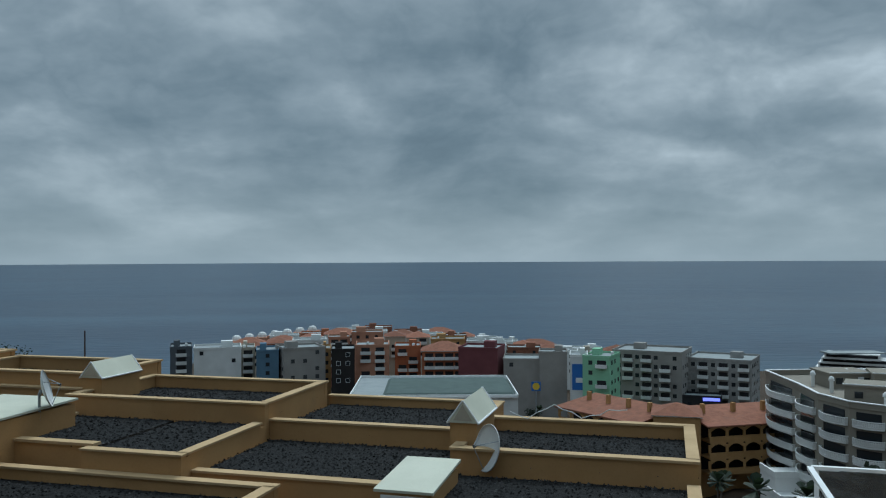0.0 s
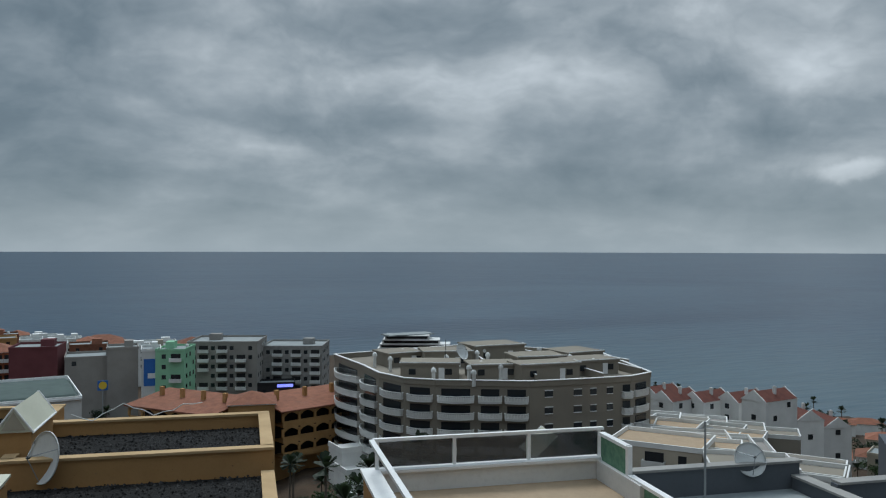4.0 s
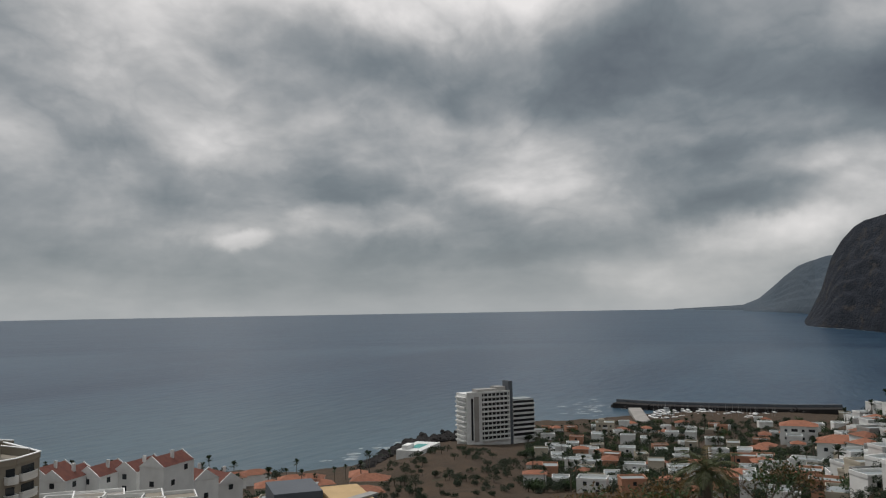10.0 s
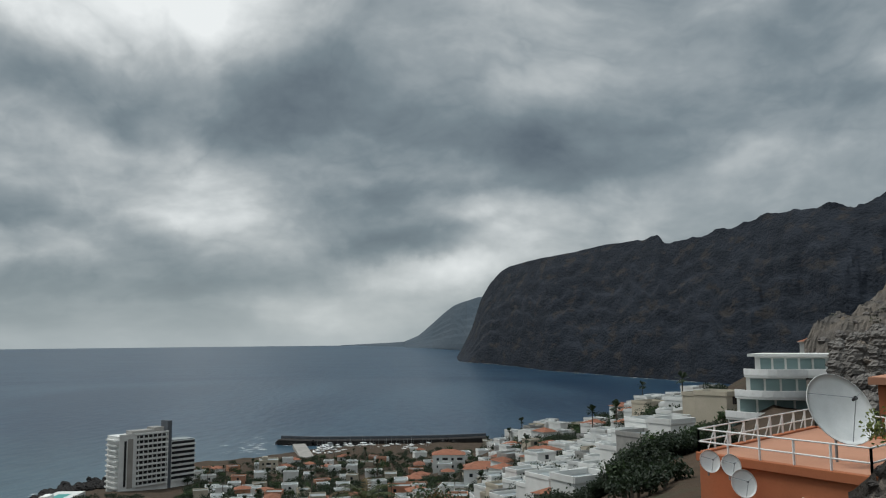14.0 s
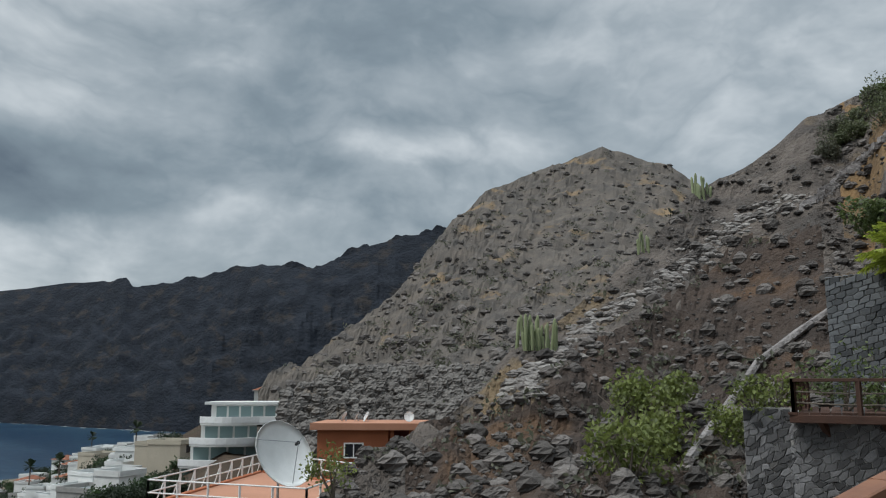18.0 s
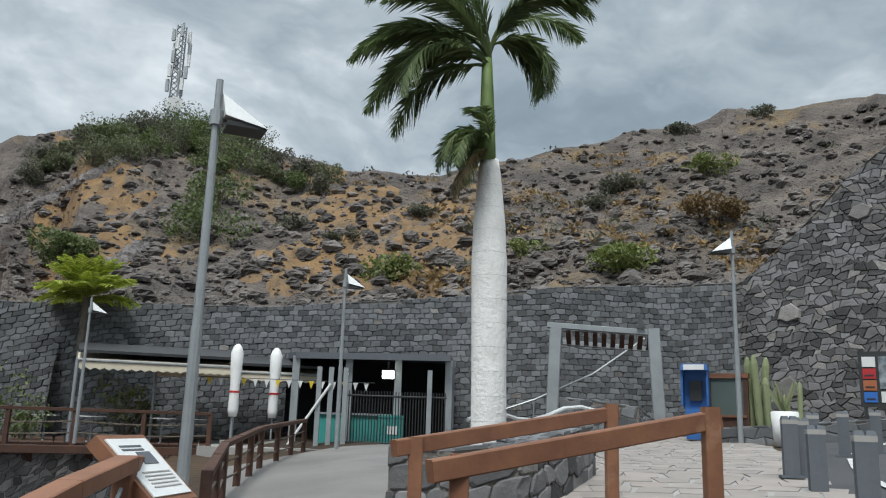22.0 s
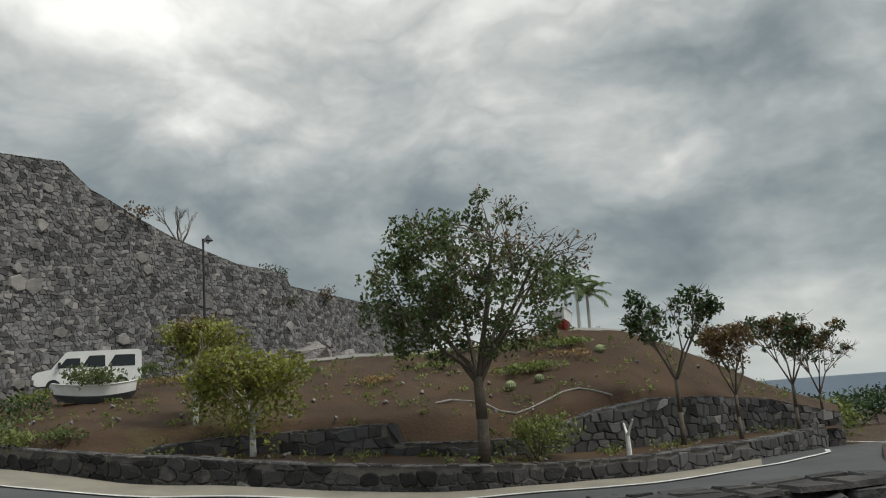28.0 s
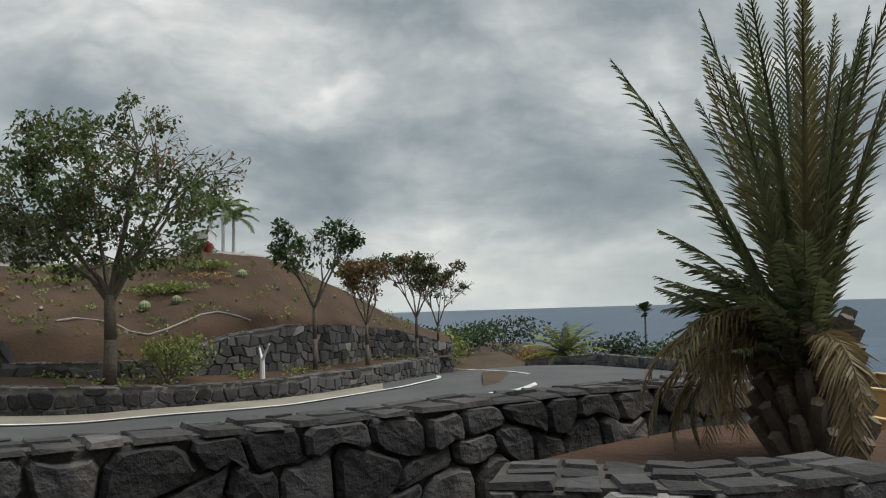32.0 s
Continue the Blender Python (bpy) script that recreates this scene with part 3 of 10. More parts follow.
# ---- the lie of the land: heights along rays from the lookout ----
SEA = -98.0
RING = (2, 8, 15, 30, 45, 60, 100, 160, 250, 400, 550, 700, 1000, 1600)
LAND = [
    (-320, (0, 0, -0.5, -1.0, -1.9, -2.2, -3.2, -7, -17, -50, -97, -105, -110, -115)),
    (-300, (0, -0.2, -0.5, -0.9, -1.6, -1.9, -2.6, -6, -16, -50, -96, -104, -110, -115)),
    (-290, (0, -0.3, -0.5, -0.8, -1.2, -2.2, -6, -16, -36, -66, -94, -104, -110, -115)),
    (-275, (0, -0.3, -0.45, -0.3, 2.4, 3.2, 3, 0, -20, -60, -90, -104, -110, -115)),
    (-255, (0, -0.2, -0.15, 0.8, 3.7, 4.4, 6, 4, -10, -50, -90, -104, -110, -115)),
    (-240, (0, -0.1, 0.3, 1.4, 2.9, 4, 8, 10, 5, 0, 0, 0, 0, 0)),
    (-221, (0, 0.3, 0.9, 2.1, 2.5, 4, 10, 16, 20, 20, 20, 20, 20, 20)),
    (-210, (0, 0.6, 0.9, 1.7, 3, 6, 14, 18, 20, 20, 20, 20, 20, 20)),
    (-195, (0, 0.4, 0.9, 1.5, 3, 6, 14, 18, 20, 20, 20, 20, 20, 20)),
    (-180, (0, 0.2, 0.7, 1.2, 3, 6, 12, 18, 20, 20, 20, 20, 20, 20)),
    (-166, (0, 0.0, 0.3, 0.9, 2, 4, 8, 12, 20, 20, 20, 20, 20, 20)),
    (-158, (0, -1.5, -3.2, -1.0, 1, 2, 4, 8, 14, 20, 20, 20, 20, 20)),
    (-140, (0, -2.5, -4.5, -5, -4, -3, 0, 4, 10, 20, 20, 20, 20, 20)),
    (-125, (0, -3.5, -6, -9, -9, -9, -9, -5, 0, 10, 20, 20, 20, 20)),
    (-114, (0, -4, -7, -10, -11, -10, -10, -9, -8, -17, -60, -104, -110, -115)),
    (-108, (0, -4, -7, -10, -11, -11, -12, -17, -20, -27, -58, -104, -110, -115)),
    (-100, (0, -4, -7, -11, -12, -13, -19, -30, -38, -43, -56, -96, -108, -115)),
    (-92, (0, -4, -7, -12, -14, -16, -26, -40, -54, -68, -78, -90, -108, -115)),
    (-84, (0, -4, -7, -12, -16, -19, -31, -46, -60, -76, -86, -94, -108, -115)),
    (-76, (0, -4, -7, -13, -17, -21, -33, -47, -60, -78, -88, -97, -108, -115)),
    (-70, (0, -4, -8, -14, -18, -22, -33, -46, -58, -74, -89, -104, -108, -115)),
    (-62, (0, -4, -8, -14, -18, -22, -33, -47, -62, -84, -101, -106, -108, -115)),
    (-50, (0, -4, -8, -14, -18, -22, -33, -46, -62, -82, -100, -106, -108, -115)),
    (-38, (0, -4, -9, -14, -19, -24, -36, -46, -58, -72, -90, -104, -108, -115)),
    (-22, (0, -4, -9, -14, -20, -25, -38, -46, -53, -64, -76, -96, -108, -115)),
    (-8, (0, -4, -9, -14, -20, -25, -38, -46, -52, -56, -60, -80, -106, -115)),
    (6, (0, -4, -9, -14, -20, -25, -38, -46, -52, -53, -54, -66, -104, -115)),
    (15, (0, -3, -8, -14, -20, -25, -38, -46, -54, -58, -64, -88, -106, -115)),
    (22, (0, -2, -6, -12, -18, -24, -38, -48, -58, -80, -100, -106, -108, -115)),
    (30, (0, -1, -4, -8, -14, -22, -36, -48, -58, -80, -100, -106, -108, -115)),
    (38, (0, 0, -0.6, -1.6, -4, -8, -16, -28, -46, -76, -99, -106, -110, -115)),
    (60, (0, -0.2, -0.5, -0.9, -1.6, -1.9, -2.6, -6, -16, -50, -96, -104, -110, -115)),
]


def land(az, d):
    while az > 60:
        az -= 360
    while az < -320:
        az += 360
    for (a, p), (b, q) in zip(LAND, LAND[1:]):
        if az <= b:
            break
    t = (az - a) / (b - a)
    t = t * t * (3 - 2 * t)
    for i in range(len(RING) - 1):
        if d <= RING[i + 1]:
            break
    u = min(1.0, max(0.0, (d - RING[i]) / (RING[i + 1] - RING[i])))
    z = lerp(lerp(p[i], p[i + 1], u), lerp(q[i], q[i + 1], u), t)
    # dark headland below the tower
    z += 7 * math.exp(-(((az + 69.5) / 4.6) ** 2 + ((d - 395) / 75) ** 2))
    return z


def land_xy(x, y):
    return land(math.degrees(math.atan2(-x, y)), math.hypot(x, y))


# ---- terrain, sea, cliffs ----
def polar_sheet(name, azs, ds, height, material, label, category, smooth=True):
    s = Shape()
    for a in azs:
        for d in ds:
            dd = d(a) if callable(d) else d
            s.v.append(tuple(polar(a, dd, height(a, dd))))
    n = len(ds)
    s.f = [(i * n + j, (i + 1) * n + j, (i + 1) * n + j + 1, i * n + j + 1) for i in range(len(azs) - 1) for j in range(n - 1)]
    return solo(name, s, material, label, category, kind="structure", smooth=smooth)


def build_ground():
    ds = [0.02] + [2 * (800 ** (i / 74)) for i in range(75)]

    def h(a, d):
        z = land(a, d)
        if d > 25 and not -305 < a < -180:
            z += rough(a * 0.4, d * 0.02, 1.0) * min(2.5, d * 0.012)
        return z - 0.03
    polar_sheet("ground", [60 - i * 1.5 for i in range(241)], ds, h, "soil", "dry brown ground falling from the lookout to the sea", "ground")


def sea_z(d):
    return SEA if d < 2200 else lerp(SEA, -24.0, (d - 2200) / 2700)


def build_sea():
    ds = [300 * (1.0475 ** i) for i in range(60)] + [4900]
    polar_sheet("sea", [60 - i * 3 for i in range(121)], ds, lambda a, d: sea_z(d), "sea", "wide grey-blue sea under an overcast sky", "water")


def curtain(name, crest, foot, dist, material, label, cols, rws, amp, back):
    """A cliff: crest and foot elevation along the heading, with a ribbed face and a top that falls away behind."""
    a0, a1 = crest[0][0], crest[-1][0]
    s = Shape()
    for i in range(cols + 1):
        a = lerp(a0, a1, i / cols)
        d0 = table(dist, a)
        z0 = sea_z(d0) - 6 if foot is None else EYE + d0 * math.tan(radians(table(foot, a)))
        d1 = d0 * 1.10 + 60
        z1 = EYE + d1 * math.tan(radians(table(crest, a)))
        for j in range(rws + 1):
            t = j / rws
            face = t ** 1.35
            d = lerp(d0, d1, face)
            w = math.sin(math.pi * min(1, t * 1.0))
            gully = 1 - abs(rough(a * 0.5, t * 0.5, 1.0, 3)) * 2.2
            d += amp * (rough(a * 0.4, t * 1.4, 1.0, 3) * 0.8 + 0.16 * rough(a * 2.2, t * 6, 1.0, 4) - 0.16 * gully) * w
            ledge = 0.014 * math.sin(t * 46 + 5 * rough(a * 0.5, t, 1.0)) * w
            s.v.append(tuple(polar(a, d, lerp(z0, z1, min(1, max(0, t + ledge))) + (amp * table([(-133, 0.5), (-116, 0.4), (-110, 0.25), (-104, 0.1), (-93, 0.04)], a) * rough(a * 0.8, 0.3, 1.0, 5) if j == rws else 0))))
        s.v.append(tuple(polar(a, d1 + back, z1 - back * 0.25)))
    n = rws + 2
    s.f = [(i * n + j, (i + 1) * n + j, (i + 1) * n + j + 1, i * n + j + 1) for i in range(cols) for j in range(n - 1)]
    return solo(name, s, material, label, "cliff", kind="structure", smooth=False)


def hill(name, azs, foot, ridge, bend, material, label, rows_n, amp, scale):
    """A slope that rises in view from its foot to its ridge: each a table of (heading, (distance, elevation))."""
    s = Shape()
    fd, fe = [(a, v[0]) for a, v in foot], [(a, v[1]) for a, v in foot]
    rd, re_ = [(a, v[0]) for a, v in ridge], [(a, v[1]) for a, v in ridge]
    for a in azs:
        d0, e0, d1, e1 = table(fd, a), table(fe, a), table(rd, a), table(re_, a)
        for j in range(rows_n + 1):
            t = j / rows_n
            d = lerp(d0, d1, t ** 1.15)
            el = lerp(e0, e1, t ** bend)
            z = EYE + d * math.tan(radians(el))
            x, y = way(a).x * d, way(a).y * d
            k = min(1.0, t * 6) * amp
            n1 = rough(x, y, scale, 5)
            n2 = noise.ridged_multi_fractal(Vector((x * scale * 2.2, y * scale * 2.2, 9.0)), 1.0, 2.1, 4, 1.0, 2.0) - 1.1
            z += k * (0.7 * n1 + 0.45 * n2) * (0.35 if j == rows_n else 1)
            s.v.append((x, y, z))
        s.v.append(tuple(polar(a, d1 * 1.25, EYE + d1 * math.tan(radians(e1)) - d1 * 0.12)))
        s.v.append(tuple(polar(a, d1 * 1.3, -12)))
    n = rows_n + 3
    s.f = [(i * n + j, (i + 1) * n + j, (i + 1) * n + j + 1, i * n + j + 1) for i in range(len(azs) - 1) for j in range(n - 1)]
    return solo(name, s, material, label, "hillside", kind="structure", smooth=False)


def lay_soils(ob, seam):
    """Brown lava soil below the pale seam, golden dry ground on the upper slope."""
    me = ob.data
    me.materials.append(M["lava_soil"])
    me.materials.append(M["gold_soil"])
    for f in me.polygons:
        c = f.center
        az = math.degrees(math.atan2(-c.x, c.y))
        az = az - 360 if az > 60 else az
        el = math.degrees(math.atan2(c.z - EYE, math.hypot(c.x, c.y)))
        ragged = rough(c.x, c.y, 0.25)
        if -154 < az < -126 and el < table(seam, az) - 0.8 + 2.2 * ragged:
            f.material_index = 1
        elif -186 < az < -155 and 7 < el < 17.5 and rough(c.x, c.y, 0.12) + 0.4 * ragged > 0.16:
            f.material_index = 2


build_ground()
build_sea()
# the spit and far headland carry their haze as painted colour
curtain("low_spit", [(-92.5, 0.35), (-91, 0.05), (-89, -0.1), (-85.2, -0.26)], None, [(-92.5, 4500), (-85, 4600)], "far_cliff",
        "low headland on the horizon, paled by painted haze", 20, 4, 4, 20)
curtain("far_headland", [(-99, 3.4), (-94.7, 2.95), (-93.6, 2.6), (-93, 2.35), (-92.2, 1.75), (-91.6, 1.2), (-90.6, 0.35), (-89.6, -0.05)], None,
        [(-99, 3700), (-94, 3900), (-91.5, 4300), (-89, 4500)], "far_cliff", "headland beyond the cliffs with blue-grey haze painted in", 60, 14, 40, 200)
CREST = [(-133, 11.6), (-129, 10.9), (-126.4, 10.65), (-123.5, 9.9), (-121.8, 9.2), (-120.2, 8.3), (-118.8, 8.1), (-117, 8.35), (-115.1, 8.2), (-112.5, 7.4), (-110.6, 6.9), (-108.6, 6.45),
         (-107.6, 6.35), (-107.25, 6.9), (-106.6, 6.75), (-105.4, 6.6), (-103, 6.3), (-101, 5.95), (-98.5, 5.5), (-97, 5.1), (-96.4, 4.75), (-95.6, 3.9), (-95, 2.9), (-94.3, 0.8),
         (-93.6, -0.6), (-93.1, -1.4)]
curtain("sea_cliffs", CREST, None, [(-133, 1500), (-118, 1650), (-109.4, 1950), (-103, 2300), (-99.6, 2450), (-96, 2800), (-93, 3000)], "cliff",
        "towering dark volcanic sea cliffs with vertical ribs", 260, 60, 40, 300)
hill("far_hill", [-116 - i * 0.22 for i in range(190)],
     [(-158, (90, 2)), (-140, (105, 0)), (-128, (115, -1.8)), (-120, (120, -3.2)), (-116, (125, -3.6))],
     [(-158, (300, 8)), (-148, (400, 12.5)), (-146.1, (410, 13.5)), (-144.6, (415, 14.8)), (-142.5, (420, 15.4)), (-141, (420, 15.9)), (-140, (420, 16.3)), (-138.2, (415, 15.7)), (-135.5, (400, 14.9)),
      (-131.6, (370, 13.6)), (-130.3, (350, 12.2)), (-129.2, (335, 11.4)), (-127.5, (310, 9.2)), (-125.3, (280, 6.4)), (-121, (230, 3.0)), (-117.6, (190, 0.4)), (-116, (170, -0.6))],
     0.92, "rock", "steep dry mountain with brown scrub and rock ribs", 60, 5.0, 0.045)
near_slope = hill("near_slope", [-118 - i * 0.32 for i in range(385)],
     [(-242, (60, 6)), (-222, (46, 9)), (-205, (36, 9)), (-196, (33, 9.3)), (-185, (32, 8.4)), (-170, (33, 6.4)), (-157.5, (33, 5.4)), (-156.7, (27, -9)), (-153, (26.5, -9)), (-148.5, (25.5, -10)), (-146, (18, -16)), (-145, (16, -17)), (-130, (17, -17)), (-118, (22, -15))],
     [(-242, (95, 15)), (-230, (80, 18)), (-221, (75, 20.4)), (-215, (78, 20.8)), (-210, (80, 21.2)), (-203, (80, 20.8)), (-197, (78, 20.3)), (-193, (76, 19.6)), (-187, (72, 18.6)), (-180, (72, 17.4)),
      (-175, (74, 17.4)), (-171, (76, 18.2)), (-167, (78, 19.3)), (-163, (78, 19.4)), (-160, (76, 19.1)), (-158.4, (76, 18.7)), (-155, (74, 17.5)), (-153.5, (72, 16.9)), (-150, (70, 14.7)), (-146, (66, 13.0)),
      (-142.6, (60, 9.2)), (-139, (56, 6.2)), (-134.6, (50, 3.4)), (-131.3, (46, -0.2)), (-127, (40, -2.8)), (-121, (33, -6.8)), (-118, (30, -9))],
     0.95, "near_rock", "steep volcanic slope with dark rocks and dry grass", 56, 1.9, 0.11)
lay_soils(near_slope, [(-154, 12.3), (-149.2, 10.9), (-144.9, 7.7), (-138.6, 4.0), (-134.9, 0.9), (-132.4, -0.6), (-126, -4)])


# ---- masonry ----
def lattice(length, height, w, h, seed, jitter=0.42):
    """Irregular six-cornered stones: yields (row, outline in the wall's plane)."""
    rnd = random.Random(seed)
    pts = {}

    def corner(r, k):
        if (r, k) not in pts:
            pts[r, k] = (k * w / 2 + rnd.uniform(-jitter, jitter) * w * 0.5, r * h + rnd.uniform(-jitter, jitter) * h * 0.9)
        return pts[r, k]
    for r in range(int(height / h) + 2):
        for c in range(-1, int(length / w) + 1):
            k = 2 * c + r % 2
            yield r, [corner(r, k), corner(r, k + 1), corner(r, k + 2), corner(r + 1, k + 2), corner(r + 1, k + 1), corner(r + 1, k)]


def stone_shape(s, outline, place, gap, proud, rnd):
    """One rough stone: sides and a smaller, uneven face."""
    cx, cy = sum(p[0] for p in outline) / len(outline), sum(p[1] for p in outline) / len(outline)
    n = len(outline)
    a = [(cx + (x - cx) * (1 - gap), cy + (y - cy) * (1 - gap)) for x, y in outline]
    b = [(cx + (x - cx) * (1 - gap) * 0.86, cy + (y - cy) * (1 - gap) * 0.86) for x, y in outline]
    vs = [place(x, y, 0) for x, y in a] + [place(x, y, proud * rnd.uniform(0.35, 0.6)) for x, y in a]
    vs += [place(x, y, proud * rnd.uniform(0.88, 1.06)) for x, y in b] + [place(cx, cy, proud * rnd.uniform(0.93, 1.08))]
    fs = []
    for ring in range(2):
        fs += [(ring * n + i, ring * n + (i + 1) % n, (ring + 1) * n + (i + 1) % n, (ring + 1) * n + i) for i in range(n)]
    fs += [(2 * n + i, 2 * n + (i + 1) % n, 3 * n) for i in range(n)]
    s.add(vs, fs)


def rounded(o, k=0.22):
    """An outline with its corners cut off."""
    out = []
    for (x0, y0), (x1, y1) in zip(o, o[1:] + o[:1]):
        out += [(lerp(x0, x1, k), lerp(y0, y1, k)), (lerp(x1, x0, k), lerp(y1, y0, k))]
    return out


class Run:
    """A wall along a line of (x, y, base, top)."""

    def __init__(self, pts, lean=0.0):
        self.p, self.lean = pts, lean
        self.s = [0]
        for a, b in zip(pts, pts[1:]):
            self.s.append(self.s[-1] + math.hypot(b[0] - a[0], b[1] - a[1]))
        self.length = self.s[-1]

    def at(self, u):
        u = min(max(u, 0), self.length)
        for i in range(len(self.p) - 1):
            if u <= self.s[i + 1] or i == len(self.p) - 2:
                t = (u - self.s[i]) / (self.s[i + 1] - self.s[i])
                a, b = self.p[i], self.p[i + 1]
                dx, dy = b[0] - a[0], b[1] - a[1]
                k = math.hypot(dx, dy)
                return [lerp(p, q, t) for p, q in zip(a, b)] + [-dy / k, dx / k]

    def place(self, u, v, out):
        """u along, v up from the base, out towards the lookout."""
        x, y, z0, z1, nx, ny = self.at(u)
        if nx * x + ny * y > 0:
            nx, ny = -nx, -ny
        back = self.lean * v
        return (x + nx * (out - back), y + ny * (out - back), z0 + v)

    def height(self, u):
        q = self.at(u)
        return q[3] - q[2]


def rubble_wall(name, run, thick, w, h, gap, proud, label, jitter=0.27, stone="basalt", rest="basalt_rest", near=None, seed=1, cap=True, pale=0.04, limit=300, sunk=0.6, mortar="grout", warp=1.0):
    """A wall of fitted stones on a mortar body; near: a stretch (u0, u1) whose stones are parts."""
    rnd = random.Random(seed)
    body = Shape()
    step = 0.8
    n = max(2, int(run.length / step))
    us = sorted({run.length * i / n for i in range(n + 1)} | set(run.s))
    for u in us:
        hh = run.height(u)
        body.v += [run.place(u, -sunk, 0), run.place(u, hh, 0), run.place(u, hh, -thick), run.place(u, -sunk, -thick)]
    for i in range(len(us) - 1):
        for j in range(4):
            body.f.append((4 * i + j, 4 * i + (j + 1) % 4, 4 * i + 4 + (j + 1) % 4, 4 * i + 4 + j))
    body.f += [(0, 1, 2, 3), tuple(4 * (len(us) - 1) + k for k in (3, 2, 1, 0))]
    wall = solo(name, body, mortar, label, "wall", kind="structure")
    most = max(p[3] - p[2] for p in run.p)
    joined, pale_joined, count = Shape(), Shape(), 0
    for r, o in lattice(run.length, most + sunk, w, h, seed, jitter):
        o = [(x + warp * w * 0.55 * noise.noise(Vector((x / w * 0.55, y / h * 0.5, seed))), y + warp * h * 0.6 * noise.noise(Vector((x / w * 0.6, y / h * 0.55, seed + 40)))) for x, y in o]
        o = [(min(max(x, 0), run.length), y - sunk * 0.5) for x, y in o]
        cx, cy = sum(p[0] for p in o) / len(o), sum(p[1] for p in o) / len(o)
        top = run.height(cx)
        if cy > top - h * 0.15 or max(p[0] for p in o) - min(p[0] for p in o) < w * 0.25:
            continue
        o = [(x, min(y, run.height(x) - 0.01)) for x, y in o]
        light = rnd.random() < pale
        if near and near[0] < cx < near[1] and count < limit:
            s = Shape()
            stone_shape(s, rounded(o), run.place, gap, proud * rnd.uniform(0.7, 1.3), rnd)
            part("stone", s, "pale_stone" if light else stone, wall)
            count += 1
        else:
            stone_shape(pale_joined if light else joined, o, run.place, gap, proud * rnd.uniform(0.7, 1.3), rnd)
    if joined.v:
        tagged(part("stones", joined, rest, wall), kind="stuff")
    if pale_joined.v:
        tagged(part("pale_stones", pale_joined, "pale_stone", wall), kind="stuff")
    if cap:
        tops = Shape()
        k = 0.0
        while k < run.length:
            ln = rnd.uniform(0.5, 1.05) * w
            parts_across = 3 if thick > 0.42 else 2 if thick > 0.35 else 1
            for c in range(parts_across):
                t0, t1 = -thick * (c + 1) / parts_across, -thick * c / parts_across
                a, b = k + 0.015, min(run.length, k + ln - 0.02)
                if b <= a:
                    continue
                hz = rnd.uniform(0.012, 0.03)
                q = [(a, t0 + 0.01), (b, t0 + 0.01), (b + rnd.uniform(-.04, .04), t1 - 0.01), (a + rnd.uniform(-.04, .04), t1 - 0.01)]
                if c == 0:
                    q[2], q[3] = (q[2][0], t1 + proud * rnd.uniform(0.55, 0.95)), (q[3][0], t1 + proud * rnd.uniform(0.55, 0.95))
                vs = [run.place(x, run.height(x) - 0.01, t) for x, t in q] + [run.place(lerp(x, (a + b) / 2, 0.14), run.height(x) + hz + rnd.uniform(-.012, .01), lerp(t, (t0 + t1) / 2, 0.08)) for x, t in q]
                tops.add(vs, [(0, 1, 2, 3), (4, 5, 6, 7), (0, 1, 5, 4), (1, 2, 6, 5), (2, 3, 7, 6), (3, 0, 4, 7)])
            k += ln
        tagged(part("coping_stones", tops, cap if isinstance(cap, str) else rest, wall), kind="stuff")
    return wall


def run_polar(rows, lean=0.0):
    """Rows of heading, distance, base, top."""
    return Run([(*polar(a, d, 0).xy, b, t) for a, d, b, t in rows], lean)


# the low wall round the lookout, at the roadside
NEAR_WALL = run_polar([(-216.3, 7.4, 0.2, 1.24), (-222, 6.9, 0.1, 1.18), (-232, 6.1, -0.1, 1.04), (-245, 5.3, -0.2, 0.93), (-256, 5.0, -0.2, 0.9), (-268, 4.95, -0.2, 0.9), (-278, 5.1, -0.2, 0.88),
                       (-288, 5.4, -0.2, 0.88), (-297, 5.9, -0.2, 0.88), (-305, 6.6, -0.2, 0.88), (-312, 7.4, -0.25, 0.86), (-317, 8.2, -0.25, 0.86)])
rubble_wall("low_stone_wall", NEAR_WALL, 0.46, 0.40, 0.29, 0.055, 0.11, "low roadside wall of dark fitted basalt stones", near=(0, 11.2), seed=5, pale=0.0, cap="dark_cap", jitter=0.30, mortar="dark_joint")
# planter that holds the shaggy palm
PLANTER = run_polar([(-299, 3.75, -0.2, 0.78), (-304, 3.7, -0.2, 0.78), (-314, 3.75, -0.2, 0.76), (-321, 4.0, -0.2, 0.76), (-326, 4.4, -0.2, 0.76)])
rubble_wall("palm_planter_wall", PLANTER, 0.55, 0.36, 0.22, 0.06, 0.05, "low dry-stone planter edge round a palm", near=(0, 3.0), seed=8, pale=0.1, cap="dark_cap", mortar="dark_joint")
# planter across the road
FAR_PLANTER = [(-240.6, 29.5, 0.95, 1.55), (-241.3, 27, 0.85, 1.55), (-244.25, 23.0, 0.62, 1.3), (-248.8, 21.6, 0.34, 1.02), (-251.5, 20.6, 0.18, 0.88), (-255, 19.8, 0.02, 0.78), (-259.5, 19.0, -0.13, 0.58), (-264, 18.5, -0.25, 0.42),
               (-269.5, 18.5, -0.4, 0.25), (-275, 18.6, -0.5, 0.12), (-280, 19.2, -0.58, 0.0), (-285, 20.6, -0.67, -0.08), (-289, 22.6, -0.78, -0.12), (-293, 25.6, -0.9, -0.18), (-297, 31, -1.02, -0.25)]
rubble_wall("roadside_planter_wall", run_polar(FAR_PLANTER), 0.4, 0.42, 0.27, 0.07, 0.06, "curved low basalt wall edging a planted bank", near=(6, 24), seed=11)
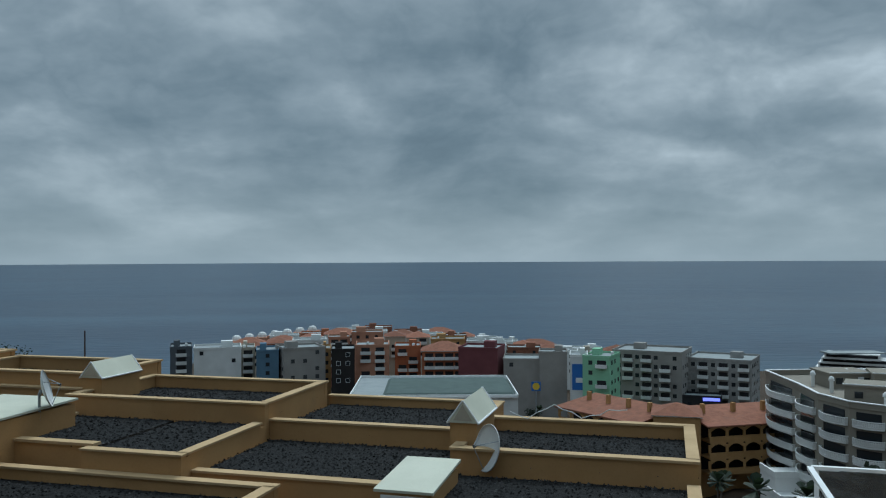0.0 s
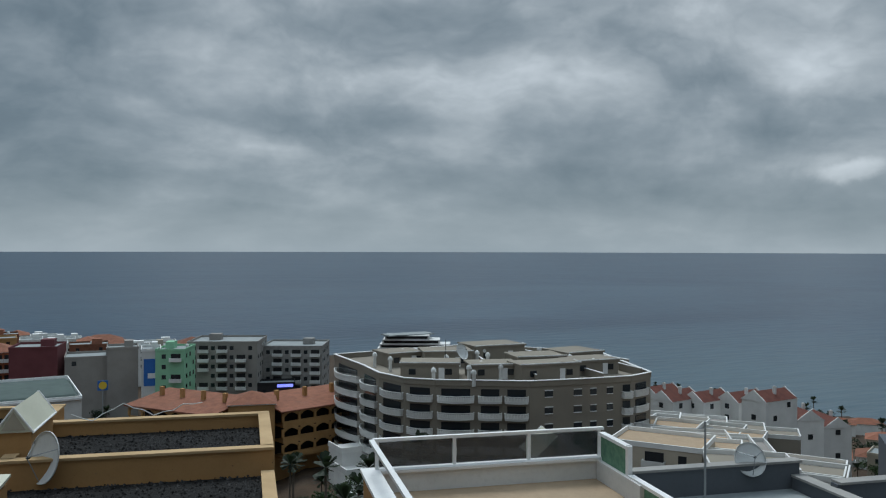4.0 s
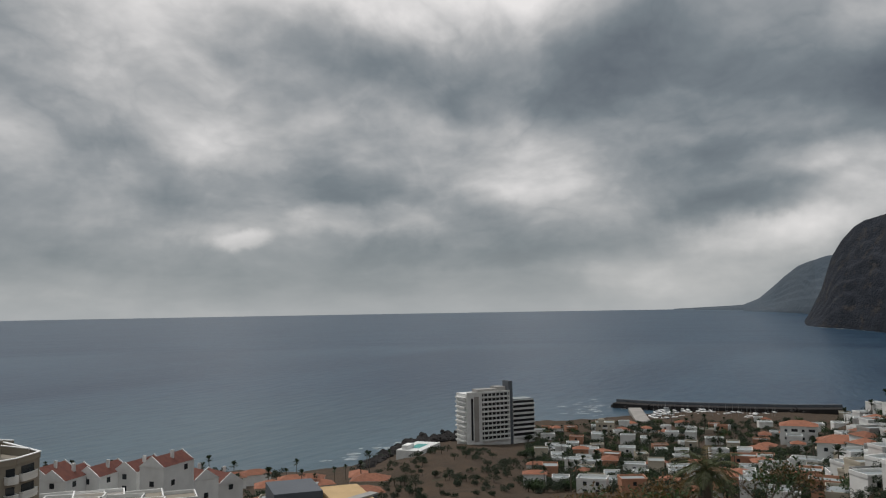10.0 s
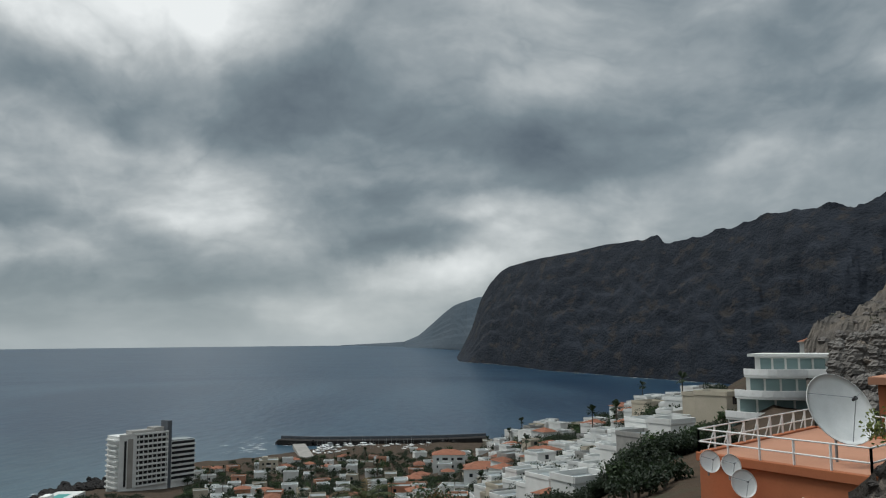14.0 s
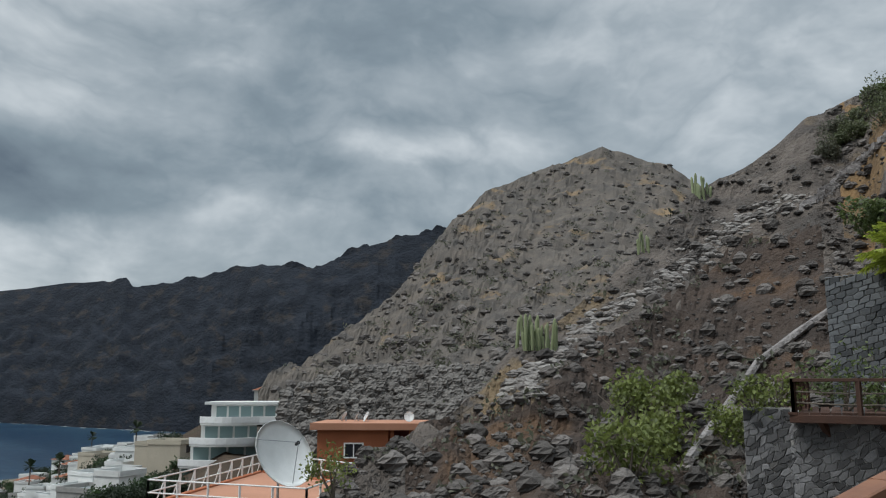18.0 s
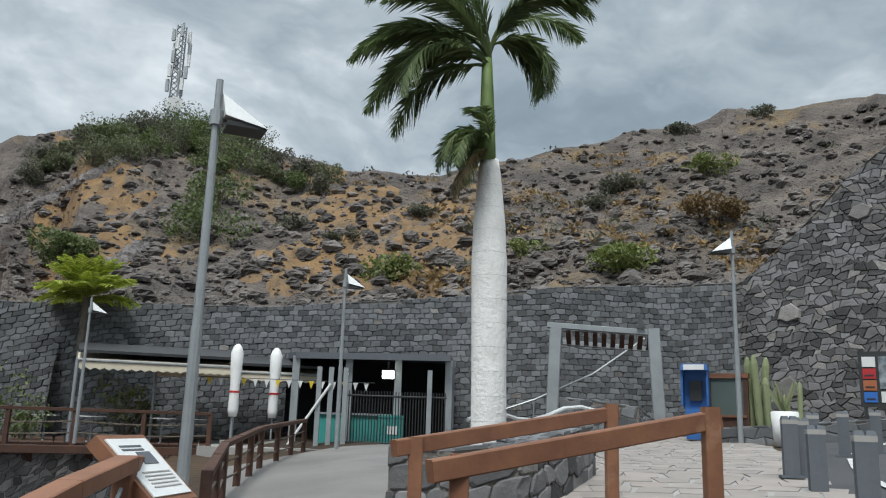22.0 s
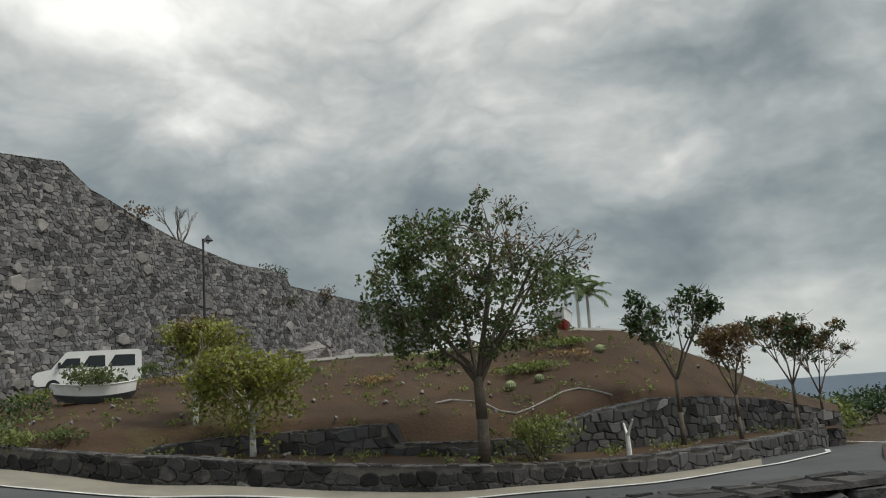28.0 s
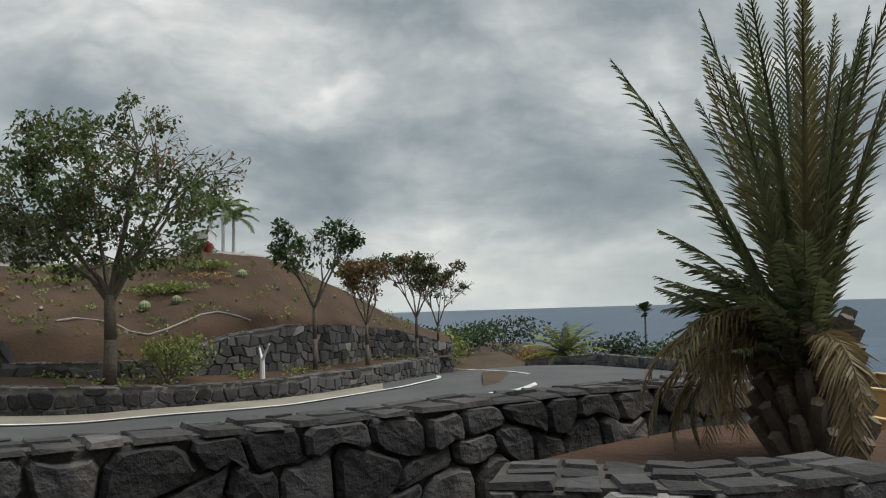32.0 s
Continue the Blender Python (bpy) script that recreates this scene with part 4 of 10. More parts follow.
rubble_wall("bank_retaining_wall", run_polar([(-253, 21.2, 0.4, 1.0), (-258, 21.6, 0.1, 1.1), (-264, 21.4, 0, 1.1), (-268.6, 21.6, 0, 1.1), (-268.9, 21.5, 0, 0.6), (-275, 21.2, -0.1, 0.5), (-279, 21.8, -0.2, 0.5)]), 0.4, 0.42, 0.27, 0.07, 0.06,
            "short dark stone wall under a bare bank", seed=12)
rubble_wall("stepped_retaining_wall", run_polar([(-279, 22.0, -0.2, 0.55), (-283, 22.8, -0.3, 1.0), (-287, 24.6, -0.4, 1.2), (-290.5, 27.2, -0.5, 1.1), (-294, 30.5, -0.7, 0.8), (-298, 33, -0.8, 0.1)]), 0.5, 0.42, 0.27, 0.07, 0.06,
            "tall dark stone wall holding a brown bank", seed=13)

# the high retaining wall behind the road
HIGH = run_polar([(-198, 34, 1.2, 4.6), (-202.5, 34.5, 1.6, 7.6), (-206, 34, 1.9, 9.4), (-209, 33.5, 2.0, 11.3), (-212, 33.2, 2.05, 12.65), (-215.5, 33, 2.1, 13.8), (-219, 33, 2.2, 14.0), (-223, 33.5, 2.3, 14.25),
                  (-228, 34.5, 2.35, 14.4), (-234.6, 37, 2.4, 14.4), (-241, 40.5, 2.6, 14.65), (-245, 44, 3.1, 15.4), (-248.7, 47, 3.5, 16.05), (-250.5, 49, 3.7, 14.9), (-252.4, 50, 3.9, 14.0),
                  (-255.5, 53, 4.2, 12.9), (-259.3, 56, 4.4, 11.75), (-262.6, 60, 4.6, 11.6), (-262.8, 60.3, 4.6, 10.7), (-267.1, 68, 4.8, 10.35), (-272, 80, 5, 9.9)], lean=0.08)
high_wall = rubble_wall("high_stone_wall", HIGH, 0.8, 0.40, 0.225, 0.05, 0.07, "high retaining wall of rough grey volcanic stones", stone="wall_stone", rest="wall_rest", near=(11, 16), seed=21, cap=True, pale=0.09, mortar="grout", jitter=0.5)
big = Shape()
rb = random.Random(77)
for k in range(64):
    u, v = rb.uniform(4, HIGH.length - 18), rb.uniform(0.6, 11)
    if v > HIGH.height(u) - 0.8:
        continue
    r0 = rb.uniform(0.3, 0.62)
    o = [(u + r0 * rb.uniform(0.75, 1.25) * math.cos(i * math.pi / 3 + 0.3), v + r0 * rb.uniform(0.6, 1.0) * math.sin(i * math.pi / 3 + 0.3)) for i in range(6)]
    stone_shape(big, o, HIGH.place, 0.03, 0.17, rb)
tagged(part("pale_boulders", big, "pale_stone", high_wall, "large pale boulders set in the wall"), kind="stuff")
rubble_wall("block_retaining_wall", run_polar([(-153.8, 33, -1, 5.5), (-160, 32.5, 0, 5.7), (-170.4, 32, 0.6, 5.9), (-184.6, 31.5, 1.0, 6.6), (-190.6, 31.5, 1.2, 7.0), (-198, 33, 1.2, 7.3), (-202.4, 34.4, 1.5, 7.6)]),
            0.7, 0.36, 0.21, 0.05, 0.05, "retaining wall of squared grey stone blocks", jitter=0.2, rest="block", near=None, seed=31, cap=True, pale=0.015, warp=0.2)
# stone wall that carries the deck
rubble_wall("terrace_base_wall", run_polar([(-148.4, 25.4, -5.2, 0.98), (-151.2, 25.1, -4.6, 0.98), (-151.3, 25.0, -4.6, 0.66), (-154, 25.0, -4.2, 0.66), (-160, 24.9, -2.8, 0.66), (-167, 24.7, -1.4, 0.66)]), 0.6, 0.27, 0.18, 0.07, 0.04,
            "rubble stone wall under a wooden terrace", rest="wall_rest", mortar="concrete", seed=41, cap=False, jitter=0.36)


# ---- road and paving ----
def ribbon(name, rows, material, lift=0.0, sub=6):
    """A strip between two lines given as (heading, near distance, far distance)."""
    s = Shape()
    n = (len(rows) - 1) * sub
    for i in range(n + 1):
        k, t = min(i // sub, len(rows) - 2), 0
        t = i / sub - k
        a, d0, d1 = (lerp(p, q, t) for p, q in zip(rows[k], rows[k + 1]))
        for j in range(7):
            d = lerp(d0, d1, j / 6)
            s.v.append(tuple(polar(a, d, land(a, d) + lift)))
    s.f = [(i * 7 + j, i * 7 + j + 1, i * 7 + j + 8, i * 7 + j + 7) for i in range(n) for j in range(6)]
    return s


ROAD = [(-207, 13.2, 29.5), (-212, 10.5, 31), (-218, 8.8, 31), (-226, 7.6, 32), (-234, 6.8, 35), (-241.5, 6.4, 39), (-243, 6.4, 24.2), (-247, 6.3, 22), (-251, 6.2, 20.6), (-255, 6.1, 19.6), (-264, 6.0, 18.3),
        (-275, 6.0, 18.4), (-285, 6.3, 20.3), (-289, 6.6, 22.4), (-293, 7.0, 25.4), (-297, 7.6, 31), (-303, 8.4, 40), (-308, 9.5, 42), (-314, 12, 32), (-318, 15, 26)]
solo("road", ribbon("road", ROAD, "asphalt", 0.02), "asphalt", "grey asphalt road bending round a planted bank", "road", kind="structure")
BACK_ROAD = [(-236, 30, 36.4), (-241.5, 29.5, 40), (-246, 34, 44.5), (-250, 38, 48), (-256, 42, 52), (-263, 46, 58), (-272, 52, 66)]
solo("upper_road", ribbon("upper_road", BACK_ROAD, "asphalt", 0.03), "asphalt", "asphalt road climbing behind the planted bank", "road", kind="structure")


VERGE = [(-241.5, 21.0, 26.2), (-244.25, 19.7, 22.9), (-248.8, 18.9, 21.5), (-251.5, 18.5, 20.5), (-255, 18.1, 19.7), (-259.5, 17.6, 18.9), (-264, 17.2, 18.4), (-269.5, 17.1, 18.4), (-275, 17.3, 18.5),
         (-280, 17.8, 19.1), (-285, 18.8, 20.5), (-289, 20.3, 22.5), (-293, 22.8, 25.5)]
solo("road_verge", ribbon("", VERGE, None, 0.035), "yellowed_kerb", "sandy concrete verge along the planter wall", "verge", kind="structure")


def path_strip(rows, wdt, lift, sub=5):
    """A painted line along a path on the ground."""
    pts = []
    for (a0, d0), (a1, d1) in zip(rows, rows[1:]):
        p, q = polar(a0, d0, 0), polar(a1, d1, 0)
        pts += [p.lerp(q, k / sub) for k in range(sub)]
    pts.append(polar(*rows[-1], 0))
    smooth = [pts[0]] + [(pts[i - 1] + pts[i] * 2 + pts[i + 1]) / 4 for i in range(1, len(pts) - 1)] + [pts[-1]]
    s = Shape()
    for i, p in enumerate(smooth):
        f = (smooth[min(i + 1, len(smooth) - 1)] - smooth[max(i - 1, 0)]).normalized()
        o = Vector((-f.y, f.x, 0)) * wdt / 2
        for q in (p - o, p + o):
            s.v.append((q.x, q.y, land_xy(q.x, q.y) + lift))
    s.f = [(2 * i, 2 * i + 1, 2 * i + 3, 2 * i + 2) for i in range(len(smooth) - 1)]
    return s


for name, rows, wdt, label in (
        ("road_bend_line", [(-208.7, 19.7), (-208.9, 17.4), (-210.6, 14.3), (-213.7, 11.8), (-215.9, 11.0), (-221, 9.9), (-228, 9)], 0.14, "white painted road edge line"),
        ("road_far_line", [(-208.8, 21), (-210.5, 25.3), (-212.5, 28.2), (-215.1, 28.6), (-220.3, 28.4), (-227, 30), (-236, 34)], 0.16, "white painted road edge line"),
        ("road_centre_line", [(-237, 33), (-227.3, 24.9), (-225.4, 21.7), (-224.5, 20), (-224.8, 18.6), (-227.1, 17.1), (-235, 16.8)], 0.15, "white painted line round the junction"),
        ("road_edge_line", [(-240.94, 31.6), (-239.66, 30), (-238.2, 27.1), (-238.7, 23.8), (-240.6, 21.5), (-244.25, 19.6), (-251.3, 18.5), (-262.7, 17.2), (-268, 17), (-275, 17.2), (-282, 18.0), (-286.2, 19.0), (-290, 20.8),
                            (-294.1, 23.4), (-297, 27.5), (-296.9, 28.8)], 0.14, "white painted road edge line"),
        ("far_bend_line", [(-291.8, 34.9), (-298.1, 35.9), (-302, 31.8), (-303.9, 28.6), (-303.9, 25.1), (-302.7, 22.2), (-299, 20)], 0.22, "white painted line at the road bend")):
    solo(name, path_strip(rows, wdt, 0.05), "white_line", label, "road marking", kind="structure")
rubble_wall("road_outer_wall", run_polar([(-303, 44, -1.9, -1.35), (-308, 41, -1.7, -0.95), (-312, 34, -1.5, -0.75), (-316, 28, -1.3, -0.55), (-321, 24, -1.2, -0.4)]), 0.5, 0.6, 0.35, 0.07, 0.05,
            "low stone parapet on the seaward side of the road", seed=51)


def flagstones(name, azs, d0, d1, w, label, material="paving", lift=0.03, limit=300):
    """Irregular flat stones laid over the ground, each its own piece."""
    rnd = random.Random(len(name))
    base = ribbon("", [(a, d0(a), d1(a)) for a in azs], None, lift - 0.015)
    ob = solo(name, base, "concrete", label, "pavement", kind="structure")
    a0, a1 = max(azs), min(azs)
    n, rest = 0, Shape()
    lo, hi = min(d0(a) for a in azs), max(d1(a) for a in azs)
    r = lo
    while r < hi:
        step = max(1.5, math.degrees(w / r))
        a = a0 - (rnd.random() * step)
        while a > a1 + step * 0.5:
            if d0(a) + 0.1 < r and r + w * 0.9 < d1(a):
                def c(da, dr):
                    aa, dd = a + da * step + rnd.uniform(-.12, .12) * step, r + dr * w + rnd.uniform(-.1, .1) * w
                    return polar(aa, dd, land(aa, dd) + lift)
                q = [c(-.45, .05), c(0, .0), c(.45, .05), c(.46, .92), c(.02, .97), c(-.46, .92)]
                s = Shape()
                s.add([tuple(p) for p in q] + [tuple(p - Vector((0, 0, 0.03))) for p in q], [tuple(range(6))] + [(i, (i + 1) % 6, 6 + (i + 1) % 6, 6 + i) for i in range(6)])
                if n < limit:
                    part("flagstone", s, material, ob)
                    n += 1
                else:
                    rest.add(s.v, s.f)
            a -= step
        r += w
    if rest.v:
        tagged(part("flagstones", rest, material, ob), kind="stuff")


def pave_far(a):
    return table([(-213, 11.0), (-210, 12.0), (-207, 14.5), (-204, 24), (-200, 29), (-192, 29.5)], a)


def pave_near(a):
    return table([(-213, 7.6), (-207, 7.2), (-200, 7.0), (-194, 8.6), (-190, 11.5)], a)


flagstones("pavement", [-213, -210, -207, -204, -200, -196, -192, -190], pave_near, pave_far, 0.62, "pavement of irregular pinkish-grey flagstones")
solo("walkway", ribbon("", [(-167.5, 6, 19.5), (-171, 5.5, 21), (-176, 5, 24), (-181, 5, 25), (-184.5, 7.2, 26)], None, 0.03), "walk_concrete", "smooth grey concrete walkway to the restaurant", "pavement", kind="structure")


def curved_step(a0, a1, d, z0, z1, depth):
    s = Shape()
    n = 12
    for i in range(n + 1):
        a = lerp(a0, a1, i / n)
        s.v += [tuple(polar(a, d, z0)), tuple(polar(a, d, z1)), tuple(polar(a, d + depth, z1)), tuple(polar(a, d + depth, z0))]
    s.f = [(4 * i + j, 4 * i + (j + 1) % 4, 4 * i + 4 + (j + 1) % 4, 4 * i + 4 + j) for i in range(n) for j in range(4)] + [(0, 1, 2, 3), tuple(4 * n + k for k in (3, 2, 1, 0))]
    return s


steps = tagged(thing("steps", "curved stone-edged steps up to the pavement", "steps"), kind="structure")
for i, (d, z) in enumerate(((6.2, 0.35), (7.0, 0.5), (7.9, 0.66))):
    part("step", curved_step(-183 - i * 1.5, -204 - i * 2, d, -0.2, z, 2.0), "paving", steps)
    part("step_edge", curved_step(-183 - i * 1.5, -204 - i * 2, d - 0.04, z - 0.14, z + 0.012, 0.16), "block", steps, "darker stone nosing")


# ---- wooden handrails, bollards and posts by the pavement ----
def beam(a, b, w, h):
    """A squared timber between two points."""
    a, b = Vector(a), Vector(b)
    f = (b - a).normalized()
    r = f.cross(Vector((0, 0, 1))).normalized() * w / 2
    u = r.cross(f).normalized() * h / 2
    c = 0.86
    ring = [r * 1 + u * c, r * c + u, -r * c + u, -r + u * c, -r - u * c, -r * c - u, r * c - u, r - u * c]
    s = Shape()
    s.add([tuple(a + q) for q in ring] + [tuple(b + q) for q in ring], [tuple(reversed(range(8))), tuple(range(8, 16))] + [(i, (i + 1) % 8, 8 + (i + 1) % 8, 8 + i) for i in range(8)])
    return s


def handrail(pts, posts, label):
    """pts: rail line; posts: places (x, y, foot, head)."""
    t = thing("wooden_handrail", label, "handrail", group="handrails by the steps")
    for a, b in zip(pts, pts[1:]):
        part("rail", beam(a, b, 0.11, 0.15), "wood", t)
    for x, y, z0, z1 in posts:
        s = beam((x, y, z0), (x + 0.001, y, z1), 0.13, 0.13)
        part("post", s, "wood", t)
    return t


def rail_pt(az, el, d):
    return seen(az - 0.6, el, d)


r1 = [rail_pt(-178.9, -1.55, 7.6), rail_pt(-193.9, 1.25, 9.4)]
handrail(r1, [(*rail_pt(-180.4, 0, 7.7).xy, -0.1, 1.5), (*rail_pt(-193.6, 0, 9.3).xy, 0.5, 1.9)], "brown wooden handrail sloping up beside the steps")
r2 = [rail_pt(-181.4, -3.0, 5.6), rail_pt(-200.4, 1.0, 7.2)]
handrail(r2, [(*rail_pt(-183.4, 0, 5.75).xy, -0.1, 1.42), (*rail_pt(-200.0, 0, 7.1).xy, 0.3, 1.82)], "brown wooden handrail with square posts on the steps")


def bollard(at, turn, h=0.95, label="grey-painted metal bollard with a pale band at the pavement edge"):
    t = thing("bollard", label, "bollard", at, turn, group="bollards along the pavement")
    part("shaft", Shape().prism([(0.12, 0.1), (0.06, 0.12), (-0.06, 0.12), (-0.12, 0.1), (-0.12, -0.1), (-0.02, -0.12), (0.02, -0.12), (0.12, -0.1)], 0, h - 0.1), "slate", t)
    part("band", Shape().prism([(0.125, 0.105), (-0.125, 0.105), (-0.125, -0.105), (0.125, -0.105)], h - 0.1, h - 0.03), "concrete", t, "pale reflective band")
    top = Shape()
    for x in (-0.065, 0.065):
        top.box(x, 0, h - 0.03, 0.12, 0.2, 0.06, None, 0.7)
    part("cap", top, "slate", t)
    part("foot", Shape().box(0, 0, -0.02, 0.36, 0.34, 0.04), "slate", t)
    return t


first = None
for az, el_b, el_t in ((-214.6, -5.0, -0.43), (-209.5, -4.6, 0.39), (-206.8, -3.41, 0.65), (-205.3, -2.4, 1.2)):
    d = 0.95 / (math.tan(radians(el_t)) - math.tan(radians(el_b)))
    d = 8.8 if az == -214.6 else d
    p = polar(az, d, land(az, d))
    p.z = EYE + d * math.tan(radians(el_t)) - 0.95
    if first is None:
        first = bollard(tuple(p), -az + 12)
    else:
        copy_thing(first, pose(*p, 0, 0, az + 10))
for az, d in ((-206.7, 19), (-208.4, 20.5), (-210.2, 22), (-212.6, 23), (-206, 15.5)):
    copy_thing(first, pose(*polar(az, d, land(az, d) + 0.03), 0, 0, az))


def lamp_post(at, turn, h, label, arm=True):
    t = thing("street_lamp", label, "street lamp", at, turn, group="grey lamp posts")
    part("pole", Shape().rod((0, 0, 0), (0, 0, h * 0.45), 0.075, 0.07, 10).rod((0, 0, h * 0.45), (0, 0, h), 0.06, 0.045, 10), "metal", t)
    hz = h * 0.91
    head = Shape()
    head.add([(0.08, -0.2, hz), (0.62, -0.2, hz - 0.1), (0.62, 0.2, hz - 0.1), (0.08, 0.2, hz), (0.05, -0.04, hz + 0.34), (0.05, 0.04, hz + 0.34)],
             [(0, 3, 2, 1), (0, 1, 4), (2, 3, 5), (1, 2, 5, 4), (0, 4, 5, 3)])
    part("lamp_head", head, "dish", t, "white wedge-shaped hood")
    part("diffuser", Shape().box(0.36, 0, hz - 0.12, 0.5, 0.36, 0.06), "dark_metal", t)
    part("collar", Shape().rod((0, 0, hz - 0.1), (0, 0, hz + 0.1), 0.085, 0.085, 10), "metal", t)
    part("bracket", Shape().rod((0, 0, hz), (0.2, 0, hz), 0.03, 0.03), "metal", t)
    return t


p = polar(-165.8, 10.2, 0.1)
lamp_a = lamp_post(tuple(p), -158, 5.75, "tall grey steel lamp post with a wedge-shaped hood beside the lectern")
for az, d, z in ((-175.6, 22, 0.95), (-159.1, 20, 1.0), (-202.4, 25, 1.3)):
    m = copy_thing(lamp_a, pose(*polar(az, d, z), 0, 0, az + 10) @ Matrix.Diagonal((1, 1, 1, 1)))
    tagged(m, "slim grey lamp post with a small pale hood")
    sc = {-175.6: 0.83, -159.1: 0.56, -202.4: 1.08}[az]
    m.matrix_world = pose(*polar(az, d, z), 0, 0, az + (200 if az == -202.4 else 10)) @ Matrix.Diagonal((sc, sc, sc, 1))


def lantern(at, turn, h, reach, label):
    t = thing("street_lantern", label, "street lamp", at, turn, group="black lanterns by the road")
    part("pole", Shape().rod((0, 0, 0), (0, 0, 1.1), 0.1, 0.09, 9).rod((0, 0, 1.1), (0, 0, h), 0.085, 0.065, 8), "dark_metal", t)
    part("arm", Shape().tube([(reach * math.sin(i * 0.22), 0, h - 0.35 + 0.75 * math.sin(i * 0.3)) for i in range(7)], 0.05), "dark_metal", t)
    e = (reach * math.sin(1.32), 0, h - 0.35 + 0.75 * math.sin(1.8))
    part("shade", Shape().lathe([(0.05, 0.1), (0.09, 0.02), (0.3, -0.22), (0.32, -0.26)], 10, pose(*e)), "dark_metal", t, "bell-shaped black shade")
    part("bulb", Shape().lathe([(0.09, -0.24), (0.13, -0.34), (0.05, -0.44)], 8, pose(*e)), "dish", t)
    part("collar", Shape().rod((0, 0, h * 0.55), (0, 0, h * 0.55 + 0.12), 0.07, 0.07, 8), "dark_metal", t)
    return t


lant = lantern(tuple(polar(-221.3, 31.8, 2.2)), 125, 8.2, 1.3, "tall black lantern post in front of the high stone wall")
l2 = copy_thing(lant, pose(*polar(-256.7, 50, 4.0), 0, 0, 180))
tagged(l2, "black lantern post beside the climbing road")


def litter_bin(at, turn):
    t = thing("wheeled_bin", "grey wheeled rubbish bin with a pale label beside a lamp", "bin", at, turn)
    part("body", Shape().box(0, 0, 0.12, 1.0, 0.75, 0.85, None, 1.12), "slate", t)
    part("lid", Shape().box(0, 0, 0.98, 1.2, 0.95, 0.1, None, 0.85), "slate", t)
    part("label", Shape().box(0.1, -0.405, 0.5, 0.35, 0.02, 0.35), "dish", t, "pale printed label")
    for x in (-0.4, 0.4):
        for y in (-0.28, 0.28):
            part("wheel", Shape().rod((x - .04, y, 0.1), (x + .04, y, 0.1), 0.1, 0.1, 10), "tyre", t)


litter_bin(tuple(polar(-223.0, 31.2, 2.22)), -220)


# ---- telephone, boards, portal, cactus bed ----
def phone_booth(at, turn):
    t = thing("telephone_kiosk", "blue public telephone kiosk with open sides", "telephone kiosk", at, turn)
    part("base", Shape().box(0, 0, 0, 0.55, 0.6, 0.9), "phone_blue", t)
    part("back", Shape().box(0, 0.25, 0.9, 0.75, 0.1, 1.15), "phone_blue", t)
    for x in (-0.37, 0.37):
        part("side", Shape().prism([(x - .03, -0.25), (x + .03, -0.25), (x + .03, 0.3), (x - .03, 0.3)], 1.0, 2.05), "phone_blue", t)
    part("hood", Shape().box(0, 0, 2.05, 0.82, 0.7, 0.2, None, 0.9), "phone_blue", t)
    part("sign_panel", Shape().box(0, -0.36, 2.06, 0.6, 0.02, 0.16), "dish", t, "pale sign panel")
    part("telephone", Shape().box(0, 0.15, 1.15, 0.35, 0.12, 0.6), "dark_metal", t)


phone_booth(tuple(polar(-199.7, 26.4, 1.45)), -205)


def notice_board(at, turn):
    t = thing("notice_board", "brown timber notice board with a dark green panel", "notice board", at, turn)
    for x in (-0.55, 0.55):
        part("post", Shape().box(x, 0, 0, 0.14, 0.14, 2.0), "dark_wood", t)
    part("top_rail", Shape().box(0, 0, 1.85, 1.3, 0.2, 0.14), "wood", t)
    part("lower_panel", Shape().box(0, 0, 0.05, 1.0, 0.08, 0.65), "dark_wood", t)
    part("panel", Shape().box(0, 0, 0.72, 1.0, 0.06, 1.12), "green_roof", t, "dark green display panel")
    part("sill", Shape().box(0, -0.03, 0.68, 1.12, 0.16, 0.07), "wood", t)


notice_board(tuple(polar(-201.7, 26.6, 1.45)), -216)


def poster_board(at, turn):
    t = thing("poster_board", "dark-framed outdoor poster board with pictures and notices", "poster board", at, turn)
    for x in (-0.75, 0.75):
        part("post", Shape().box(x, 0, 0, 0.1, 0.1, 2.9), "dark_metal", t)
    part("frame", Shape().box(0, 0, 1.05, 1.75, 0.12, 1.75), "dark_metal", t)
    part("picture", Shape().box(0.22, -0.07, 1.62, 1.05, 0.03, 1.02), "poster", t, "photo poster of sea and boats")
    for i, m in enumerate(("sign_blue", "orange", "red", "dish")):
        part("notice", Shape().box(-0.58, -0.07, 1.2 + i * 0.37, 0.38, 0.03, 0.32), m, t)
    for i, m in enumerate(("dish", "yellow", "dish")):
        part("notice", Shape().box(-0.12 + i * 0.36, -0.07, 1.2, 0.33, 0.03, 0.34), m, t)
    for i in range(3):
        part("text_bar", Shape().box(-0.58, -0.09, 1.28 + i * 0.37, 0.26, 0.012, 0.05), "dark_metal", t)


poster_board(tuple(polar(-211.2, 29.5, 1.55)), -211)


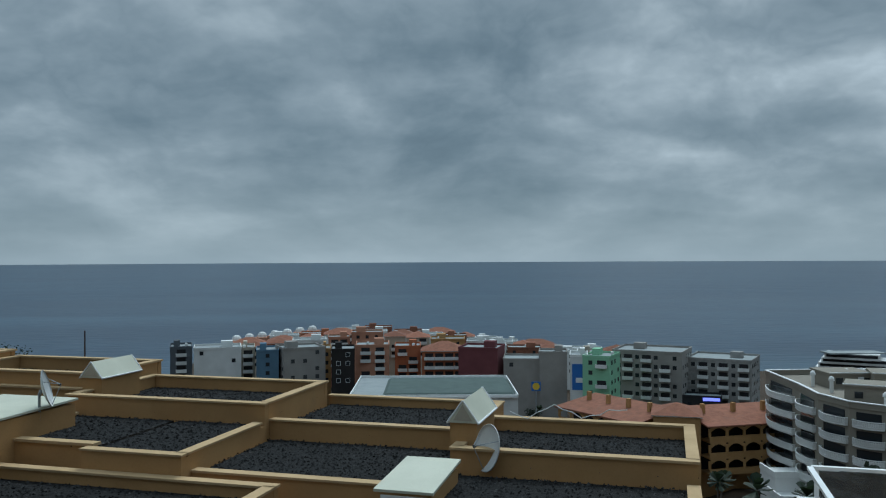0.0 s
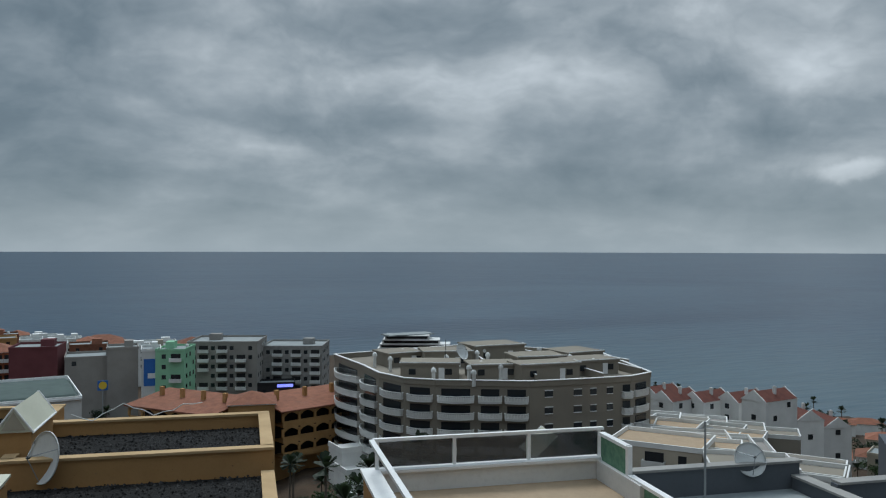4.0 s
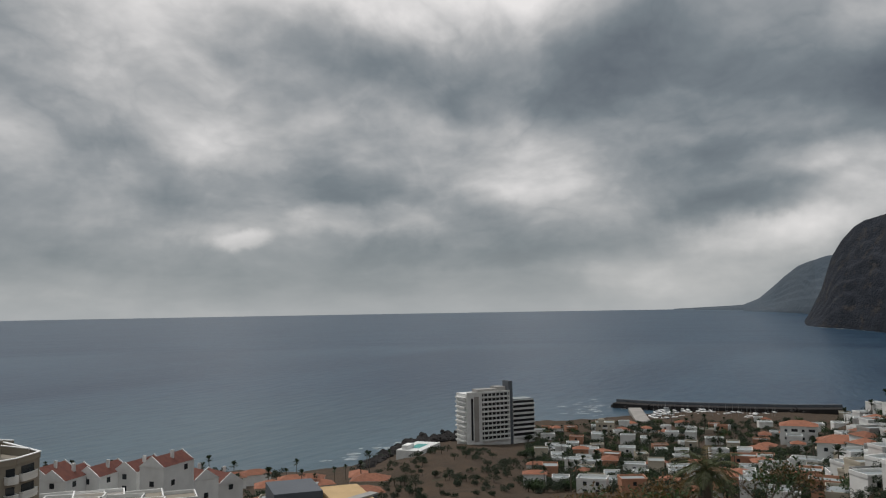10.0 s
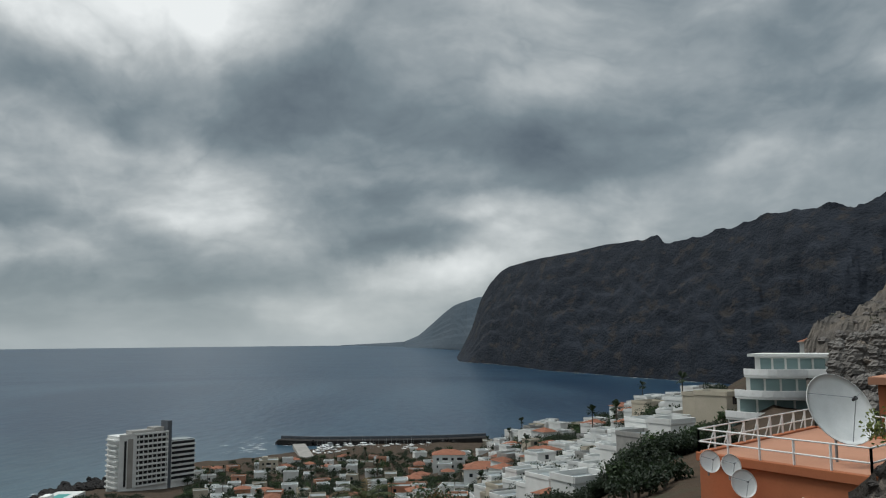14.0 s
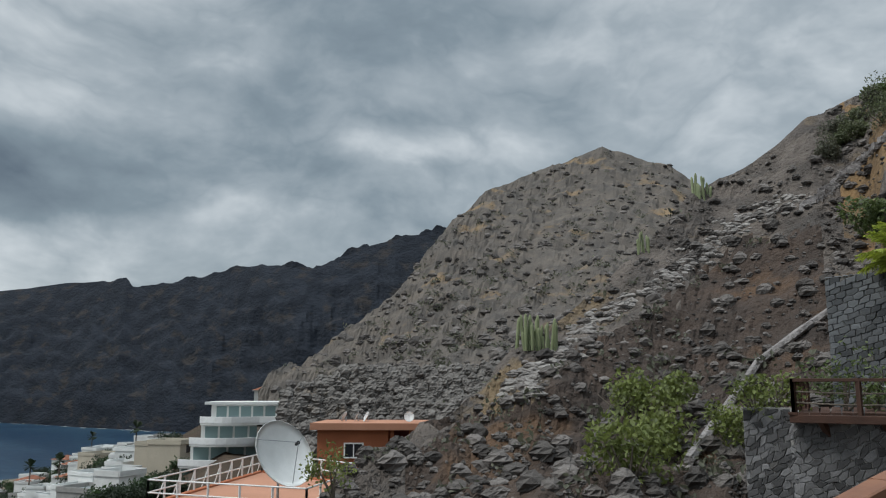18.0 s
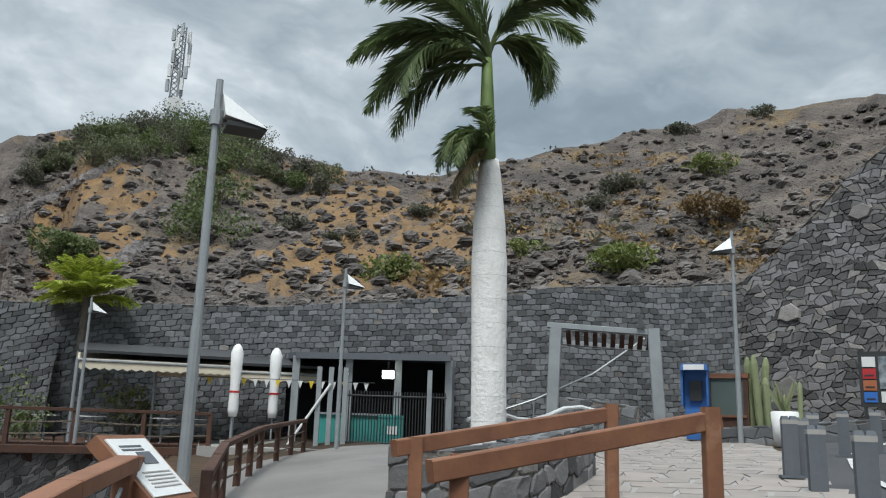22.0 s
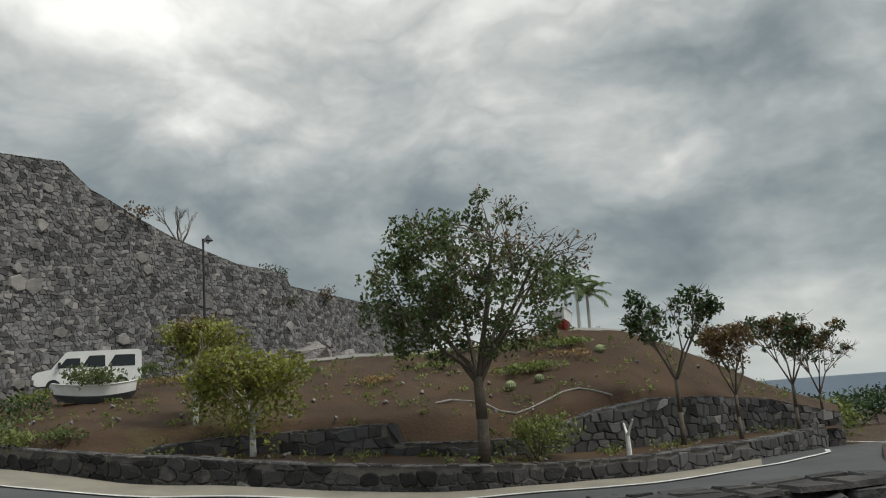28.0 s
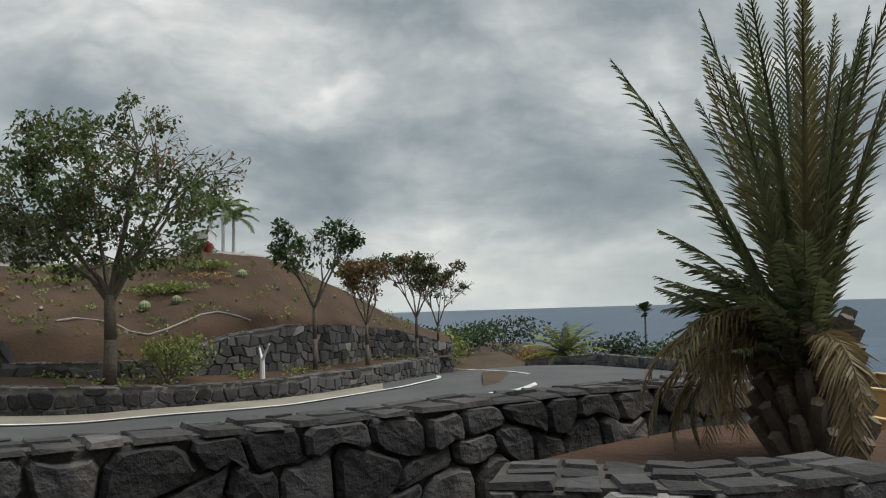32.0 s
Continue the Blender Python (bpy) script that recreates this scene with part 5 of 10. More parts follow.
def portal(at, turn):
    t = thing("gate_portal", "grey timber portal with a slatted canopy in front of stone walls", "portal", at, turn)
    for x in (-1.75, 1.75):
        part("leg", beam((x, 0, 0), (x * 0.92, 0, 3.1), 0.32, 0.4), "metal", t)
        part("rear_leg", beam((x, 1.3, 0), (x * 0.97, 1.1, 2.7), 0.2, 0.25), "metal", t)
    part("lintel", beam((-1.9, 0, 3.2), (1.75, 0, 2.95), 0.25, 0.18), "metal", t)
    part("rear_beam", beam((-1.7, 1.1, 2.75), (1.7, 1.1, 2.5), 0.2, 0.16), "metal", t)
    for i in range(11):
        x = -1.5 + i * 0.3
        part("slat", beam((x, -0.05, 3.02 - i * 0.02), (x, 1.15, 2.66 - i * 0.02), 0.16, 0.05), "dark_wood", t)
    part("post", Shape().box(1.2, -0.15, 3.1, 0.25, 0.2, 0.55, None, 0.1), "dark_metal", t)


portal(tuple(polar(-193.8, 28, 1.9)), -193)
rubble_wall("stair_side_wall", run_polar([(-190.8, 26.5, 0.9, 2.6), (-193, 25.5, 1.0, 2.5), (-196, 25, 1.2, 2.3), (-197, 26.5, 1.3, 2.0)]), 0.5, 0.45, 0.28, 0.05, 0.04, "low grey block wall by the portal", rest="block", seed=61)
rubble_wall("palm_bed_wall", run_polar([(-179.2, 11.4, -0.1, 1.35), (-183, 10.6, 0, 1.3), (-188, 10.9, 0.1, 1.4), (-191, 12.2, 0.3, 1.55), (-193, 14.5, 0.5, 1.7)]), 0.45, 0.5, 0.3, 0.05, 0.04, "low grey block wall round the palm bed",
            rest="block", stone="wall_stone", near=(0, 6), seed=62)
rubble_wall("cactus_bed_wall", run_polar([(-200, 25.2, 1.1, 1.75), (-206, 25.5, 1.3, 1.95), (-213, 28, 1.7, 2.3), (-222, 31, 2.1, 2.55)]), 0.4, 0.5, 0.3, 0.05, 0.04, "low stone kerb wall of a cactus bed", rest="block", seed=63)
solo("rope_rail", Shape().tube([polar(-184.5 - i * 1.1, 17 + i * 0.3, 1.75 + 0.12 * math.sin(i * 1.2) + i * 0.04) for i in range(10)], 0.045), "dish", "thick white rope slung along a path", "rope")
solo("stair_handrail", Shape().tube([polar(-184.5, 29, 1.8), polar(-189, 29, 2.6), polar(-193, 30, 3.6), polar(-196.5, 31, 5.0)], 0.04).rod(polar(-189, 29, 1.2), polar(-189, 29, 2.6), 0.03).rod(polar(-185, 29, 1), polar(-185, 29, 1.85), 0.03),
     "metal", "thin grey stair handrail against the wall", "handrail")


def pot(at):
    t = thing("plant_pot", "tall white plant pot with spiky leaves", "plant pot", at)
    part("pot", Shape().lathe([(0.3, 0), (0.36, 0.9), (0.32, 0.92), (0.3, 0.85)], 14), "white_paint", t, smooth=True)
    s = Shape()
    for k in range(14):
        q = Matrix.Rotation(k * 2.4, 4, "Z") @ Matrix.Rotation(0.25 + 0.05 * (k % 7), 4, "Y")
        s.add([q @ Vector(v) + Vector((0, 0, 0.85)) for v in ((-.04, 0, 0), (.04, 0, 0), (0.05, 0.01, 0.5), (0, 0, 1.0), (-.05, 0.01, 0.5))], [(0, 1, 2, 3, 4)])
    part("leaves", s, "cactus", t)


pot(tuple(polar(-205.1, 24.2, 1.35)))


def column_cactus(at, h, n, seed, label="clump of tall pale green column cactus"):
    t = thing("column_cactus", label, "cactus", at)
    rnd = random.Random(seed)
    for k in range(n):
        x, y, hh = rnd.gauss(0, 0.12 * n ** 0.6), rnd.gauss(0, 0.1 * n ** 0.6), h * rnd.uniform(0.45, 1)
        r = h * 0.045
        s = Shape().lathe([(r * 0.8, 0), (r, hh * 0.2), (r, hh * 0.88), (r * 0.6, hh * 0.97), (r * 0.15, hh)], 9, pose(x, y, 0, rnd.uniform(-6, 6), rnd.uniform(-6, 6)))
        part("stem", s, "cactus", t, smooth=False)
    return t


column_cactus(tuple(polar(-203.9, 27, 1.7)), 2.5, 6, 3)
column_cactus(tuple(polar(-204.8, 28, 1.7)), 1.8, 4, 4)


# ---- plants ----
def leaf_cloud(s, c, r, n, size, rnd, flat=0.8, hollow=0.4):
    """Small leaf quads scattered through an uneven clump."""
    for _ in range(n):
        while True:
            p = Vector((rnd.uniform(-1, 1), rnd.uniform(-1, 1), rnd.uniform(-1, 1)))
            if hollow < p.length < 1:
                break
        p = Vector((p.x * r, p.y * r, p.z * r * flat)) + Vector(c)
        q = Euler((rnd.uniform(-1.2, 1.2), rnd.uniform(-1.2, 1.2), rnd.uniform(0, 6.3))).to_matrix()
        a, b = size * rnd.uniform(0.6, 1.3), size * rnd.uniform(0.35, 0.7)
        s.add([p + q @ Vector(v) for v in ((-a, 0, 0), (0, -b, a * 0.15), (a, 0, 0), (0, b, a * 0.15))], [(0, 1, 2, 3)])


def branches(s, p, d, length, r, depth, rnd, tips, spread=0.55):
    q = p + d * length
    s.rod(p, q, r, r * 0.68, 6 if depth > 1 else 4, False)
    if depth == 0:
        tips.append(q)
        return
    for k in range(rnd.choice((2, 3)) if depth > 1 else 3):
        e = (d + Vector((rnd.uniform(-1, 1), rnd.uniform(-1, 1), rnd.uniform(-0.35, 0.6))) * spread).normalized()
        branches(s, q, e, length * rnd.uniform(0.62, 0.88), r * 0.6, depth - 1, rnd, tips, spread)
    if depth < 3:
        tips.append(q)


def leafy_tree(name, at, trunk_h, r0, limb, depth, leaf_r, leaf_n, size, seed, label, leaf="leaf", bark="bark", fill=0.8, twig=0.0, lean=(0, 0), group="", dry=0.0, spread=0.6, droop=0.0, side=0):
    rnd = random.Random(seed)
    t = thing(name, label, "tree", at, 0, group)
    s, tips = Shape(), []
    top = Vector((lean[0], lean[1], trunk_h))
    s.tube([Vector((0, 0, -0.1)), Vector((lean[0] * 0.3, lean[1] * 0.3, trunk_h * 0.5)), top], r0, 9, r0 * 0.72)
    limbs = Shape()
    for k in range(4):
        a = k * 1.57 + rnd.uniform(-.4, .4)
        branches(limbs, top, Vector((math.cos(a) * spread, math.sin(a) * spread, 0.85)).normalized(), limb, r0 * 0.55, depth, rnd, tips, spread)
    for k in range(side):
        a = -1.7 + k * 0.9 + rnd.uniform(-.2, .2)
        branches(limbs, top * 0.92, Vector((math.cos(a), math.sin(a), 0.55)).normalized(), limb * 0.85, r0 * 0.36, depth - 1, rnd, tips, spread * 0.9)
    part("trunk", s, bark, t, smooth=True)
    part("branchwork", limbs, bark, t)
    crown, dead = Shape(), Shape()
    for q in tips:
        if rnd.random() < fill:
            leaf_cloud(dead if rnd.random() < dry else crown, q, leaf_r * rnd.uniform(0.7, 1.3), leaf_n, size, rnd, hollow=0.1)
            if droop and rnd.random() < 0.6:
                leaf_cloud(crown, q - Vector((rnd.uniform(-.1, .1), rnd.uniform(-.1, .1), droop * rnd.uniform(0.4, 1.2))), leaf_r * 0.6, leaf_n // 2, size, rnd, 1.6, 0.1)
        elif twig:
            for _ in range(5):
                e = q + Vector((rnd.uniform(-1, 1), rnd.uniform(-1, 1), rnd.uniform(-0.5, 1))) * twig
                dead.rod(q, e, 0.012, 0.005, 3, False)
    if crown.v:
        part("crown", crown, leaf, t)
    if dead.v:
        part("dry_growth", dead, "leaf_dry", t, "dry seed pods and twigs")
    return t


def bush(at, r, h, n, size, seed, leaf, label, category="bush", group=""):
    rnd = random.Random(seed)
    t = thing("bush", label, category, at, 0, group)
    s = Shape()
    for k in range(6):
        c = (rnd.gauss(0, r * 0.4), rnd.gauss(0, r * 0.4), h * rnd.uniform(0.25, 0.75))
        leaf_cloud(s, c, r * rnd.uniform(0.4, 0.7), n // 6, size, rnd, min(1.4, h / r * 0.7), 0.2)
    part("foliage", s, leaf, t)
    st = Shape()
    for k in range(5):
        st.rod((0, 0, -0.1), (rnd.gauss(0, r * 0.4), rnd.gauss(0, r * 0.4), h * 0.6), 0.03 * h, 0.01 * h, 4, False)
    part("woody_base", st, "bark", t)
    return t


def frond(s, base, az, rise, length, droop, leaflet, n, rnd, width=0.035, vee=0.9):
    """An arching palm leaf: a rib with leaflets in a shallow V."""
    pts, p, ang = [], Vector(base), rise
    st = length / 10
    for i in range(11):
        pts.append(p.copy())
        p = p + Vector((math.cos(az) * math.cos(ang), math.sin(az) * math.cos(ang), math.sin(ang))) * st
        ang -= droop / 10
    for i in range(10):
        s.rod(pts[i], pts[i + 1], 0.035 * (1 - i / 11) * length / 2.5, 0.035 * (1 - (i + 1) / 11) * length / 2.5, 4, False)
    side = Vector((-math.sin(az), math.cos(az), 0))
    for k in range(n):
        t = 0.12 + 0.88 * k / n
        i = min(9, int(t * 10))
        q = pts[i].lerp(pts[i + 1], t * 10 - i)
        f = (pts[i + 1] - pts[i]).normalized()
        upv = side.cross(f)
        ln = leaflet * (math.sin(math.pi * min(1, t * 0.93 + 0.07)) ** 0.6) * rnd.uniform(0.8, 1.15)
        for sg in (-1, 1):
            d = (f * 0.75 + side * sg * vee + upv * rnd.uniform(-0.05, 0.35)).normalized()
            w = f * width
            e = q + d * ln - Vector((0, 0, ln * 0.18))
            m = q + d * ln * 0.5
            s.add([q - w, q + w, m + w * 1.1, e, m - w * 1.1], [(0, 1, 2, 3, 4)])


def date_palm(at, seed, label):
    rnd = random.Random(seed)
    t = thing("date_palm", label, "palm tree", at)
    trunk = Shape()
    for k in range(60):
        a, z = k * 2.4, 0.05 + 0.85 * k / 60
        r = 0.33 * (1 - 0.3 * z)
        trunk.rod((math.cos(a) * r * 0.6, math.sin(a) * r * 0.6, z - 0.1), (math.cos(a) * r * 1.25, math.sin(a) * r * 1.25, z + 0.18), 0.08, 0.05, 5)
    part("trunk", trunk, "bark", t)
    for k in range(30):
        s = Shape()
        az = k * 2.39996
        rise = lerp(1.5, 1.32 if math.cos(az - 0.68) > 0.3 else 1.12, (k / 30) ** 1.1)
        frond(s, (0, 0, 0.45 + 0.2 * rnd.random()), az, rise, rnd.uniform(2.35, 2.95) - k * 0.012, rnd.uniform(-0.1, 0.3) + k * 0.004, 0.27, 58, rnd, 0.011, 0.4)
        part("frond", s, "frond" if k % 3 else "frond_olive", t)
    for k in range(60):
        az = k * 2.39996
        if math.cos(az - 0.68) > 0.2:
            continue
        s = Shape()
        frond(s, (0, 0, 0.35 + 0.4 * rnd.random()), az, rnd.uniform(0.75, 1.25), rnd.uniform(0.9, 1.45), rnd.uniform(0.5, 1.2), 0.22, 40, rnd, 0.011, 0.45)
        part("frond", s, "frond", t)
    for k in range(34):
        if math.cos(k * 0.9 + 0.2 - 0.68) > 0.3:
            continue
        s = Shape()
        frond(s, (0, 0, 0.65), k * 0.9 + 0.2, rnd.uniform(0.5, 1.1), rnd.uniform(1.2, 1.6), rnd.uniform(2.2, 3.0), 0.28, 30, rnd, 0.012, 0.5)
        part("dead_frond", s, "frond_dry", t, "hanging straw-coloured dead frond")
    return t


def royal_palm(at, seed):
    rnd = random.Random(seed)
    t = thing("royal_palm", "royal palm with a whitewashed swollen trunk and windblown fronds", "palm tree", at)
    prof = [(0.36, -0.1), (0.33, 0.25), (0.295, 1.1), (0.29, 1.9), (0.30, 3.1), (0.305, 3.8), (0.28, 4.5), (0.23, 5.1), (0.19, 5.5), (0.16, 5.7)]
    part("trunk", Shape().lathe(prof, 18, Matrix.Shear("XY", 4, (0.012, -0.02))), "white_bark", t, "whitewashed ringed trunk", True)
    for k in range(13):
        z = 0.4 + k * 0.4
        r = table([(b, a) for a, b in prof], z)
        part("trunk_ring", Shape().lathe([(r * 0.97, z - 0.008), (r * 1.008, z), (r * 0.97, z + 0.008)], 18, Matrix.Shear("XY", 4, (0.012, -0.02))), "concrete", t)
    part("crownshaft", Shape().lathe([(0.15, 5.67), (0.14, 6.2), (0.115, 7.0), (0.09, 7.6)], 12, Matrix.Shear("XY", 4, (0.02, -0.01))), "palm_green", t, "smooth green crownshaft", True)
    # the crown is blown to one side: heading about the trunk, rise, reach, bend
    for k in range(22):
        s = Shape()
        if k < 14:
            az, rise, reach, bend = rnd.uniform(-1.0, 1.0), 0.3 + 1.1 * k / 14, rnd.uniform(2.5, 3.3), rnd.uniform(1.5, 2.1)
        elif k < 19:
            az, rise, reach, bend = math.pi + rnd.uniform(-0.6, 0.6), rnd.uniform(0.95, 1.3), rnd.uniform(2.3, 2.9), rnd.uniform(1.7, 2.4)
        else:
            az, rise, reach, bend = math.pi + 0.4 * (k - 20), 0.4, 1.7, 2.3
        frond(s, (0.1, -0.05, 7.45 + 0.02 * k), az, rise, reach, bend, 0.66, 100, rnd, 0.017, 0.55)
        part("frond", s, "frond_royal", t)
    for k in range(9):
        s = Shape()
        frond(s, (0.05, 0, 5.95), -1.2 + k * 0.3, rnd.uniform(0.2, 0.9), rnd.uniform(1.0, 1.5), rnd.uniform(1.6, 2.4), 0.42, 50, rnd, 0.015, 0.55)
        part("frond", s, "frond_royal", t)
    for k in range(5):
        s = Shape()
        frond(s, (0.05, 0, 5.85), -0.5 + k * 0.35, rnd.uniform(-0.5, 0.1), 1.2, 1.2, 0.3, 34, rnd, 0.014, 0.5)
        part("dead_frond", s, "frond_dry", t, "browned hanging frond")
    return t


royal_palm(tuple(polar(-186.0, 13.6, 0.5)), 4)
date_palm(tuple(polar(-320.8, 6.0, 0.45)), 9, "young date palm with upright shaggy green fronds and dead ones hanging")
# open rubbish bag held in the planter's edge
rb_ = thing("rubbish_bag", "open black plastic rubbish bag set into the planter edge", "rubbish bag", tuple(polar(-311.2, 3.3, 0.42)))
crumple = random.Random(5)
bag = Shape()
for z, r in ((-0.3, 0.15), (0.0, 0.19), (0.22, 0.215), (0.27, 0.235), (0.25, 0.20), (0.1, 0.17), (-0.2, 0.13)):
    bag.v += [(math.cos(k * 0.3491) * r * crumple.uniform(0.9, 1.1), math.sin(k * 0.3491) * r * crumple.uniform(0.9, 1.1), z + crumple.uniform(-0.02, 0.02)) for k in range(18)]
bag.f = [(j * 18 + k, j * 18 + (k + 1) % 18, j * 18 + 18 + (k + 1) % 18, j * 18 + 18 + k) for j in range(6) for k in range(18)] + [tuple(range(108, 126))]
part("bag", bag, "black_plastic", rb_)
# soil bed under the palm
s = Shape()
ring = [polar(-301, 5.6, 0.5), polar(-299.5, 4.2, 0.5), polar(-306, 4.2, 0.5), polar(-316, 4.3, 0.5), polar(-326, 4.9, 0.5), polar(-328, 6.6, 0.5), polar(-323, 8.2, 0.5), polar(-314, 7.4, 0.5), polar(-307, 6.4, 0.5)]
s.prism([(p.x, p.y) for p in ring], -0.2, 0.5)
solo("palm_bed", s, "red_soil", "reddish bare soil bed round the palm", "soil bed", kind="structure")

# the planted bank across the road
BANK = [(-240.5, 1.5, 1.7), (-246, 1.5, 2.9), (-251, 1.3, 3.2), (-256, 1.25, 3.3), (-262, 1.2, 3.45), (-267, 1.0, 3.5), (-272, 0.9, 3.4), (-277, 0.6, 3.6), (-281, 0.9, 4.0), (-285, 1.2, 3.85), (-288, 1.1, 3.2), (-291, 0.8, 2.3), (-295, 0.2, 0.8), (-298, -0.6, -0.2)]


def bank_d(a):
    front = table(sorted((p[0], p[1]) for p in FAR_PLANTER), a)
    return front


def bank_z(a, d):
    f = bank_d(a) + 0.25
    wall_top = table(sorted((p[0], p[3]) for p in FAR_PLANTER), a) - 0.06
    terrace = table([(-298, 9), (-287, 4.6), (-279, 3.6), (-268, 3.0), (-258, 2.4), (-250, 0.6), (-240, 0.2)], a)
    top_d = f + table([(-298, 13), (-285, 13), (-270, 13), (-258, 15), (-250, 13), (-244, 9), (-240, 5)], a)
    t0 = table(sorted((p[0], p[1]) for p in BANK), a)
    t1 = table(sorted((p[0], p[2]) for p in BANK), a)
    if d < f + terrace:
        return lerp(wall_top, wall_top + 0.12, (d - f) / terrace)
    t = min(1.0, (d - f - terrace) / (top_d - f - terrace))
    step = max(0.0, min(1.0, (d - f - terrace) / 0.5))
    low = lerp(wall_top + 0.12, max(t0, wall_top + 0.12), step)
    return lerp(low, max(t1, low), t ** 0.85) + 0.06 * rough(a * 2, d, 0.8) * min(1, d - f)


polar_sheet("planted_bank", [-240.3 - i * 0.6 for i in range(97)], [lambda a, k=k: bank_d(a) + 0.2 + k * 0.45 for k in range(48)],
            lambda a, d: bank_z(a, d) if d < bank_d(a) + 17 else lerp(bank_z(a, d), land(a, d) - 0.6, min(1, (d - bank_d(a) - 17) / 3)), "bank_soil", "bare olive-brown planted bank with sparse green growth", "bank")


def on_bank(az, off):
    d = bank_d(az) + off
    return polar(az, d, bank_z(az, d))


def shade_tree(at, toward, label):
    """Forked trunk under a broad, gappy crown: dense on one side, bare twigs on the other."""
    rnd = random.Random(14)
    t = thing("shade_tree", label, "tree", at)
    fork = Vector((0, 0, 2.0))
    part("trunk", Shape().tube([Vector((0, 0, -0.1)), Vector((0.04, 0.02, 1.0)), fork], 0.155, 10, 0.12), "bark", t, smooth=True)
    depth = Vector((-toward.y, toward.x, 0))
    limbs, crown, dead, nodes = Shape(), Shape(), Shape(), []
    for k in range(9):
        a = k * 0.698 + rnd.uniform(-0.25, 0.25)
        out, up = rnd.uniform(0.55, 1.0), rnd.uniform(0.9, 2.3)
        mid = fork + toward * (math.cos(a) * 0.9 * out) + depth * (math.sin(a) * 0.8 * out) + Vector((0, 0, up * 0.55))
        end = fork + toward * (math.cos(a) * 2.0 * out) + depth * (math.sin(a) * 1.6 * out) + Vector((0, 0, up * 1.35))
        base = fork - Vector((0, 0, 0.25 * rnd.random()))
        limbs.tube([base, base.lerp(mid, 0.5) + Vector((0, 0, 0.12)), mid, end], 0.075, 6, 0.03)
        nodes += [mid, mid.lerp(end, 0.5), end]
    k = 0
    while k < 125:
        x, y, z = rnd.uniform(-1, 1), rnd.uniform(-1, 1), rnd.uniform(-1, 1)
        r = math.sqrt(x * x + y * y + z * z)
        if r > 1 or (z < -0.45 and abs(x) > 0.8) or (z < -0.2 and x > 0.45 and rnd.random() < 0.6):
            continue
        k += 1
        q = Vector((0, 0, 4.3)) + toward * (x * 2.8 - 0.05) + depth * (y * 2.3) + Vector((0, 0, z * 2.15 + 0.1 * x))
        near = min(nodes, key=lambda n: (n - q).length + (0.6 if n.z > q.z + 0.4 else 0))
        bend = near.lerp(q, 0.55) + Vector((0, 0, 0.12))
        limbs.rod(near, bend, 0.022, 0.015, 4, False)
        limbs.rod(bend, q, 0.015, 0.006, 4, False)
        wispy = x > 0.25 and z > 0.1
        if not wispy or rnd.random() < 0.4:
            leaf_cloud(crown, q, rnd.uniform(0.28, 0.52), 74, 0.075, rnd, 0.75, 0.1)
            if rnd.random() < 0.4:
                leaf_cloud(crown, q - Vector((0, 0, rnd.uniform(0.3, 0.55))), 0.22, 22, 0.065, rnd, 1.3, 0.1)
        if wispy or rnd.random() < 0.35:
            for _ in range(7):
                e = q + (toward * rnd.uniform(-0.3, 0.9) + depth * rnd.uniform(-0.7, 0.7) + Vector((0, 0, rnd.uniform(-0.3, 0.8)))) * 0.55
                dead.rod(q, e, 0.010, 0.005, 3, False)
                leaf_cloud(dead, e - Vector((0, 0, 0.08)), 0.09, 4, 0.05, rnd, 1.6, 0.0)
    part("branchwork", limbs, "bark", t)
    part("crown", crown, "leaf_shade", t)
    part("dry_growth", dead, "leaf_dry", t, "dry seed pods and bare twigs")


shade_tree(tuple(on_bank(-275.1, 1.3)), (polar(-276, 20, 0) - polar(-274, 20, 0)).normalized(), "broad roadside tree with thinning green leaves and dry pods")
leafy_tree("young_tree", tuple(on_bank(-288.4, 2.2)), 1.8, 0.08, 0.87, 3, 0.3, 26, 0.085, 15, "slender young tree with sparse leaves by the stone wall", fill=0.6, twig=0.3, spread=0.45, group="young roadside trees")
leafy_tree("young_tree", tuple(on_bank(-292.0, 1.8)), 1.3, 0.07, 0.72, 3, 0.3, 24, 0.08, 16, "slender young tree with browning leaves by the stone wall", leaf="leaf_dry", fill=0.55, twig=0.3, dry=0.4, spread=0.42, group="young roadside trees")
leafy_tree("young_tree", tuple(on_bank(-295.5, 1.5)), 1.5, 0.07, 0.82, 3, 0.26, 22, 0.08, 17, "slender young tree, half bare, by the stone wall", fill=0.5, twig=0.35, dry=0.3, spread=0.42, group="young roadside trees")
leafy_tree("young_tree", tuple(on_bank(-297.0, 2.0)), 1.1, 0.06, 0.82, 3, 0.22, 18, 0.07, 18, "slender young tree, half bare, by the stone wall", fill=0.4, twig=0.35, dry=0.3, spread=0.42, group="young roadside trees")
leafy_tree("pepper_tree", tuple(on_bank(-259.6, 2.0)), 0.8, 0.09, 0.62, 3, 0.42, 40, 0.07, 19, "small drooping pepper tree with bright green leaves", leaf="leaf_pepper", bark="white_bark", fill=0.8, spread=0.7, droop=1.0, dry=0.08)
leafy_tree("pepper_tree", tuple(on_bank(-256.0, 3.0)), 1.0, 0.08, 0.62, 3, 0.36, 30, 0.07, 20, "small pepper tree with a whitewashed trunk", leaf="leaf_pepper", bark="white_bark", fill=0.8, dry=0.25, droop=0.9)
bush(tuple(on_bank(-278.8, 1.4)), 1.05, 1.3, 900, 0.07, 21, "leaf_light", "feathery light green shrub on the bank")
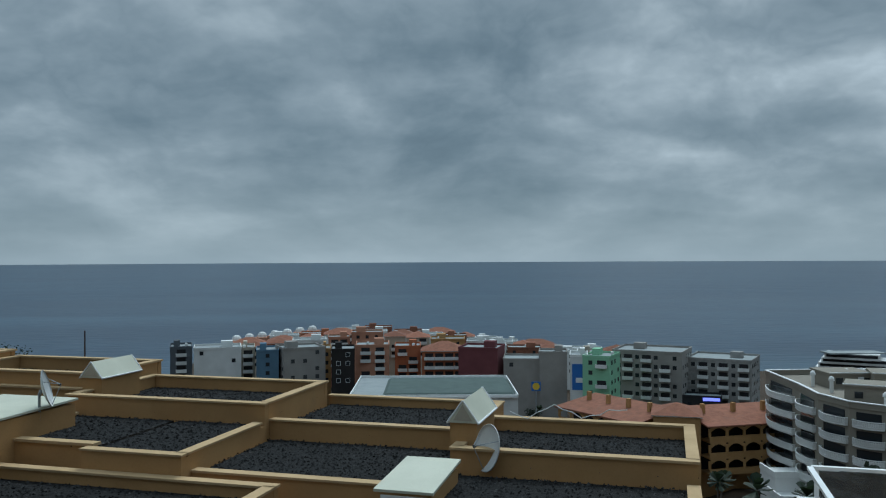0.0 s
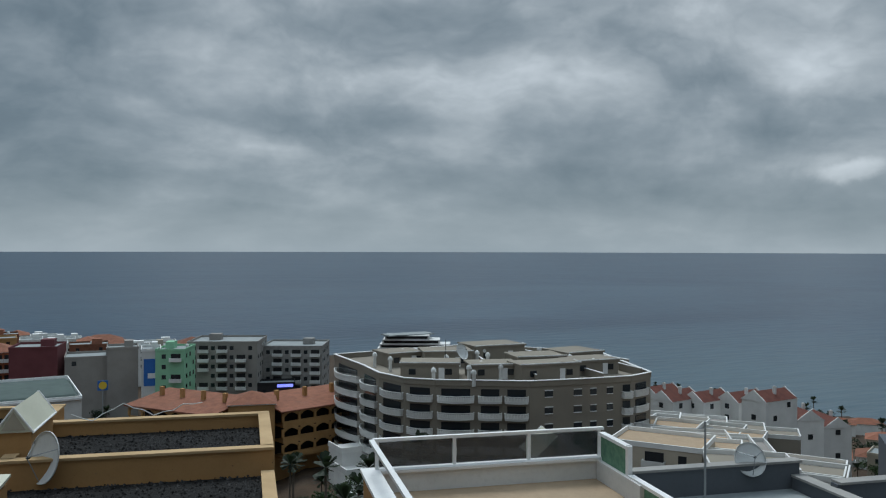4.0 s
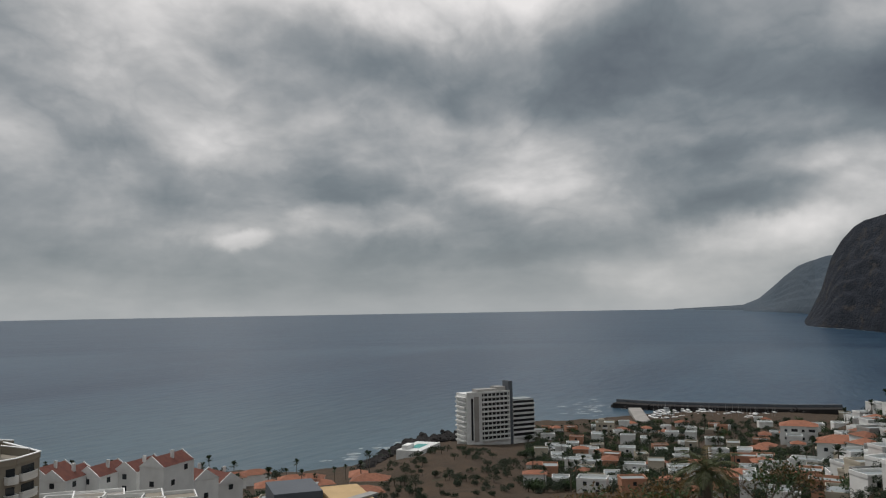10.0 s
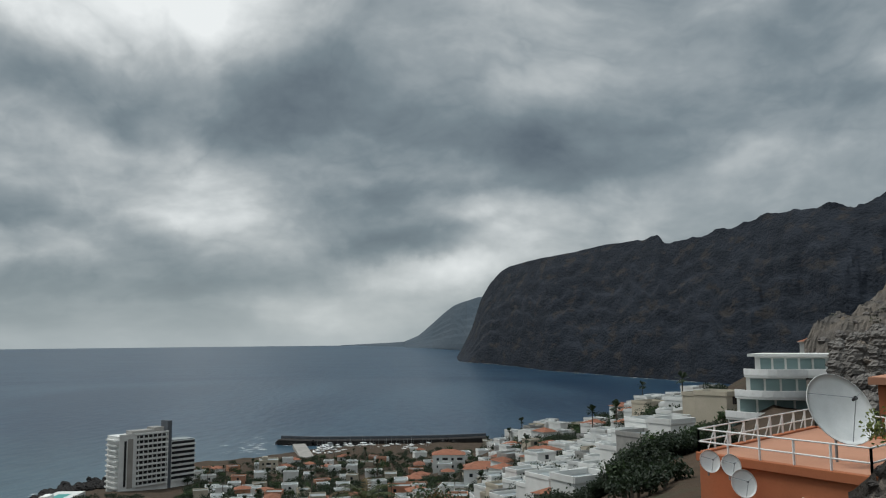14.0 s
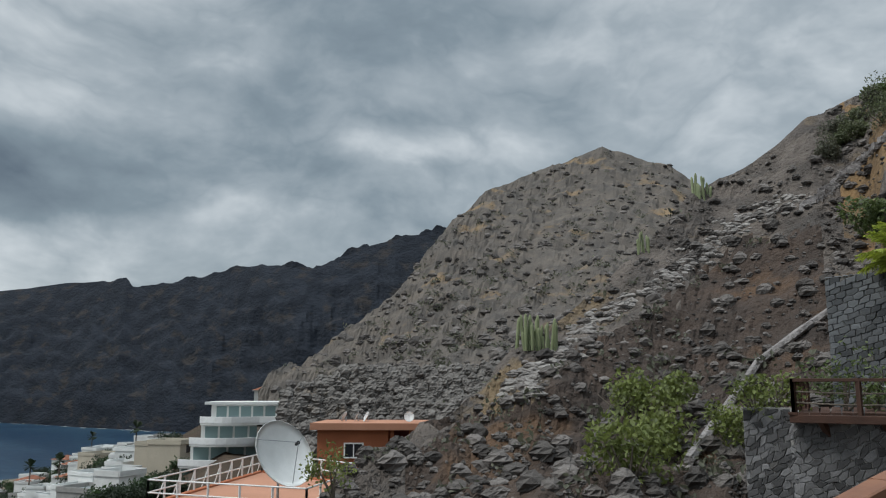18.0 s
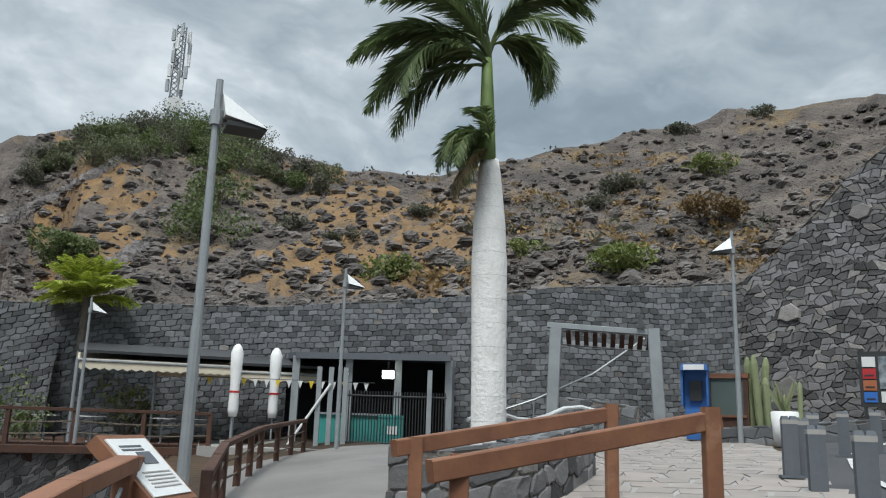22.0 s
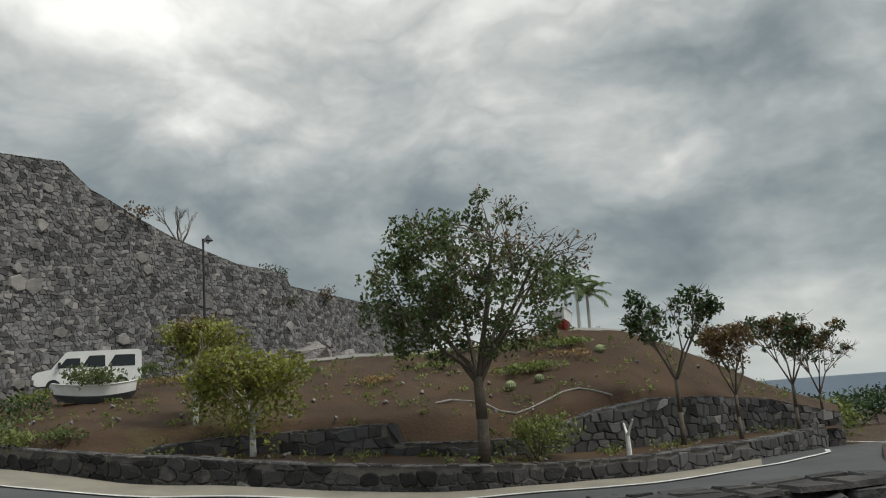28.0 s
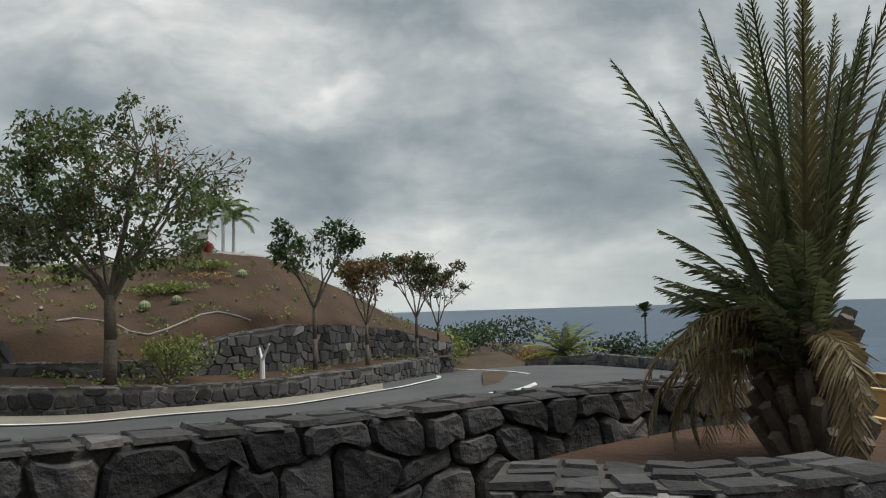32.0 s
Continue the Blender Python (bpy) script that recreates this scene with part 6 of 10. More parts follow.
bush(tuple(on_bank(-243.0, 0.9)), 1.2, 0.7, 380, 0.08, 22, "leaf_light", "low yellow-green shrub at the end of the planter")
bush(tuple(on_bank(-241.3, 2.0)), 1.0, 0.7, 300, 0.08, 23, "leaf", "low green shrub at the end of the planter")
bush(tuple(on_bank(-245.8, 3.5)), 0.9, 0.6, 260, 0.08, 24, "leaf", "low green shrub on the bank")
for k, az in enumerate((-242.4, -244.2, -246, -247.8)):
    bush(tuple(on_bank(az, 0.5 + 0.3 * (k % 2))), 0.85, 0.5, 420, 0.06, 220 + k, "leaf_mid" if k % 2 else "leaf_light", "low green shrub with dry flower heads along the planter wall", group="planter shrubs")
bush(tuple(on_bank(-278.6, 8.0)), 1.1, 0.4, 620, 0.08, 29, "leaf_light", "patch of bright green groundcover")
bush(tuple(on_bank(-280.6, 10.5)), 1.5, 0.35, 620, 0.08, 25, "leaf_light", "patch of bright green groundcover")
bush(tuple(on_bank(-273, 12.0)), 1.1, 0.3, 360, 0.08, 26, "leaf_light", "patch of bright green groundcover")
for i in range(9):
    bush(tuple(on_bank(-246 - i * 4.4, 8 + (i * 37 % 5))), 0.9, 0.28, 150, 0.08, 200 + i, ("leaf_light", "leaf_mid", "straw")[i % 3], "low patch of groundcover on the bare bank", group="groundcover patches")
for i, (az, off, r) in enumerate(((-277.3, 6.8, 0.17), (-279.3, 6.8, 0.15), (-283.6, 9.5, 0.17))):
    t = thing("barrel_cactus", "round golden barrel cactus on bare soil", "cactus", tuple(on_bank(az, off)), 0, "barrel cacti on the bank")
    sp = Shape()
    for z, rr in ((-.1, .7), (.5, 1), (1.1, .9), (1.5, .5), (1.65, .1)):
        sp.v += [(math.cos(k * math.pi / 14) * r * rr * (1.06 if k % 2 else 0.9), math.sin(k * math.pi / 14) * r * rr * (1.06 if k % 2 else 0.9), z * r) for k in range(28)]
    sp.f = [(j * 28 + k, j * 28 + (k + 1) % 28, j * 28 + 28 + (k + 1) % 28, j * 28 + 28 + k) for j in range(4) for k in range(28)] + [tuple(range(112, 140))]
    part("body", sp, "cactus", t)
rw, wd = random.Random(91), Shape()
for _ in range(420):
    az = rw.uniform(-296, -243)
    q = on_bank(az, rw.uniform(0.5, 15))
    leaf_cloud(wd, q + Vector((0, 0, 0.08)), rw.uniform(0.12, 0.35), 14, 0.06, rw, 0.6, 0.2)
solo("bank_weeds", wd, "leaf_light", "sparse yellow-green weeds over the bank", "weeds", kind="stuff")
for k, (az, d, h) in enumerate(((-282.4, 35.5, 2.3), (-283.1, 36.4, 2.0), (-281.6, 37, 2.5))):
    t = thing("young_palm", "young palm with a slim pale trunk on the hilltop", "palm tree", tuple(polar(az, d, 3.7)), 0, "young hilltop palms")
    part("trunk", Shape().rod((0, 0, -0.4), (0.05, 0, h), 0.09, 0.06, 8), "white_bark", t)
    for j in range(12):
        sf = Shape()
        frond(sf, (0.05, 0, h), j * 2.4, rw.uniform(0.1, 1.2), 1.3, 1.5, 0.35, 24, rw, 0.02, 0.7)
        part("frond", sf, "frond_royal", t)
t = thing("white_stump", "whitewashed forked stump of a cut tree", "tree stump", tuple(on_bank(-284.8, 1.1)))
part("stump", Shape().rod((0, 0, -0.05), (0, 0, 0.5), 0.07, 0.06).rod((0, 0, 0.48), (0.3, 0.1, 0.9), 0.045, 0.02).rod((0, 0, 0.48), (-0.25, 0, 0.8), 0.04, 0.02), "white_bark", t)
solo("hose", Shape().tube([on_bank(-272 - i * 1.1, 5.2 + 0.5 * math.sin(i * 0.9)) + Vector((0, 0, 0.04)) for i in range(12)], 0.025, 5), "concrete", "pale irrigation hose across the bank", "hose")
solo("bank_stones", (lambda s, r: [s.rod(p, p + Vector((r.uniform(.05, .15), r.uniform(-.1, .1), r.uniform(.02, .1))), r.uniform(.03, .09), r.uniform(.02, .06), 5) for p in (on_bank(r.uniform(-296, -242), r.uniform(0.4, 12)) for _ in range(70))] and s)(Shape(), random.Random(3)),
     "pale_rock", "scattered pale stones and litter on the bank", "stones", kind="stuff")


# ---- boats and van on the bank ----
def rowing_boat(at, turn, scale, lower, label, cabin=False):
    t = thing("wooden_boat", label, "boat", at, turn)
    secs = []
    for i in range(9):
        x = -1 + i / 4
        w = 0.42 * (1 - abs(x) ** 2.6) + 0.03
        z = 0.16 * x * x
        secs.append((x * 1.6 * scale, w * scale, z * scale))
    up, lo, rim = Shape(), Shape(), Shape()
    for s_, z0, z1, k0, k1 in ((lo, 0.0, 0.28, 0.35, 0.85), (up, 0.28, 0.7, 0.85, 1.0)):
        for x, w, z in secs:
            s_.v += [(x * (0.85 if z0 == 0 else 0.95), -w * k0, z + z0 * scale), (x, -w * k1, z + z1 * scale), (x, w * k1, z + z1 * scale), (x * (0.85 if z0 == 0 else 0.95), w * k0, z + z0 * scale)]
        for i in range(8):
            s_.f += [(4 * i, 4 * i + 1, 4 * i + 5, 4 * i + 4), (4 * i + 3, 4 * i + 7, 4 * i + 6, 4 * i + 2), (4 * i, 4 * i + 4, 4 * i + 7, 4 * i + 3)]
        s_.f += [(0, 3, 2, 1), (32, 33, 34, 35)]
    part("lower_hull", lo, lower, t)
    part("upper_hull", up, "white_paint", t)
    for sg in (-1, 1):
        part("gunwale", Shape().tube([(x, sg * w, z + 0.7 * scale) for x, w, z in secs], 0.03 * scale, 5), "white_paint", t)
    part("keel", Shape().box(0, 0, -0.06 * scale, 2.4 * scale, 0.06 * scale, 0.1 * scale), "dark_wood", t)
    return t


b1 = tuple(polar(-281.0, 34.5, 3.9))
rowing_boat(b1, 176, 1.15, "red", "white and red wooden boat set on the hilltop as decoration")
b2 = tuple(on_bank(-249.9, 7.0))
rowing_boat(b2, -64, 0.78, "slate", "white wooden boat used as a planter on the bank")
bush((b2[0], b2[1], b2[2] + 0.5), 1.0, 0.7, 1000, 0.07, 31, "leaf_mid", "dense green plants filling the boat", "plants")


def van(at, turn):
    t = thing("white_van", "white panel van parked at the roadside", "van", at, turn)
    body = Shape()
    side = [(-2.35, 0.35), (2.2, 0.35), (2.4, 0.5), (2.4, 0.85), (2.2, 1.0), (1.6, 1.12), (1.0, 1.85), (0.85, 1.92), (-2.25, 1.95), (-2.4, 1.85), (-2.4, 0.5)]
    n = len(side)
    body.add([(x, -0.88, z) for x, z in side] + [(x, 0.88, z) for x, z in side], [tuple(reversed(range(n))), tuple(range(n, 2 * n))] + [(i, (i + 1) % n, n + (i + 1) % n, n + i) for i in range(n)])
    part("body", body, "white_paint", t)
    for y in (-0.886, 0.886):
        for x0, x1, z0, z1 in ((0.35, 1.2, 1.15, 1.6), (-0.75, 0.2, 1.15, 1.7), (-2.1, -0.95, 1.15, 1.7)):
            part("window", Shape().add([(x0, y, z0), (x1 + 0.1, y, z0), (x1 - 0.25, y, z1), (x0, y, z1)] + [(x0, y * 0.98, z0), (x1 + 0.1, y * 0.98, z0), (x1 - 0.25, y * 0.98, z1), (x0, y * 0.98, z1)],
                 [(0, 1, 2, 3), (7, 6, 5, 4), (0, 4, 5, 1), (2, 6, 7, 3), (1, 5, 6, 2), (3, 7, 4, 0)]), "glass", t)
    part("windscreen", Shape().add([(1.58, -0.78, 1.16), (1.58, 0.78, 1.16), (1.05, 0.72, 1.8), (1.05, -0.72, 1.8), (1.6, -0.78, 1.18), (1.6, 0.78, 1.18), (1.07, 0.72, 1.82), (1.07, -0.72, 1.82)],
         [(4, 5, 6, 7), (3, 2, 1, 0), (0, 1, 5, 4), (2, 3, 7, 6), (1, 2, 6, 5), (3, 0, 4, 7)]), "glass", t)
    for x in (-1.5, 1.5):
        for y in (-0.8, 0.8):
            w = part("wheel", Shape().rod((x, y - 0.1, 0.32), (x, y + 0.1, 0.32), 0.32, 0.32, 16), "tyre", t)
            part("rim", Shape().rod((x, y - 0.105, 0.32), (x, y + 0.105, 0.32), 0.18, 0.18, 12), "metal", w)
    for x, z in ((2.38, 0.45), (-2.42, 0.45)):
        part("bumper", Shape().box(x, 0, z, 0.12, 1.78, 0.22), "slate", t)
    for y in (-0.7, 0.7):
        part("headlight", Shape().box(2.36, y, 0.75, 0.1, 0.3, 0.2), "glass", t)
        part("wing_mirror", Shape().box(1.25, y * 1.42, 1.2, 0.12, 0.2, 0.22), "black_plastic", t)


van(tuple(polar(-249.4, 43.5, land(-249.4, 43.5) + 0.05)), -66)
# boulders by the climbing road
s = Shape()
rk = random.Random(12)


def boulder(s, c, r, rnd, squash=0.75):
    n, k = 7, len(s.v)
    prof = ((-0.5, 0.8), (0.1, 1.0), (0.6, 0.75), (0.95, 0.3))
    for z, w in prof:
        for i in range(n):
            a = i * 2 * math.pi / n + z
            q = r * w * rnd.uniform(0.75, 1.2)
            s.v.append((c[0] + math.cos(a) * q, c[1] + math.sin(a) * q, c[2] + z * r * squash * rnd.uniform(0.85, 1.15)))
    s.f += [(k + j * n + i, k + j * n + (i + 1) % n, k + (j + 1) * n + (i + 1) % n, k + (j + 1) * n + i) for j in range(3) for i in range(n)] + [tuple(k + 3 * n + i for i in range(n))]


b = Shape()
boulder(b, polar(-263.8, 44, land(-263.8, 44) + 0.9), 1.7, rk)
solo("large_boulder", b, "pale_rock", "large pale angular boulder beside the climbing road", "boulder")
b = Shape()
boulder(b, polar(-266.2, 45, land(-266, 45) + 0.7), 1.3, rk)
solo("large_boulder", b, "pale_rock", "pale angular boulder beside the climbing road", "boulder")
solo("upper_kerb", Shape().tube([polar(-255 - i * 1.7, bank_d(-255 - i * 1.7) + 14.2, bank_z(-255 - i * 1.7, bank_d(-255 - i * 1.7) + 14.2) + 0.05) for i in range(20)], 0.13, 6), "concrete", "pale concrete kerb along the top of the bank", "kerb", kind="structure")
# dead tree, palms and shrubs over the high wall
leafy_tree("bare_tree", tuple(polar(-255.2, 57, 11.8)), 1.4, 0.16, 1.0, 3, 0.1, 0, 0.1, 41, "bare pale dead tree above the wall", bark="pale_rock", fill=0.0, spread=0.5)
for i, (az, d, z, r) in enumerate(((-252.6, 51, 13.6, 1.0), (-261.5, 60, 11.2, 1.1), (-265, 64, 9.9, 1.0), (-221.5, 36, 14.4, 0.9), (-237, 40, 14.5, 0.7), (-262.4, 58, 8.8, 0.9))):
    bush(tuple(polar(az, d, z)), r, r * 1.1, 160, 0.12, 50 + i, "scrub" if i % 2 else "leaf_dry", "dry shrub growing over the wall top", group="shrubs over the wall")


# ---- restaurant terrace below the block wall ----
FLOOR = 0.85
deck = thing("wooden_deck", "dark wooden restaurant deck on struts over a stone wall", "deck")
for i in range(26):
    a = -151.4 - i * 0.62
    part("board", beam(polar(a, 24.6, FLOOR), polar(a, 31.5, FLOOR), 0.255, 0.06), "dark_wood", deck)
part("edge_beam", beam(polar(-151.2, 24.7, FLOOR - 0.14), polar(-167.4, 24.3, FLOOR - 0.14), 0.12, 0.22), "dark_wood", deck)
for a in (-153, -156.5, -160, -163.5):
    part("strut", beam(polar(a, 24.8, FLOOR - 0.2), polar(a - 2.2, 26.4, FLOOR - 2.6), 0.16, 0.16), "dark_wood", deck)


def post_rail(name, pts, h, label, group, every=1.9, material="dark_wood", mid=2):
    t = thing(name, label, "railing", (0, 0, 0), 0, group)
    for a, b in zip(pts, pts[1:]):
        a, b = Vector(a), Vector(b)
        n = max(1, round((b - a).length / every))
        for k in range(n + (1 if (b - Vector(pts[-1])).length < 0.01 else 0)):
            p = a.lerp(b, k / n)
            part("post", beam(p - Vector((0, 0, 0.05)), p + Vector((0.001, 0, h + 0.05)), 0.12, 0.12), material, t)
        up = Vector((0, 0, h))
        part("top_rail", beam(a + up, b + up, 0.14, 0.09), material, t)
        for m in range(mid):
            z = Vector((0, 0, h * (m + 1) / (mid + 1)))
            part("rope", Shape().tube([a.lerp(b, k / 6) + z - Vector((0, 0, 0.06 * math.sin(math.pi * k / 6))) for k in range(7)], 0.022, 5), "bark", t)
    return t


post_rail("deck_railing", [polar(-151.5, 24.7, FLOOR), polar(-159, 24.4, FLOOR), polar(-167.2, 24.2, FLOOR)], 0.9, "dark brown timber railing round the deck", "deck railings")
post_rail("deck_railing", [polar(-151.5, 24.7, FLOOR), polar(-152.3, 31, FLOOR)], 0.9, "dark brown timber railing at the side of the deck", "deck railings")
post_rail("path_railing", [polar(-167.3, 10.6, 0.1), polar(-168.3, 14.5, 0.35), polar(-170.6, 19, 0.6), polar(-173.4, 23.4, 0.8)], 0.85, "brown timber railing with ropes along the walkway", "deck railings", 1.7, "dark_wood")
near_rail = [seen(-152.6, -8.4, 4.4), seen(-156.2, -6.2, 4.7), seen(-159.1, -4.5, 5.2), seen(-162.3, -2.9, 6.2), seen(-163.4, -2.8, 7.4)]
t = thing("lookout_railing", "curved brown timber railing with round wires at the lookout edge", "railing")
for a, b in zip(near_rail, near_rail[1:]):
    part("top_rail", beam(a, b, 0.16, 0.11), "wood", t)
for p in (near_rail[0], near_rail[2], near_rail[3], near_rail[4]):
    part("post", beam((p.x, p.y, -1.2), (p.x + 0.001, p.y, p.z - 0.02), 0.13, 0.13), "wood", t)
for k in (0.3, 0.6):
    part("wire", Shape().tube([p - Vector((0, 0, k)) for p in near_rail], 0.014, 5), "metal", t)
for i in range(len(near_rail) - 1):
    a, b = near_rail[i], near_rail[i + 1]
    part("brace", Shape().rod(a - Vector((0, 0, 0.85)), b - Vector((0, 0, 0.12)), 0.016), "metal", t)


def lectern(at, turn):
    t = thing("information_lectern", "sloping information panel in a deep brown timber frame", "lectern", at, turn)
    part("leg", beam((-0.06, 0.02, -0.6), (-0.06, 0.04, 0.98), 0.2, 0.12), "wood", t)
    m = pose(0, 0, 1.1, 42, 0, 0)
    part("frame", Shape().box(0, 0, -0.09, 0.66, 0.66, 0.1, m), "wood", t)
    part("panel", Shape().box(0, 0, 0.012, 0.56, 0.56, 0.01, m), "dish", t, "pale printed panel")
    part("picture", Shape().box(0.06, 0.08, 0.023, 0.2, 0.12, 0.004, m), "slate", t, "dark picture")
    for i in range(5):
        part("text_bar", Shape().box(0.02, -0.06 - i * 0.035, 0.023, 0.4, 0.012, 0.004, m), "concrete", t)
    for i in range(2):
        part("heading_bar", Shape().box(-0.04, 0.2 - i * 0.035, 0.023, 0.3, 0.016, 0.004, m), "slate", t)
    return t


lectern(tuple(polar(-163.6, 6.5, 0.14)), -163.6 + 62)


def folded_parasol(at):
    t = thing("folded_parasol", "closed white parasol standing on the terrace", "parasol", at, 0, "closed parasols")
    part("pole", Shape().rod((0, 0, 0), (0, 0, 2.9), 0.03, 0.03), "metal", t)
    part("canopy", Shape().lathe([(0.12, 0.8), (0.16, 1.0), (0.14, 1.7), (0.18, 2.3), (0.19, 2.7), (0.13, 2.86), (0.05, 2.95)], 9), "white_paint", t, "wrapped white canopy", True)
    part("base", Shape().box(0, 0, 0, 0.5, 0.5, 0.12), "concrete", t)
    part("strap", Shape().lathe([(0.155, 1.5), (0.155, 1.56)], 10), "red", t)
    return t


pz = folded_parasol(tuple(polar(-168.6, 25.5, FLOOR + 0.05)))
copy_thing(pz, pose(*polar(-171.2, 26.2, FLOOR + 0.05)))


def awning(a0, a1, d0, d1, z0, z1, label):
    t = thing("awning", label, "awning", (0, 0, 0), 0, "restaurant awnings")
    q = [polar(a0, d0, z0), polar(a1, d0, z0), polar(a1, d1, z1), polar(a0, d1, z1)]
    up = Vector((0, 0, 0.05))
    part("canvas", Shape().add(q + [p + up for p in q], [(3, 2, 1, 0), (4, 5, 6, 7), (0, 1, 5, 4), (1, 2, 6, 5), (2, 3, 7, 6), (3, 0, 4, 7)]), "awning", t)
    n = 18
    for k in range(n):
        a, b = q[0].lerp(q[1], k / n), q[0].lerp(q[1], (k + 1) / n)
        part("valance", Shape().add([a, b, b - Vector((0, 0, 0.2)), a.lerp(b, .5) - Vector((0, 0, 0.26)), a - Vector((0, 0, 0.2))] + [p + way(a0) * 0.02 for p in (a, b, b - Vector((0, 0, 0.2)), a.lerp(b, .5) - Vector((0, 0, 0.26)), a - Vector((0, 0, 0.2)))],
             [(0, 1, 2, 3, 4), (9, 8, 7, 6, 5)]), "awning", t)
    part("front_bar", Shape().rod(q[0], q[1], 0.04, 0.04), "metal", t)
    part("roof_sheet", Shape().add([p + Vector((0, 0, 0.22)) for p in q] + [p + Vector((0, 0, 0.3)) for p in q], [(3, 2, 1, 0), (4, 5, 6, 7), (0, 1, 5, 4), (1, 2, 6, 5), (2, 3, 7, 6), (3, 0, 4, 7)]), "dark_metal", t)
    for p in q:
        part("post", Shape().rod((p.x, p.y, FLOOR), (p.x, p.y, p.z), 0.05, 0.05), "metal", t)


awning(-158.7, -168.6, 25.6, 30.5, 3.15, 3.75, "long cream canvas awning over the terrace")
awning(-163.5, -174.2, 27.2, 31, 3.1, 3.6, "cream canvas awning with a scalloped edge")
t = thing("service_kiosk", "open-fronted grey restaurant kiosk with a lit doorway", "kiosk")
part("roof", Shape().add([polar(-172.5, 26, 3.55), polar(-183.2, 25.6, 3.6), polar(-183.4, 31, 3.9), polar(-172, 31, 3.9), polar(-172.5, 26, 3.75), polar(-183.2, 25.6, 3.8), polar(-183.4, 31, 4.1), polar(-172, 31, 4.1)],
     [(3, 2, 1, 0), (4, 5, 6, 7), (0, 1, 5, 4), (1, 2, 6, 5), (2, 3, 7, 6), (3, 0, 4, 7)]), "slate", t)
for a in (-172.6, -176.2, -179.6, -183.1):
    p = polar(a, 26.2, FLOOR)
    part("pillar", Shape().box(p.x, p.y, FLOOR - 0.1, 0.22, 0.22, 2.9), "metal", t)
# the kiosk's inner shade is painted into the back wall's colour
part("back_wall", Shape().prism([tuple(polar(-172, 30.8, 0).xy), tuple(polar(-183.4, 30.6, 0).xy), tuple(polar(-183.4, 30.9, 0).xy), tuple(polar(-172, 31.1, 0).xy)], 0.5, 3.9), "shade_paint", t, "interior wall painted near-black as shade")
part("side_wall", Shape().prism([tuple(polar(-183.0, 26.2, 0).xy), tuple(polar(-183.5, 26.2, 0).xy), tuple(polar(-183.5, 30.9, 0).xy), tuple(polar(-183.0, 30.9, 0).xy)], 0.5, 3.7), "slate", t)
solo("kiosk_floor", Shape().prism([tuple(polar(a, d, 0).xy) for a, d in ((-166.5, 24), (-184.5, 24), (-184.5, 31), (-166.5, 31))], 0.2, FLOOR + 0.02), "concrete", "grey concrete floor of the restaurant", "floor", kind="structure")
fl = thing("floodlight", "glowing white floodlight under the kiosk roof", "floodlight", tuple(polar(-178.9, 26.0, 3.15)), -178)
part("housing", Shape().box(0, 0.1, -0.14, 0.4, 0.14, 0.28), "dark_metal", fl)
part("lens", Shape().box(0, 0.01, -0.11, 0.36, 0.03, 0.22), "lamp_glow", fl, "glowing lens")
part("bracket", Shape().rod((0, 0.15, 0.1), (0, 0.15, 0.42), 0.03), "dark_metal", fl)
gate = thing("bar_gate", "dark steel bar gate across the kiosk entrance", "gate")
for k in range(34):
    p = polar(-176.3 - k * 0.2, 25.4, FLOOR)
    part("bar", Shape().rod(p, p + Vector((0, 0, 1.75)), 0.018, 0.018, 5), "dark_metal", gate)
for z in (0.2, 1.6):
    part("cross_rail", Shape().rod(polar(-176.2, 25.4, FLOOR + z), polar(-183, 25.4, FLOOR + z), 0.03), "dark_metal", gate)
for a in (-174.2, -175.0, -176.0, -181.8):
    p = polar(a, 25.0, FLOOR)
    part("gate_post", Shape().box(p.x, p.y, FLOOR - 0.1, 0.14, 0.14, 2.5), "metal", gate)
cn = thing("serving_counter", "teal-painted serving counter behind the gate", "counter", tuple(polar(-176.6, 26.6, FLOOR + 0.02)), -176)
part("front", Shape().box(0, 0, 0, 2.2, 0.6, 1.0), "teal", cn)
part("top", Shape().box(0, 0, 1.0, 2.4, 0.75, 0.06), "metal", cn)
cb = thing("cool_box", "teal cool box with a pale notice", "box", tuple(polar(-179.2, 25.75, FLOOR + 0.02)), -178)
part("body", Shape().box(0, 0, 0, 0.75, 0.6, 0.95), "teal", cb)
part("lid", Shape().box(0, 0, 0.95, 0.8, 0.65, 0.07), "teal", cb)
part("notice", Shape().box(0.05, -0.31, 0.45, 0.3, 0.02, 0.25), "dish", cb)
bt = thing("bunting", "string of white and yellow pennants under the awning", "bunting")
for k in range(16):
    a, b = polar(-166 - k * 0.75, 25.9, 2.85), polar(-166.35 - k * 0.75, 25.9, 2.85)
    part("pennant", Shape().add([a, b, a.lerp(b, .5) - Vector((0, 0, 0.24)), a + Vector((0, 0.01, 0)), b + Vector((0, 0.01, 0)), a.lerp(b, .5) - Vector((0, -0.01, 0.24))], [(0, 1, 2), (5, 4, 3)]), "yellow" if k % 3 == 1 else "dish", bt)
part("string", Shape().rod(polar(-165.8, 25.9, 2.86), polar(-178, 25.9, 2.86), 0.01, 0.01, 4), "dark_metal", bt)
arch = Shape().tube([polar(-172.2 - 2.8 * math.sin(i * 0.157), 24.9, FLOOR + 1.9 * math.sin(i * 0.157)) for i in range(11)], 0.045)
solo("white_arch", arch, "dish", "curved white tube arch at the terrace entrance", "arch")
